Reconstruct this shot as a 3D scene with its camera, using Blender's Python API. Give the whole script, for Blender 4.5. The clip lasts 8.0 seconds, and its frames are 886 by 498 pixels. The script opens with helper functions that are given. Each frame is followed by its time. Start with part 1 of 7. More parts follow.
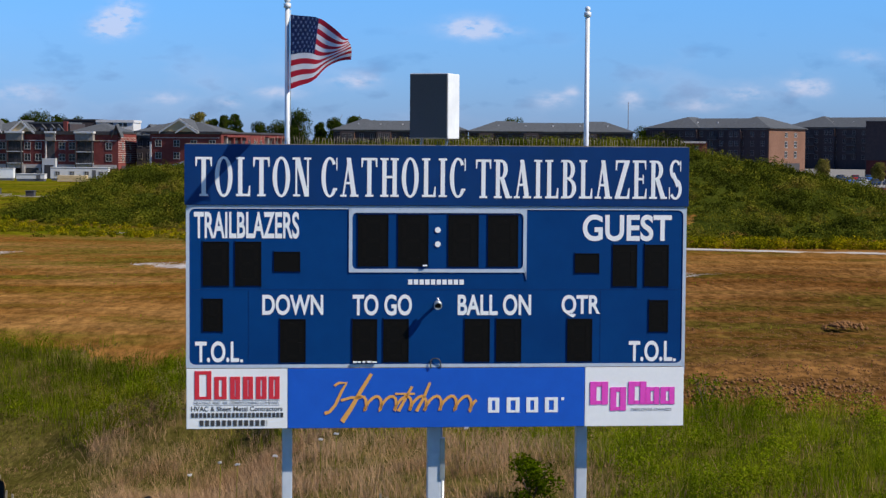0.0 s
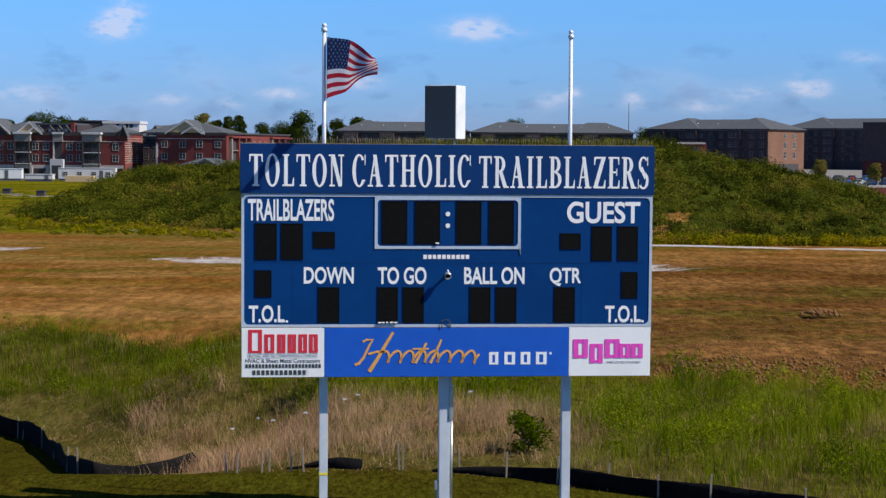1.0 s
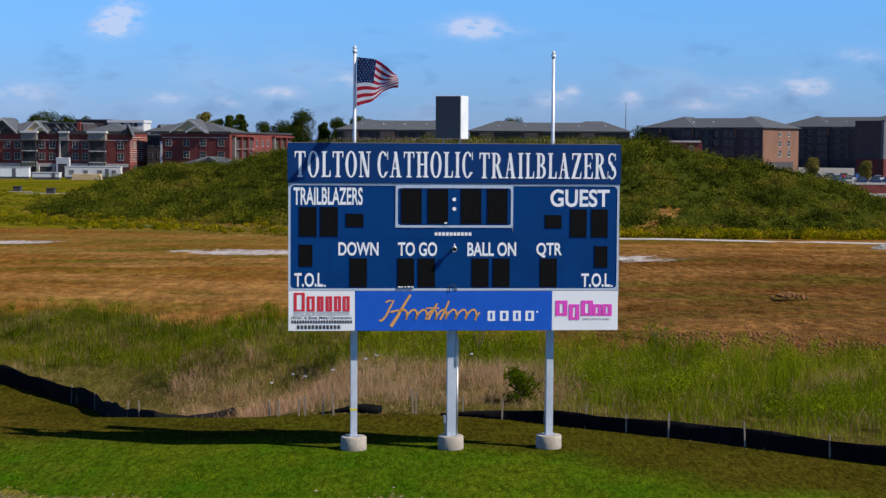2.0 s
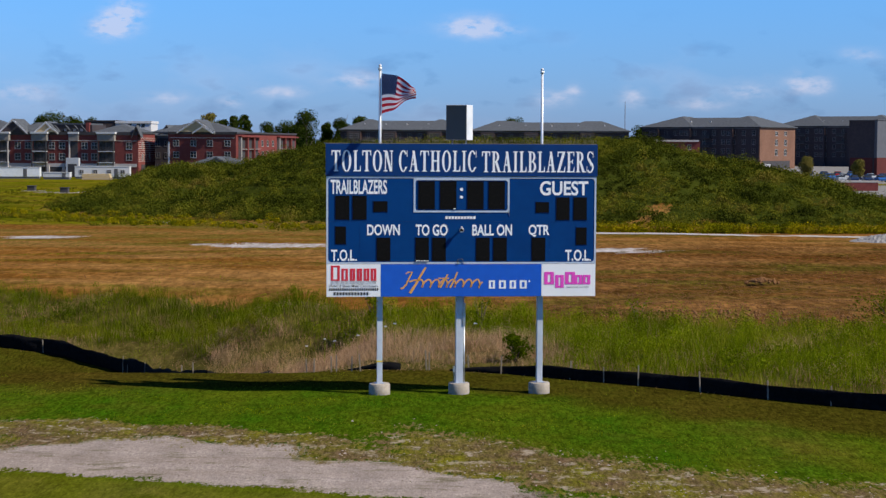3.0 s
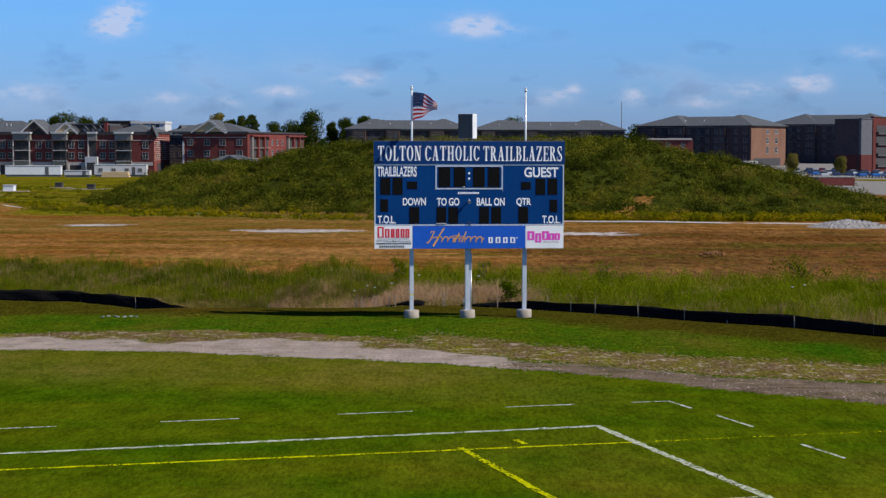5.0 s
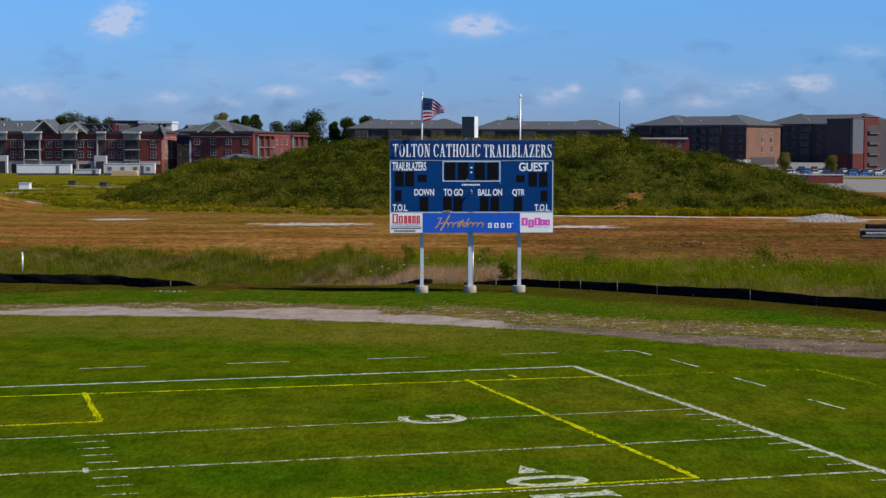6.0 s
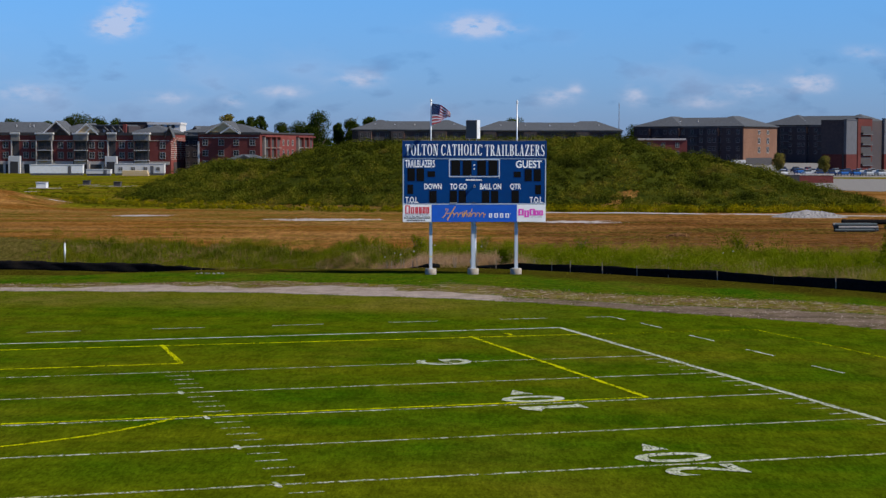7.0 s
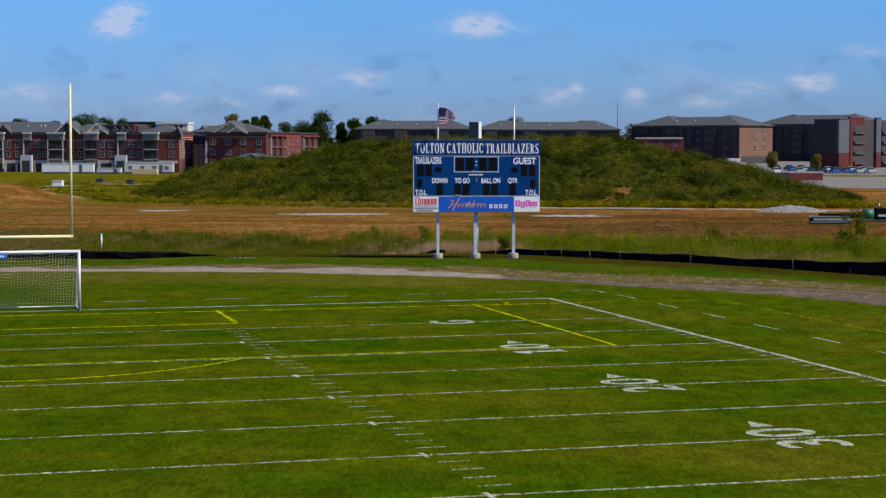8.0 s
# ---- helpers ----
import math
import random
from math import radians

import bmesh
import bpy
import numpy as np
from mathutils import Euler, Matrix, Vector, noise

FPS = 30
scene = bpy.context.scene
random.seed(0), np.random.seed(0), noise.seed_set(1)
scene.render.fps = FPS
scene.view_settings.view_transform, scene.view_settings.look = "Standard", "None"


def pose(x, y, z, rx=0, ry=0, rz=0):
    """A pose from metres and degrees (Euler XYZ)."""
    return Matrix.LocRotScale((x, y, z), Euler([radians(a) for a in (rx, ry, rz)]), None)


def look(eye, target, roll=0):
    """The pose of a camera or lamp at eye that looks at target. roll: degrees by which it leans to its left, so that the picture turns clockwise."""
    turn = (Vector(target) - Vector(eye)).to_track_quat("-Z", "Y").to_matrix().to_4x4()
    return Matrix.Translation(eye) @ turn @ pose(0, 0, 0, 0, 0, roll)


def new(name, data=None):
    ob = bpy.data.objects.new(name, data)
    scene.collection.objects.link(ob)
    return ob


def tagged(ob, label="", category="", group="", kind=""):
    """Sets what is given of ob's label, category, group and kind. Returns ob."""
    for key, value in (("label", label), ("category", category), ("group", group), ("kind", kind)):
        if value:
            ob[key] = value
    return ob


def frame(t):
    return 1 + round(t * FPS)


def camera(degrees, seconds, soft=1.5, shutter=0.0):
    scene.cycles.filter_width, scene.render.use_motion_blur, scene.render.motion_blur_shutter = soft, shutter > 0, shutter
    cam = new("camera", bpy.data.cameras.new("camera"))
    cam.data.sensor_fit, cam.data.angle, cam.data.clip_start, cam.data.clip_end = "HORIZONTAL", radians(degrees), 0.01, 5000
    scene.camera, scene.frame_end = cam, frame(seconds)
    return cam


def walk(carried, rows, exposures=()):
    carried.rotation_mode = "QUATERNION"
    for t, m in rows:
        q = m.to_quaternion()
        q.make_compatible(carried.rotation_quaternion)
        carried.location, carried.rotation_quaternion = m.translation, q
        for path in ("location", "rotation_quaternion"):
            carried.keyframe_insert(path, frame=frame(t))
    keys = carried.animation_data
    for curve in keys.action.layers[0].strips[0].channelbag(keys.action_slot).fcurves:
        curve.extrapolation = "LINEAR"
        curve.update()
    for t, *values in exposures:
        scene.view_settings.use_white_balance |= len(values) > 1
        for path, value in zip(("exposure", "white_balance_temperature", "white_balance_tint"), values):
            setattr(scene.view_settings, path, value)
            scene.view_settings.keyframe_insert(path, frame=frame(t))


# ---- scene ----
cam = camera(28.1, 8.0, soft=1.4)
PATH = [
    (0, (-2.761, 0.384, 7.105), (-2.759, 2.380, 6.989), 0.4),
    (0.5, (-2.819, -2.273, 7.090), (-2.818, -0.276, 6.974), 0.4),
    (1, (-2.899, -5.461, 7.068), (-2.899, -3.464, 6.953), 0.4),
    (1.5, (-2.989, -9.161, 7.064), (-2.988, -7.164, 6.948), 0.4),
    (3, (-3.327, -22.567, 7.072), (-3.327, -20.571, 6.955), 0.25),
    (3.5, (-3.451, -27.399, 7.065), (-3.452, -25.402, 6.948), 0.2),
    (4, (-3.616, -33.013, 7.052), (-3.616, -31.016, 6.934), 0.15),
    (4.5, (-3.716, -38.318, 7.027), (-3.717, -36.322, 6.909), 0.12),
    (6, (-4.085, -55.013, 6.950), (-4.086, -53.016, 6.831), 0.1),
    (6.5, (-4.233, -60.912, 6.952), (-4.235, -58.915, 6.833), 0.1),
    (7, (-4.323, -66.680, 6.915), (-4.326, -64.683, 6.797), 0.1),
    (7.5, (-4.479, -72.719, 6.900), (-4.482, -70.722, 6.782), 0.08),
    (8, (-4.594, -78.934, 6.910), (-4.598, -76.938, 6.791), 0.05),
]
walk(cam, [(t, look(eye, target, roll)) for t, eye, target, roll in PATH],
     exposures=[(0, 0.3), (1.5, 0.3), (3.5, 0.23), (6.5, 0.1), (8, 0.08)])

# ---- world, sun ----
SUN_DIR = Vector((1.01, -0.35, 1.0)).normalized()


def build_world():
    w = bpy.data.worlds.new("sky")
    scene.world = w
    w.use_nodes = True
    nt = w.node_tree
    nt.nodes.clear()
    nn, ln = nt.nodes.new, nt.links.new
    out, bg = nn("ShaderNodeOutputWorld"), nn("ShaderNodeBackground")
    sky = nn("ShaderNodeTexSky")
    sky.sky_type, sky.sun_disc = "NISHITA", False
    sky.sun_elevation = math.asin(SUN_DIR.z)
    sky.sun_rotation = math.atan2(SUN_DIR.x, SUN_DIR.y)
    sky.altitude, sky.air_density, sky.dust_density, sky.ozone_density = 200, 1.0, 0.3, 2.0
    bg.inputs["Strength"].default_value = 0.11

    def m(op, a, b=None, c=None):
        n = nn("ShaderNodeMath")
        n.operation = op
        for i, v in enumerate((a, b, c)):
            if v is None:
                continue
            if isinstance(v, (int, float)):
                n.inputs[i].default_value = v
            else:
                ln(v, n.inputs[i])
        return n.outputs[0]

    tc, sep = nn("ShaderNodeTexCoord"), nn("ShaderNodeSeparateXYZ")
    ln(tc.outputs["Generated"], sep.inputs[0])
    depth = m("MAXIMUM", m("ABSOLUTE", sep.outputs[1]), 0.05)
    u, v = m("DIVIDE", sep.outputs[0], depth), m("DIVIDE", sep.outputs[2], depth)
    comb = nn("ShaderNodeCombineXYZ")
    ln(u, comb.inputs[0]), ln(m("MULTIPLY", v, 2.2), comb.inputs[1]), ln(sep.outputs[1], comb.inputs[2])
    n1 = nn("ShaderNodeTexNoise")
    ln(comb.outputs[0], n1.inputs["Vector"])
    n1.inputs["Scale"].default_value, n1.inputs["Detail"].default_value, n1.inputs["Roughness"].default_value = 95, 7, 0.55
    n2 = nn("ShaderNodeTexNoise")
    ln(comb.outputs[0], n2.inputs["Vector"])
    n2.inputs["Scale"].default_value, n2.inputs["Detail"].default_value = 17, 5
    # puffs: direction u, v, half width, half height, strength
    puffs = [(-0.1875, 0.0655, 0.0085, 0.0045, 1.0), (-0.1795, 0.0725, 0.0075, 0.0065, 0.95), (0.0165, 0.0665, 0.0125, 0.0045, 0.75), (0.026, 0.064, 0.014, 0.0025, 0.29),
             (-0.049, 0.0365, 0.011, 0.0035, 0.45), (0.2, 0.0355, 0.0065, 0.0045, 0.45), (0.211, 0.0345, 0.006, 0.0042, 0.45), (0.171, 0.031, 0.009, 0.0036, 0.36), (-0.092, 0.0295, 0.011, 0.0028, 0.36),
             (0.062, 0.0265, 0.009, 0.0036, 0.36), (0.1066, 0.0275, 0.0055, 0.0045, 0.36), (0.073, 0.031, 0.004, 0.003, 0.3), (-0.12, 0.0238, 0.005, 0.003, 0.37),
             (-0.237, 0.029, 0.014, 0.004, 0.32), (0.234, 0.052, 0.01, 0.003, 0.22), (-0.155, 0.026, 0.01, 0.003, 0.26), (0.145, 0.024, 0.012, 0.003, 0.27)]
    total = None
    for pu, pv, su, sv, k in puffs:
        a = m("DIVIDE", m("SUBTRACT", u, pu), su)
        b = m("DIVIDE", m("SUBTRACT", v, pv), sv)
        e = m("MULTIPLY", m("EXPONENT", m("MULTIPLY", m("ADD", m("MULTIPLY", a, a), m("MULTIPLY", b, b)), -0.8)), k)
        total = e if total is None else m("ADD", total, e)
    ahead = m("GREATER_THAN", sep.outputs[1], 0.0)
    puff = m("MULTIPLY", m("MULTIPLY", total, ahead), m("MULTIPLY_ADD", n1.outputs["Fac"], 4.6, -1.45))
    veil = m("MULTIPLY", m("MAXIMUM", m("SUBTRACT", n2.outputs["Fac"], 0.52), 0.0), 0.7)
    low = m("MAXIMUM", m("SUBTRACT", 1.0, m("MULTIPLY", m("ABSOLUTE", m("SUBTRACT", v, 0.032)), 22.0)), 0.0)
    cloud = m("MINIMUM", m("ADD", m("MAXIMUM", puff, 0.0), m("MULTIPLY", veil, low)), 0.54)
    mix = nn("ShaderNodeMix")
    mix.data_type = "RGBA"
    ln(cloud, mix.inputs["Factor"])
    # clear dry air: the blue reaches far down towards the horizon
    ramp = nn("ShaderNodeValToRGB")
    el = ramp.color_ramp.elements
    el[0].position, el[0].color = 0.0, (0.285, 0.44, 1.0, 1)
    el[1].position, el[1].color = 0.1, (0.32, 0.67, 1.2, 1)
    high = el.new(0.5)
    high.color = (0.24, 0.42, 0.75, 1)
    ln(m("MAXIMUM", sep.outputs[2], 0.0), ramp.inputs[0])
    tint = nn("ShaderNodeMix")
    tint.data_type, tint.blend_type = "RGBA", "MULTIPLY"
    tint.inputs["Factor"].default_value = 1.0
    ln(sky.outputs[0], tint.inputs["A"])
    ln(ramp.outputs[0], tint.inputs["B"])
    # thin bluish wisps, darker than the air round them
    n3 = nn("ShaderNodeTexNoise")
    ln(comb.outputs[0], n3.inputs["Vector"])
    n3.inputs["Scale"].default_value, n3.inputs["Detail"].default_value = 34, 5
    wisp = nn("ShaderNodeMix")
    wisp.data_type, wisp.blend_type = "RGBA", "MULTIPLY"
    ln(m("MULTIPLY", m("MAXIMUM", m("SUBTRACT", n3.outputs["Fac"], 0.55), 0.0), m("MULTIPLY", low, 7.5)), wisp.inputs["Factor"])
    ln(tint.outputs["Result"], wisp.inputs["A"])
    wisp.inputs["B"].default_value = (0.72, 0.78, 0.84, 1)
    ln(wisp.outputs["Result"], mix.inputs["A"])
    mix.inputs["B"].default_value = (5.6, 5.5, 6.5, 1)
    ln(mix.outputs["Result"], bg.inputs["Color"])
    ln(bg.outputs[0], out.inputs[0])


build_world()
sun = new("sun", bpy.data.lights.new("sun", "SUN"))
sun.data.energy, sun.data.angle, sun.data.color = 5.0, radians(0.53), (1.0, 0.93, 0.8)
sun.matrix_world = look(SUN_DIR * 60, (0, 0, 0))

# ---- materials ----


def nodes_of(name):
    mt = bpy.data.materials.new(name)
    mt.use_nodes = True
    nt = mt.node_tree
    return mt, nt, nt.nodes["Principled BSDF"]


def mixer(nt, fac, a, b, blend="MIX"):
    n = nt.nodes.new("ShaderNodeMix")
    n.data_type, n.blend_type = "RGBA", blend
    for key, v in (("Factor", fac), ("A", a), ("B", b)):
        if isinstance(v, (int, float)):
            n.inputs[key].default_value = v
        elif isinstance(v, tuple):
            n.inputs[key].default_value = (*v[:3], 1)
        else:
            nt.links.new(v, n.inputs[key])
    return n.outputs["Result"]


def noisy(nt, vec, scale, detail=4, rough=0.55, low=0.3, high=0.7):
    n = nt.nodes.new("ShaderNodeTexNoise")
    n.inputs["Scale"].default_value, n.inputs["Detail"].default_value, n.inputs["Roughness"].default_value = scale, detail, rough
    nt.links.new(vec, n.inputs["Vector"])
    r = nt.nodes.new("ShaderNodeMapRange")
    r.inputs["From Min"].default_value, r.inputs["From Max"].default_value = low, high
    nt.links.new(n.outputs["Fac"], r.inputs["Value"])
    return r.outputs[0]


def math_node(nt, op, a, b=None, c=None):
    n = nt.nodes.new("ShaderNodeMath")
    n.operation = op
    for i, v in enumerate((a, b, c)):
        if v is None:
            continue
        if isinstance(v, (int, float)):
            n.inputs[i].default_value = v
        else:
            nt.links.new(v, n.inputs[i])
    return n.outputs[0]


def place_of(nt, squash=(1, 1, 1), turn=0.0):
    g = nt.nodes.new("ShaderNodeNewGeometry")
    mp = nt.nodes.new("ShaderNodeMapping")
    mp.inputs["Scale"].default_value = squash
    mp.inputs["Rotation"].default_value = (0, 0, turn)
    nt.links.new(g.outputs["Position"], mp.inputs["Vector"])
    return mp.outputs[0]


def bump_on(nt, bsdf, height, strength=0.4, dist=0.01):
    b = nt.nodes.new("ShaderNodeBump")
    b.inputs["Strength"].default_value, b.inputs["Distance"].default_value = strength, dist
    nt.links.new(height, b.inputs["Height"])
    nt.links.new(b.outputs[0], bsdf.inputs["Normal"])


def surface(name, c1, c2, scale=8.0, rough=0.6, metal=0.0, c3=None, big=0.6, bump=0.25, dist=0.004, stretch=(1, 1, 1), spec=0.5, per_piece=0.0):
    """Two tones of grain, a third tone of large stains, fine relief."""
    mt, nt, b = nodes_of(name)
    p = place_of(nt, stretch)
    g = noisy(nt, p, scale, 6, 0.6)
    col = mixer(nt, g, c1, c2)
    if c3:
        col = mixer(nt, noisy(nt, p, big, 3, 0.6, 0.45, 0.75), col, c3)
    if per_piece:
        oi = nt.nodes.new("ShaderNodeObjectInfo")
        k = math_node(nt, "MULTIPLY_ADD", oi.outputs["Random"], per_piece, 1 - per_piece / 2)
        hsv = nt.nodes.new("ShaderNodeHueSaturation")
        nt.links.new(col, hsv.inputs["Color"])
        nt.links.new(k, hsv.inputs["Value"])
        col = hsv.outputs[0]
    nt.links.new(col, b.inputs["Base Color"])
    b.inputs["Roughness"].default_value, b.inputs["Metallic"].default_value = rough, metal
    b.inputs["Specular IOR Level"].default_value = spec
    if bump:
        bump_on(nt, b, g, bump, dist)
    return mt


def thin_cloth(mt, share=0.45):
    """Lets part of the light through to the far side."""
    nt = mt.node_tree
    b = nt.nodes["Principled BSDF"]
    tr = nt.nodes.new("ShaderNodeBsdfTranslucent")
    nt.links.new(b.inputs["Base Color"].links[0].from_socket, tr.inputs[0])
    mx = nt.nodes.new("ShaderNodeMixShader")
    mx.inputs[0].default_value = share
    nt.links.new(b.outputs[0], mx.inputs[1])
    nt.links.new(tr.outputs[0], mx.inputs[2])
    nt.links.new(mx.outputs[0], nt.nodes["Material Output"].inputs[0])
    return mt


def foliage(name, tones, trans=0.25, big=0.12):
    """Leaves: a tone for each leaf, shifting over the stand; thin, lets some light through."""
    mt, nt, b = nodes_of(name)
    geo = nt.nodes.new("ShaderNodeNewGeometry")
    ramp = nt.nodes.new("ShaderNodeValToRGB")
    el = ramp.color_ramp.elements
    while len(el) < len(tones):
        el.new(0.5)
    for i, c in enumerate(tones):
        el[i].position = i / (len(tones) - 1)
        el[i].color = (*c, 1)
    patch = noisy(nt, geo.outputs["Position"], big, 5, 0.62, 0.35, 0.65)
    f = math_node(nt, "ADD", math_node(nt, "MULTIPLY", geo.outputs["Random Per Island"], 0.2), math_node(nt, "MULTIPLY", patch, 0.8))
    nt.links.new(f, ramp.inputs[0])
    nt.links.new(ramp.outputs[0], b.inputs["Base Color"])
    b.inputs["Roughness"].default_value = 0.6
    b.inputs["Specular IOR Level"].default_value = 0.0
    tr = nt.nodes.new("ShaderNodeBsdfTranslucent")
    nt.links.new(ramp.outputs[0], tr.inputs[0])
    mx = nt.nodes.new("ShaderNodeMixShader")
    mx.inputs[0].default_value = trans
    nt.links.new(b.outputs[0], mx.inputs[1])
    nt.links.new(tr.outputs[0], mx.inputs[2])
    nt.links.new(mx.outputs[0], nt.nodes["Material Output"].inputs[0])
    return mt


def ground_material():
    mt, nt, b = nodes_of("ground")
    p = place_of(nt)
    fine, mid, big = noisy(nt, p, 9.0, 6, 0.65), noisy(nt, p, 1.1, 5, 0.6), noisy(nt, p, 0.09, 4, 0.55)
    streak = noisy(nt, place_of(nt, (0.25, 1.6, 1)), 0.5, 5, 0.6)
    mow = noisy(nt, place_of(nt, (0.06, 0.35, 1), TURN), 1.0, 3, 0.6, 0.35, 0.65)
    blade = noisy(nt, place_of(nt, (7, 3, 5)), 6.0, 3, 0.7)
    # mown field
    tuft = noisy(nt, place_of(nt, (1.0, 0.42, 1)), 3.0, 5, 0.6, 0.38, 0.62)
    cloudy = noisy(nt, place_of(nt, (0.35, 0.16, 1), TURN), 1.0, 7, 0.68, 0.36, 0.64)
    worn = noisy(nt, place_of(nt, (0.11, 0.07, 1), TURN), 1.0, 5, 0.6, 0.5, 0.68)
    speck = noisy(nt, place_of(nt, (1.0, 0.36, 1)), 2.4, 6, 0.62, 0.38, 0.62)
    def shade(col, fac, low, high):
        """Lightens and darkens a colour by a noise, without washing out what lies below."""
        return mixer(nt, 1.0, col, mixer(nt, fac, (low, low, low), (high, high, high)), "MULTIPLY")

    turf = mixer(nt, mow, (0.024, 0.06, 0.001), (0.064, 0.08, 0.002))
    turf = mixer(nt, math_node(nt, "MULTIPLY", cloudy, 0.55), turf, (0.082, 0.09, 0.003))
    turf = mixer(nt, math_node(nt, "MULTIPLY", worn, 0.6), turf, (0.1, 0.086, 0.007))
    nap = noisy(nt, place_of(nt, (1.0, 0.24, 1)), 8.0, 4, 0.7, 0.33, 0.67)
    fleck = noisy(nt, place_of(nt, (1.0, 0.24, 1)), 21.0, 3, 0.7, 0.33, 0.67)
    mottle = noisy(nt, place_of(nt, (1.0, 0.5, 1)), 1.1, 6, 0.68, 0.36, 0.64)
    sward = noisy(nt, place_of(nt, (0.1, 0.22, 1), TURN), 0.9, 4, 0.6, 0.4, 0.6)
    turf = mixer(nt, math_node(nt, "MULTIPLY", sward, 0.38), turf, (0.022, 0.066, 0.001))
    turf = shade(turf, mottle, 0.76, 1.26)
    turf = shade(turf, nap, 0.72, 1.28)
    turf = shade(turf, fleck, 0.76, 1.24)
    verge = mixer(nt, cloudy, (0.024, 0.066, 0.002), (0.06, 0.078, 0.004))
    verge = mixer(nt, math_node(nt, "MULTIPLY", worn, 0.7), verge, (0.105, 0.072, 0.012))
    verge = shade(verge, speck, 0.85, 1.15)
    verge = shade(verge, nap, 0.55, 1.4)
    verge = shade(verge, fleck, 0.58, 1.42)
    gravel = shade(mixer(nt, fine, (0.24, 0.195, 0.17), (0.36, 0.305, 0.275)), fleck, 0.76, 1.24)
    gravel = shade(gravel, noisy(nt, place_of(nt, (1.0, 0.5, 1)), 1.1, 6, 0.68, 0.36, 0.64), 0.78, 1.16)
    gravel = mixer(nt, math_node(nt, "MULTIPLY", streak, 0.45), gravel, (0.2, 0.15, 0.115))
    gravel = mixer(nt, math_node(nt, "MULTIPLY", noisy(nt, place_of(nt, (0.5, 1.2, 1)), 1.4, 6, 0.7, 0.54, 0.66), 0.7), gravel, (0.085, 0.075, 0.03))
    brown = mixer(nt, fine, (0.09, 0.064, 0.048), (0.19, 0.145, 0.115))
    brown = mixer(nt, math_node(nt, "MULTIPLY", noisy(nt, place_of(nt, (0.4, 1.2, 1)), 1.1, 6, 0.7, 0.45, 0.62), 0.75), brown, (0.07, 0.06, 0.022))
    brown = shade(shade(brown, mottle, 0.7, 1.25), fleck, 0.75, 1.25)
    rough = mixer(nt, mid, (0.1, 0.073, 0.02), (0.06, 0.058, 0.008))
    rough = mixer(nt, math_node(nt, "MULTIPLY", blade, 0.4), rough, (0.13, 0.1, 0.04))
    rough = shade(shade(mixer(nt, math_node(nt, "MULTIPLY", speck, 0.6), rough, (0.03, 0.028, 0.004)), nap, 0.55, 1.4), fleck, 0.7, 1.3)
    rut = noisy(nt, place_of(nt, (0.2, 0.3, 1), 0.12), 0.8, 7, 0.66, 0.4, 0.62)
    crumb = noisy(nt, place_of(nt, (1.0, 0.25, 1)), 1.3, 7, 0.72, 0.34, 0.66)
    band = noisy(nt, place_of(nt, (0.05, 0.1, 1), -0.1), 0.9, 6, 0.6, 0.42, 0.6)
    lump = noisy(nt, place_of(nt, (0.8, 0.36, 1)), 3.2, 6, 0.64, 0.4, 0.6)
    weedy = noisy(nt, place_of(nt, (0.07, 0.12, 1)), 1.0, 7, 0.66, 0.5, 0.62)
    dirt = mixer(nt, band, (0.185, 0.08, 0.017), (0.27, 0.138, 0.042))
    dirt = mixer(nt, math_node(nt, "MULTIPLY", weedy, 0.75), dirt, (0.085, 0.075, 0.008))
    dirt = shade(shade(shade(dirt, rut, 1.0, 0.74), lump, 0.72, 1.2), crumb, 0.66, 1.22)
    churned = mixer(nt, band, (0.105, 0.045, 0.012), (0.165, 0.08, 0.025))
    churned = mixer(nt, math_node(nt, "MULTIPLY", weedy, 0.7), churned, (0.062, 0.058, 0.008))
    churned = shade(shade(shade(churned, rut, 1.08, 0.74), lump, 0.62, 1.35), crumb, 0.6, 1.35)
    straw = mixer(nt, cloudy, (0.135, 0.095, 0.022), (0.075, 0.07, 0.008))
    straw = shade(straw, speck, 0.6, 1.4)
    pale_spot = noisy(nt, place_of(nt, (1.0, 0.8, 1)), 1.7, 6, 0.72, 0.55, 0.63)
    patchy = mixer(nt, cloudy, (0.125, 0.118, 0.008), (0.08, 0.068, 0.014))
    patchy = mixer(nt, math_node(nt, "MULTIPLY", mottle, 0.9), patchy, (0.11, 0.068, 0.042))
    patchy = shade(shade(patchy, nap, 0.5, 1.5), fleck, 0.6, 1.4)
    patchy = mixer(nt, math_node(nt, "MULTIPLY", pale_spot, 0.85), patchy, (0.31, 0.255, 0.19))
    hill = mixer(nt, mid, (0.024, 0.034, 0.004), (0.05, 0.055, 0.008))
    meadow = mixer(nt, big, (0.08, 0.096, 0.003), (0.15, 0.125, 0.006))
    meadow = mixer(nt, math_node(nt, "MULTIPLY", weedy, 0.6), meadow, (0.16, 0.1, 0.02))
    meadow = shade(shade(meadow, rut, 1.15, 0.62), crumb, 0.62, 1.3)
    pave = mixer(nt, mid, (0.16, 0.155, 0.15), (0.24, 0.23, 0.22))
    silt = mixer(nt, crumb, (0.22, 0.18, 0.15), (0.46, 0.43, 0.42))
    col = turf
    edge = math_node(nt, "ADD", math_node(nt, "MULTIPLY", mid, 0.45), math_node(nt, "ADD", math_node(nt, "MULTIPLY", fine, 0.6), math_node(nt, "MULTIPLY", nap, 0.75)))
    edge = math_node(nt, "SUBTRACT", edge, 0.9)
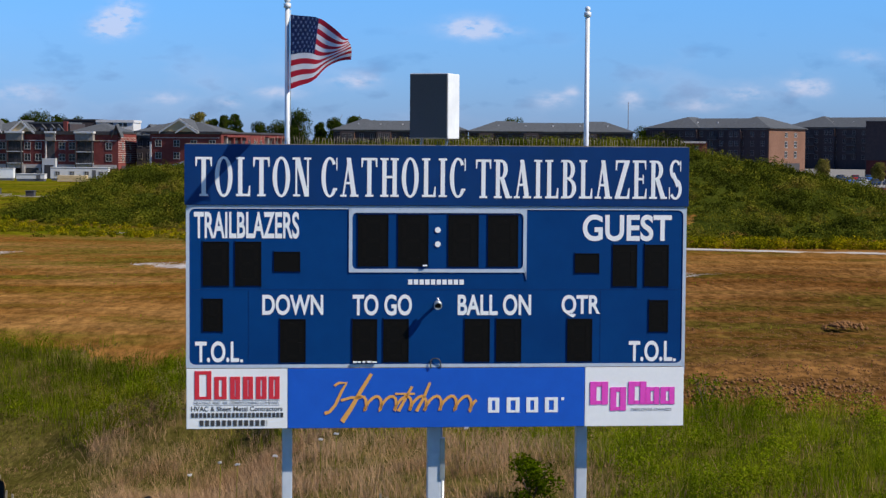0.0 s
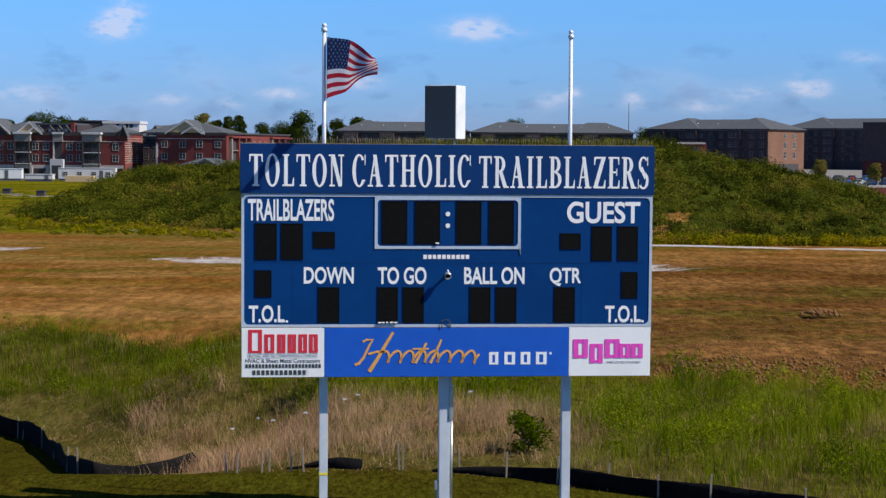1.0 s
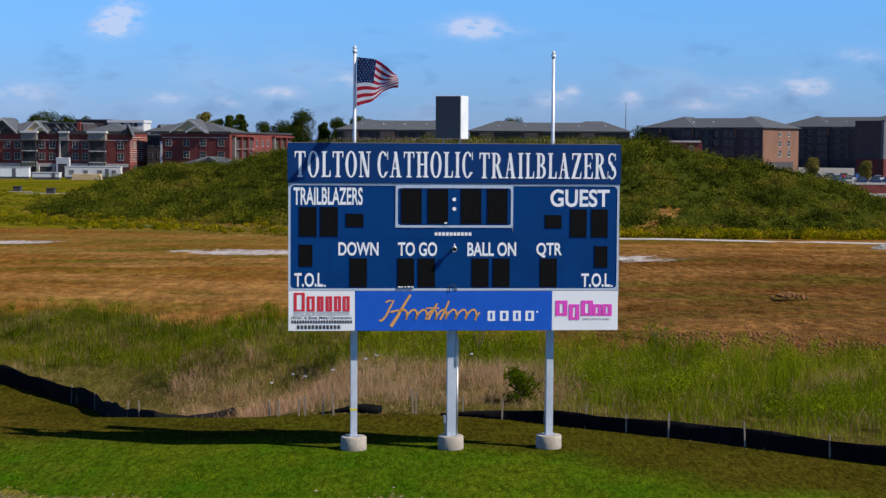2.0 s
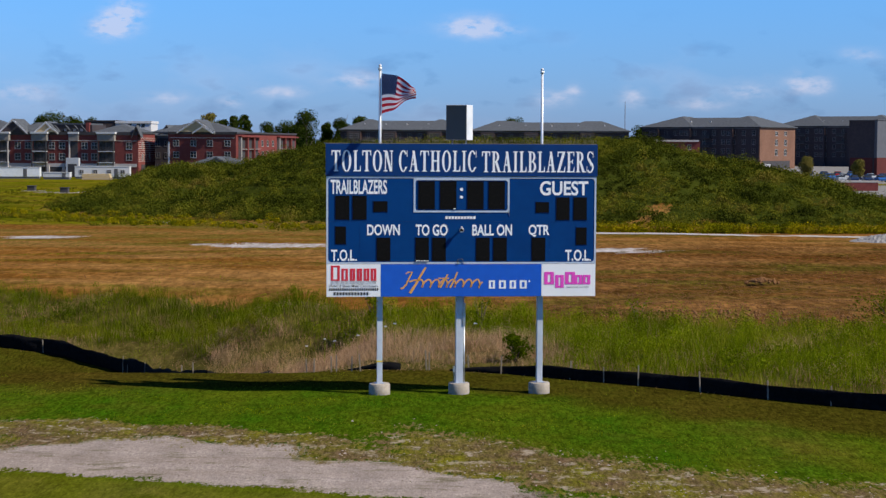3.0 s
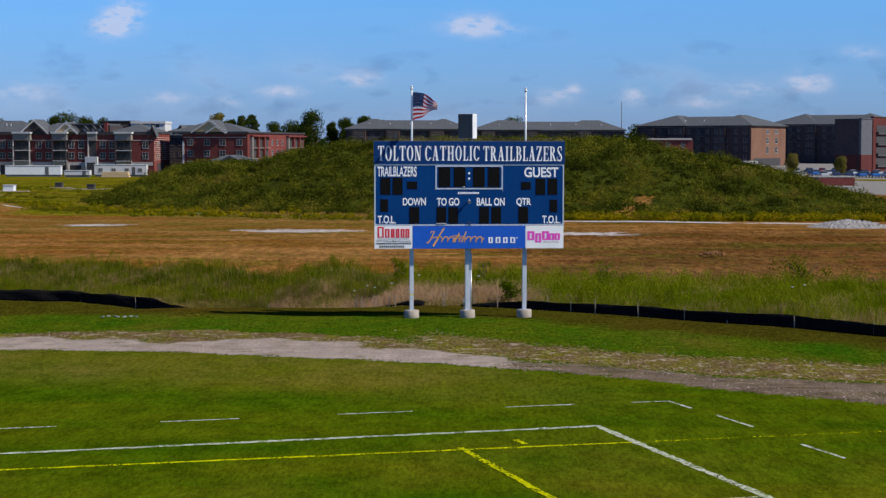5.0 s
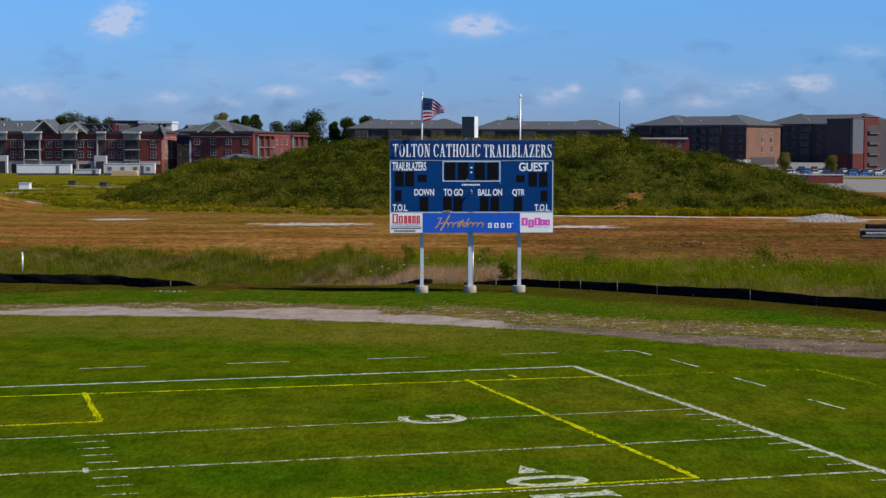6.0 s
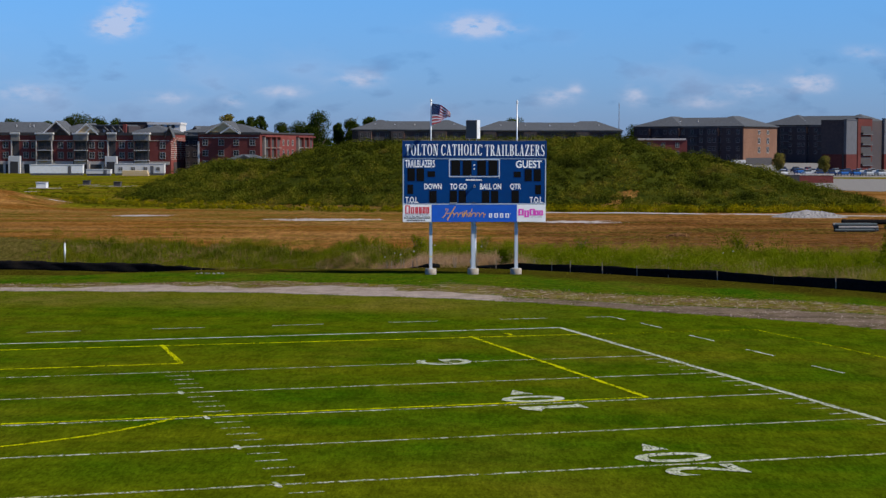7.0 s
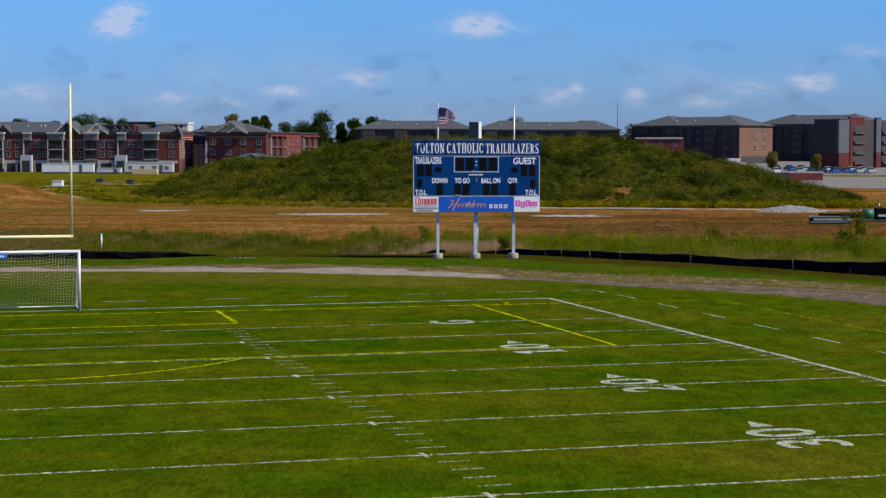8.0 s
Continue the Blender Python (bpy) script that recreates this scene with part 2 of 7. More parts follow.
    for key, layer in (("verge", verge), ("gravel", gravel), ("browned", brown), ("rough", rough), ("dirt", dirt), ("churned", churned), ("straw", straw), ("patchy", patchy), ("hill", hill),
                       ("meadow", meadow), ("pave", pave), ("silt", silt)):
        at = nt.nodes.new("ShaderNodeAttribute")
        at.attribute_name = key
        w = math_node(nt, "ADD", at.outputs["Fac"], math_node(nt, "MULTIPLY", edge, math_node(nt, "MULTIPLY", math_node(nt, "MULTIPLY", at.outputs["Fac"], math_node(nt, "SUBTRACT", 1.0, at.outputs["Fac"])), 4.0)))
        r = nt.nodes.new("ShaderNodeMapRange")
        r.interpolation_type = "SMOOTHSTEP"
        r.inputs["From Min"].default_value, r.inputs["From Max"].default_value = 0.35, 0.65
        nt.links.new(w, r.inputs["Value"])
        col = mixer(nt, r.outputs[0], col, layer)
    # dry olive-brown grass, fading in softly
    at = nt.nodes.new("ShaderNodeAttribute")
    at.attribute_name = "dried"
    dried = shade(shade(mixer(nt, cloudy, (0.053, 0.032, 0.005), (0.028, 0.023, 0.003)), nap, 0.5, 1.5), fleck, 0.6, 1.4)
    col = mixer(nt, math_node(nt, "MULTIPLY", at.outputs["Fac"], math_node(nt, "MULTIPLY_ADD", cloudy, 0.3, 0.7)), col, dried)
    # sun-bleached turf beside the gravel
    at = nt.nodes.new("ShaderNodeAttribute")
    at.attribute_name = "bleached"
    pale = shade(shade(mixer(nt, cloudy, (0.135, 0.1, 0.024), (0.085, 0.085, 0.008)), nap, 0.7, 1.3), fleck, 0.72, 1.28)
    col = mixer(nt, math_node(nt, "MULTIPLY", at.outputs["Fac"], math_node(nt, "MULTIPLY_ADD", mottle, 0.6, 0.4)), col, pale)
    nt.links.new(col, b.inputs["Base Color"])
    b.inputs["Roughness"].default_value = 0.9
    b.inputs["Specular IOR Level"].default_value = 0.0
    h = math_node(nt, "ADD", math_node(nt, "ADD", math_node(nt, "MULTIPLY", fine, 0.5), math_node(nt, "MULTIPLY", lump, 0.9)), math_node(nt, "ADD", mid, math_node(nt, "MULTIPLY", blade, 0.5)))
    bump_on(nt, b, h, 0.35, 0.03)
    return mt


TURN = radians(16.53)
FIELD = Matrix.Rotation(TURN, 4, "Z")  # the playing field lies turned against the walls of the place
M_ground = ground_material()
M_blue = surface("blue_sheet", (0.0005, 0.04, 0.168), (0.0008, 0.046, 0.187), 3, 0.55, 0, (0.0005, 0.035, 0.153), 0.9, 0.04, spec=0.1)
M_blue_top = surface("blue_top_sheet", (0.001, 0.03, 0.14), (0.0015, 0.036, 0.155), 3, 0.5, 0, (0.002, 0.03, 0.12), 1.2, 0.05, spec=0.2)
M_ad_blue = surface("blue_banner", (0.004, 0.085, 0.5), (0.005, 0.1, 0.56), 3, 0.45, 0, None, 1, 0.03)
M_white = surface("white_vinyl", (0.84, 0.85, 0.87), (0.88, 0.88, 0.9), 20, 0.5, 0, (0.8, 0.81, 0.83), 1.5, 0.03, spec=0.3)
M_trim = surface("pale_trim", (0.42, 0.5, 0.62), (0.5, 0.57, 0.68), 10, 0.45, 0, None, 1, 0.05)
M_black = surface("black_digit_face", (0.003, 0.003, 0.003), (0.006, 0.0055, 0.005), 40, 0.6, 0, None, 1, 0.1, spec=0.1)
M_segment = surface("unlit_segment", (0.005, 0.0045, 0.004), (0.008, 0.0065, 0.0055), 60, 0.5, 0, None, 1, 0.05, spec=0.1)
M_red = surface("red_vinyl", (0.6, 0.02, 0.04), (0.66, 0.03, 0.05), 12, 0.5, 0, None, 1, 0.03)
M_orange = surface("orange_vinyl", (0.72, 0.34, 0.07), (0.8, 0.4, 0.1), 12, 0.5, 0, None, 1, 0.03)
M_magenta = surface("magenta_vinyl", (0.78, 0.06, 0.5), (0.84, 0.08, 0.55), 12, 0.5, 0, None, 1, 0.03)
M_ink = surface("dark_ink", (0.03, 0.03, 0.035), (0.06, 0.06, 0.065), 12, 0.6, 0, None, 1, 0.03)
M_grey_ink = surface("grey_ink", (0.3, 0.3, 0.32), (0.36, 0.36, 0.38), 12, 0.6, 0, None, 1, 0.03)
M_post = surface("painted_steel", (0.5, 0.54, 0.62), (0.58, 0.62, 0.69), 6, 0.45, 0.0, (0.46, 0.5, 0.57), 2.0, 0.08)
M_galv = surface("galvanised_steel", (0.42, 0.44, 0.46), (0.6, 0.62, 0.64), 14, 0.4, 0.7, (0.3, 0.31, 0.33), 2, 0.1)
M_concrete = surface("cast_concrete", (0.27, 0.23, 0.19), (0.4, 0.35, 0.29), 14, 0.9, 0, (0.28, 0.24, 0.19), 3, 0.5, 0.006)
M_pole = surface("white_pole", (0.66, 0.67, 0.68), (0.75, 0.76, 0.77), 10, 0.35, 0.2, None, 1, 0.05)
M_speaker = surface("grey_grille", (0.07, 0.075, 0.085), (0.1, 0.105, 0.115), 90, 0.7, 0, None, 1, 0.3)
M_speaker_side = surface("pale_cabinet", (0.62, 0.64, 0.66), (0.7, 0.72, 0.74), 12, 0.5, 0, (0.56, 0.58, 0.6), 2, 0.08)
M_silt_cloth = surface("black_silt_cloth", (0.004, 0.004, 0.005), (0.01, 0.01, 0.011), 6, 0.9, 0, (0.014, 0.012, 0.01), 0.8, 0.5, 0.03, spec=0.05)
M_stake = surface("weathered_wood", (0.2, 0.165, 0.12), (0.32, 0.27, 0.21), 20, 0.85, 0, None, 1, 0.4, 0.004, (1, 1, 0.15), spec=0.1)
M_yellow_tape = surface("yellow_tape", (0.75, 0.6, 0.02), (0.85, 0.7, 0.03), 20, 0.5, 0, None, 1, 0.1)
M_paint_white = surface("white_field_paint", (0.18, 0.22, 0.1), (0.62, 0.62, 0.56), 9.0, 0.9, 0, (0.14, 0.2, 0.05), 4.0, 0.3, 0.02, spec=0.0)
M_paint_thin = surface("worn_field_paint", (0.12, 0.14, 0.03), (0.66, 0.65, 0.52), 9.0, 0.9, 0, (0.08, 0.12, 0.01), 4.0, 0.3, 0.02, spec=0.0)
M_paint_yellow = surface("yellow_field_paint", (0.24, 0.28, 0.002), (0.6, 0.58, 0.004), 9.0, 0.9, 0, (0.14, 0.2, 0.003), 3.0, 0.3, 0.02, spec=0.0)


def worn(mt, low, high):
    """Paint on blades of grass: it thins out in flecks and lets the turf show."""
    nt = mt.node_tree
    p = place_of(nt, (1.0, 0.4, 1))
    f = math_node(nt, "ADD", math_node(nt, "MULTIPLY", noisy(nt, p, 16.0, 4, 0.7, 0.3, 0.7), 0.6), math_node(nt, "MULTIPLY", noisy(nt, p, 2.2, 4, 0.6, 0.3, 0.7), 0.4))
    r = nt.nodes.new("ShaderNodeMapRange")
    r.inputs["From Min"].default_value, r.inputs["From Max"].default_value = low, high
    nt.links.new(f, r.inputs["Value"])
    nt.links.new(r.outputs[0], nt.nodes["Principled BSDF"].inputs["Alpha"])
    return mt


M_paint_faint = surface("faded_yellow_paint", (0.2, 0.26, 0.002), (0.5, 0.5, 0.004), 9.0, 0.9, 0, (0.12, 0.18, 0.003), 3.0, 0.3, 0.02, spec=0.0)
for mt, low, high in ((M_paint_faint, 0.42, 0.72), (M_paint_white, 0.2, 0.48), (M_paint_thin, 0.3, 0.6), (M_paint_yellow, 0.22, 0.55)):
    worn(mt, low, high)
M_goal_yellow = surface("pale_yellow_paint", (0.68, 0.6, 0.3), (0.76, 0.68, 0.38), 8, 0.4, 0, None, 1, 0.05)
M_net = surface("white_net_cord", (0.5, 0.52, 0.5), (0.62, 0.64, 0.62), 30, 0.9, 0, None, 1, 0)
M_flag_white = thin_cloth(surface("flag_white", (0.72, 0.72, 0.76), (0.78, 0.78, 0.82), 30, 0.8, 0, None, 1, 0.1))
M_flag_red = thin_cloth(surface("flag_red", (0.42, 0.012, 0.03), (0.5, 0.02, 0.04), 30, 0.8, 0, None, 1, 0.1))
M_flag_blue = thin_cloth(surface("flag_blue", (0.012, 0.022, 0.09), (0.02, 0.03, 0.11), 30, 0.8, 0, None, 1, 0.1))
M_leaf_hill = foliage("hill_weeds", [(0.012, 0.016, 0.003), (0.03, 0.037, 0.004), (0.072, 0.085, 0.008), (0.14, 0.132, 0.012), (0.16, 0.112, 0.026)], 0.2, 0.16)
M_leaf_yellow = foliage("yellow_weeds", [(0.07, 0.085, 0.003), (0.16, 0.15, 0.004), (0.26, 0.2, 0.004), (0.12, 0.125, 0.005)], 0.2, 0.3)
M_leaf_meadow = foliage("meadow_weeds", [(0.04, 0.05, 0.003), (0.08, 0.088, 0.005), (0.13, 0.11, 0.008), (0.16, 0.115, 0.02)], 0.2, 0.1)
M_grass_green = foliage("tall_green_grass", [(0.05, 0.076, 0.002), (0.11, 0.15, 0.003), (0.195, 0.23, 0.006), (0.28, 0.235, 0.03)], 0.35, 0.3)
M_grass_dark = foliage("dark_green_grass", [(0.032, 0.056, 0.001), (0.072, 0.1, 0.002), (0.115, 0.138, 0.004), (0.18, 0.15, 0.012)], 0.3, 0.25)
M_grass_straw = foliage("dry_straw_grass", [(0.24, 0.14, 0.066), (0.38, 0.225, 0.122), (0.47, 0.3, 0.175), (0.3, 0.2, 0.05)], 0.25, 0.3)
M_leaf_tree = foliage("tree_leaves", [(0.012, 0.024, 0.004), (0.025, 0.042, 0.005), (0.04, 0.058, 0.008), (0.06, 0.075, 0.012)], 0.15, 0.3)
M_leaf_pale = foliage("pale_tree_leaves", [(0.1, 0.095, 0.02), (0.15, 0.13, 0.03), (0.2, 0.16, 0.04), (0.12, 0.12, 0.02)], 0.2, 0.3)
M_bark = surface("bark", (0.06, 0.045, 0.03), (0.12, 0.09, 0.065), 8, 0.9, 0, None, 1, 0.6, 0.02)
M_brick = surface("red_brick", (0.15, 0.04, 0.036), (0.205, 0.056, 0.05), 1.5, 0.85, 0, (0.125, 0.034, 0.032), 0.12, 0.2, spec=0.1)
# brick pair: sun on ends and shade on fronts are put into these tones
M_brick_tan_sunlit = surface("sunlit_tan_brick", (0.16, 0.085, 0.058), (0.21, 0.115, 0.08), 1.5, 0.85, 0, (0.14, 0.075, 0.052), 0.1, 0.2, spec=0.1)
M_brick_dark_shaded = surface("dark_and_shaded_brick", (0.036, 0.026, 0.028), (0.058, 0.04, 0.04), 1.5, 0.85, 0, (0.03, 0.025, 0.03), 0.1, 0.2)
M_band = surface("cast_band", (0.42, 0.37, 0.34), (0.5, 0.45, 0.42), 1, 0.8, 0, None, 1, 0.1)
# darker copy of the pale band, shade under the cornices put into it
M_stone = surface("shaded_stone", (0.19, 0.17, 0.155), (0.25, 0.225, 0.205), 1, 0.8, 0, None, 1, 0.1)
# red brick again, darkened in colour for the near right block's shade
M_brick_dimmed = surface("dimmed_red_brick", (0.085, 0.024, 0.021), (0.12, 0.034, 0.03), 1.5, 0.85, 0, (0.07, 0.022, 0.02), 0.12, 0.2, spec=0.1)
M_siding = surface("tan_siding", (0.5, 0.37, 0.2), (0.58, 0.44, 0.26), 1, 0.8, 0, None, 1, 0.1, spec=0.1)
M_grey_panel = surface("grey_panel", (0.068, 0.068, 0.076), (0.095, 0.094, 0.104), 1, 0.6, 0, None, 1, 0.1)
M_white_trim = surface("white_trim", (0.5, 0.49, 0.49), (0.58, 0.57, 0.57), 2, 0.6, 0, None, 1, 0.05, spec=0.2)
M_shingle = surface("grey_shingles", (0.062, 0.068, 0.077), (0.1, 0.108, 0.12), 1.2, 0.9, 0, (0.08, 0.086, 0.097), 0.15, 0.3, spec=0.1)
# dark trim, and the shade of recesses laid on as flat sheets
M_shade_dark_trim = surface("shade_and_dark_trim", (0.03, 0.028, 0.03), (0.05, 0.045, 0.048), 2, 0.8, 0, None, 1, 0.1)
M_window = surface("window_glass", (0.02, 0.022, 0.026), (0.035, 0.038, 0.042), 0.4, 0.15, 0, None, 1, 0, spec=0.3)
M_tyre = surface("tyre_rubber", (0.015, 0.015, 0.016), (0.025, 0.025, 0.026), 20, 0.8, 0, None, 1, 0.1)
M_frame_paint = surface("muted_window_frame", (0.24, 0.23, 0.225), (0.32, 0.31, 0.3), 2, 0.7, 0, None, 1, 0.05)
M_frame_dark = surface("dark_window_frame", (0.12, 0.105, 0.105), (0.17, 0.15, 0.15), 2, 0.7, 0, None, 1, 0.05)
M_clod = surface("dirt_clods", (0.12, 0.05, 0.011), (0.2, 0.088, 0.022), 5, 0.95, 0, (0.15, 0.062, 0.015), 0.8, 0.5, 0.03)
M_path_stone = surface("path_stones", (0.2, 0.16, 0.135), (0.42, 0.36, 0.32), 5, 0.95, 0, (0.12, 0.09, 0.07), 1.5, 0.3, spec=0.1)
M_rubble = surface("grey_gravel_heap", (0.16, 0.15, 0.15), (0.29, 0.28, 0.275), 4, 0.95, 0, None, 1, 0.6, 0.08, spec=0.1)
M_kerb = surface("pale_concrete", (0.34, 0.31, 0.28), (0.48, 0.45, 0.42), 6, 0.9, 0, (0.3, 0.22, 0.14), 0.35, 0.3, spec=0.1)
M_green_paint = surface("green_paint", (0.01, 0.12, 0.06), (0.015, 0.15, 0.08), 6, 0.5, 0, None, 1, 0.05)
M_pipe = surface("dark_pipe", (0.03, 0.045, 0.05), (0.05, 0.07, 0.075), 4, 0.5, 0, None, 1, 0.1)
M_blue_pad = surface("blue_pad", (0.01, 0.12, 0.5), (0.015, 0.15, 0.55), 8, 0.5, 0, None, 1, 0.05)

# ---- mesh helpers ----


def part(name, bm, material, parent=None, label=""):
    """Links a bmesh as one mesh object, under a thing or a part if one is given."""
    me = bpy.data.meshes.new(name)
    bm.to_mesh(me)
    bm.free()
    return shared(name, me, material, parent, label)


def shared(name, me, material, parent=None, label=""):
    if material and not me.materials:
        me.materials.append(material)
    ob = new(name, me)
    if parent:
        ob.parent = parent
    if label:
        tagged(ob, label)
    return ob


def thing(name, label, category, m=None, group="", kind=""):
    ob = tagged(new(name), label, category, group, kind)
    if m is not None:
        ob.matrix_basis = m
    return ob


def box_bm(x0, x1, y0, y1, z0, z1, bevel=0.0, bm=None):
    bm = bm or bmesh.new()
    made = bmesh.ops.create_cube(bm, size=1)["verts"]
    for v in made:
        v.co = Vector(((x0 + x1) / 2 + v.co.x * (x1 - x0), (y0 + y1) / 2 + v.co.y * (y1 - y0), (z0 + z1) / 2 + v.co.z * (z1 - z0)))
    if bevel:
        es = {e for v in made for e in v.link_edges}
        bmesh.ops.bevel(bm, geom=list(es), offset=bevel, segments=2, affect="EDGES", profile=0.7)
    return bm


def tube_bm(points, radii, sides=12, bm=None, cap=True):
    """A tube through points, with a radius at each."""
    bm = bm or bmesh.new()
    pts = [Vector(p) for p in points]
    if isinstance(radii, (int, float)):
        radii = [radii] * len(pts)
    rings = []
    for i, p in enumerate(pts):
        d = (pts[min(i + 1, len(pts) - 1)] - pts[max(i - 1, 0)]).normalized()
        side = d.cross(Vector((0, 0, 1)) if abs(d.z) < 0.9 else Vector((1, 0, 0))).normalized()
        up = side.cross(d)
        rings.append([bm.verts.new(p + radii[i] * (math.cos(a) * side + math.sin(a) * up)) for a in (2 * math.pi * k / sides for k in range(sides))])
    for a, b in zip(rings, rings[1:]):
        for k in range(sides):
            bm.faces.new((a[k], a[(k + 1) % sides], b[(k + 1) % sides], b[k])).smooth = True
    if cap:
        bm.faces.new(rings[0][::-1])
        bm.faces.new(rings[-1])
    return bm


def arrays_mesh(name, verts, loops, per_face):
    """A mesh from arrays: verts (n, 3) and corner numbers, with the same number of corners for each face."""
    me = bpy.data.meshes.new(name)
    n = len(loops) // per_face
    me.vertices.add(len(verts))
    me.vertices.foreach_set("co", np.asarray(verts, dtype=np.float32).ravel())
    me.loops.add(len(loops))
    me.loops.foreach_set("vertex_index", np.asarray(loops, dtype=np.int32))
    me.polygons.add(n)
    me.polygons.foreach_set("loop_start", np.arange(0, n * per_face, per_face, dtype=np.int32))
    me.update(calc_edges=True)
    me.validate()
    return me


def sm(v, a, b):
    t = np.clip((np.asarray(v, dtype=float) - a) / (b - a), 0, 1)
    return t * t * (3 - 2 * t)


def wobble(x, y, seed=0):
    """Cheap smooth noise, about -1 to 1."""
    return (np.sin(x * 0.9 + seed) * np.cos(y * 1.1 - seed * 2) + 0.6 * np.sin(x * 2.1 - y * 1.7 + seed * 3) + 0.4 * np.cos(x * 4.3 + y * 3.9 + seed)) / 2


# ---- the lie of the land ----
RIDGE_X = [-70, -60, -54.5, -51.4, -49.3, -45.9, -42.4, -34.9, -32.3, -31, -28.7, -25.2, -19.6, 0, 14.9, 18.8, 22.8, 25.1, 29.6, 34.6, 41.1, 45.2, 50.3, 55, 60]
RIDGE_Z = [0, 0.4, 1.5, 2.9, 4.0, 5.1, 5.4, 5.4, 5.3, 5.9, 6.8, 7.5, 8.3, 8.9, 9.2, 9.2, 8.9, 8.2, 7.1, 6.5, 4.9, 3.2, 1.7, 0.5, 0]
FOOT_X = [-82, -70, -50, -38, -20, 0, 22, 60, 80]
FOOT_Y = [230, 220, 206, 196, 178, 158, 153, 151, 155]


def slope_length(x):
    """The hill's apron reaches further forward on its western side."""
    return 44 + np.interp(x, [-82, -60, -45, -25, -5, 6], [8, 15, 18, 16, 7, 0])


def hill_at(x, y):
    run = slope_length(x)
    t = (y - np.interp(x, FOOT_X, FOOT_Y) - 44 + run) / run
    far = (y - np.interp(x, FOOT_X, FOOT_Y) - 44) / 44
    up = np.where(t < 1, sm(t, 0, 1.0) ** 0.9, 1 - sm(far, 0.25, 1.6))
    return np.interp(x, RIDGE_X, RIDGE_Z) * up


def height(x, y):
    x, y = np.asarray(x, dtype=float), np.asarray(y, dtype=float)
    z = np.interp(y, [-100, 30, 45, 74, 120, 190, 310, 430, 700], [0, 0, -0.25, -0.5, -1.0, -2.0, -1.9, -1.6, -1.5])
    z = z + sm(x, 25, 70) * np.interp(y, [130, 220, 375, 600], [0, 0.9, 1.1, 1.0])
    dip = np.interp(y, [31.5, 32.7, 36, 39, 44, 50, 54, 56, 59, 62, 65, 68, 71, 73], [0, 0.04, 0.65, 1.15, 1.76, 2.4, 2.5, 2.3, 1.9, 1.75, 1.5, 0.8, 0.2, 0])
    fall = 0.07 * np.clip(y - np.interp(-x, [10, 14, 18, 24], [32.7, 32.7, 30.4, 26]), 0, 30) * (1 - sm(y, 56, 64))
    z = z - sm(-x, 5, 9.5) * (1 - sm(y, 48, 58) * (1 - sm(-x, 10, 16))) * np.maximum(dip, fall)
    h = hill_at(x, y)
    z = z + h + (0.4 * wobble(x * 0.3, y * 0.3) + 0.35 * wobble(x * 0.75, y * 0.6, 3)) * np.clip(h / 2, 0, 1)
    rough = sm(y, 45, 60) * (1 - sm(y, 200, 260)) * (1 - np.clip(h, 0, 1))
    z = z + rough * (0.06 * wobble(x * 0.5, y * 1.3, 1) + 0.035 * wobble(x * 2.1, y * 2.7, 2))
    z = z + 3.0 * np.exp(-((x + 71) / 10) ** 2 - ((y - 178) / 24) ** 2)  # bare heap beside the meadow
    return z


NEAR_X = [-40, -22, -17.4, -12.8, -8.2, -4, 0.4, 2.6, 4.1, 7.6, 10.3, 13, 16, 20, 60]
NEAR_Y = [15.5, 16.2, 16, 15.4, 14.1, 12.5, 10.0, 8.4, 6.7, 4.2, 2.0, -1.5, -7, -18, -128]
FAR_X = [-40, -23, -18.5, -13, -9, -6.3, -3.7, -0.4, 4.4, 8.4, 11.6, 16, 20, 26, 66]
FAR_Y = [19.5, 20.6, 21.6, 22.0, 21.6, 20.0, 17.2, 13.4, 10.2, 8.8, 7.4, 3.5, -2, -12, -122]
FENCE_X = [-48, -30, -25, -21.5, -19.1, -17.2, -15.8, -14.6, -13.6, -12.7, -11.9, -11.2, -10.4, -9.6, -8.9, -7.6, -3.8, -2.4, -1.3, 0.5, 2.2, 3.9, 5.5, 7.0, 9.4, 11, 14.3, 20, 30, 70]
FENCE_Y = [62, 60.2, 59.3, 57.6, 55.6, 53.8, 51.2, 47.5, 44, 40.5, 38, 36.4, 35.2, 34.3, 33.6, 33.2, 33.1, 32.8, 32.3, 30.95, 29.6, 28.3, 27.0, 25.75, 24.0, 22.3, 18.7, 12, 2, -90]


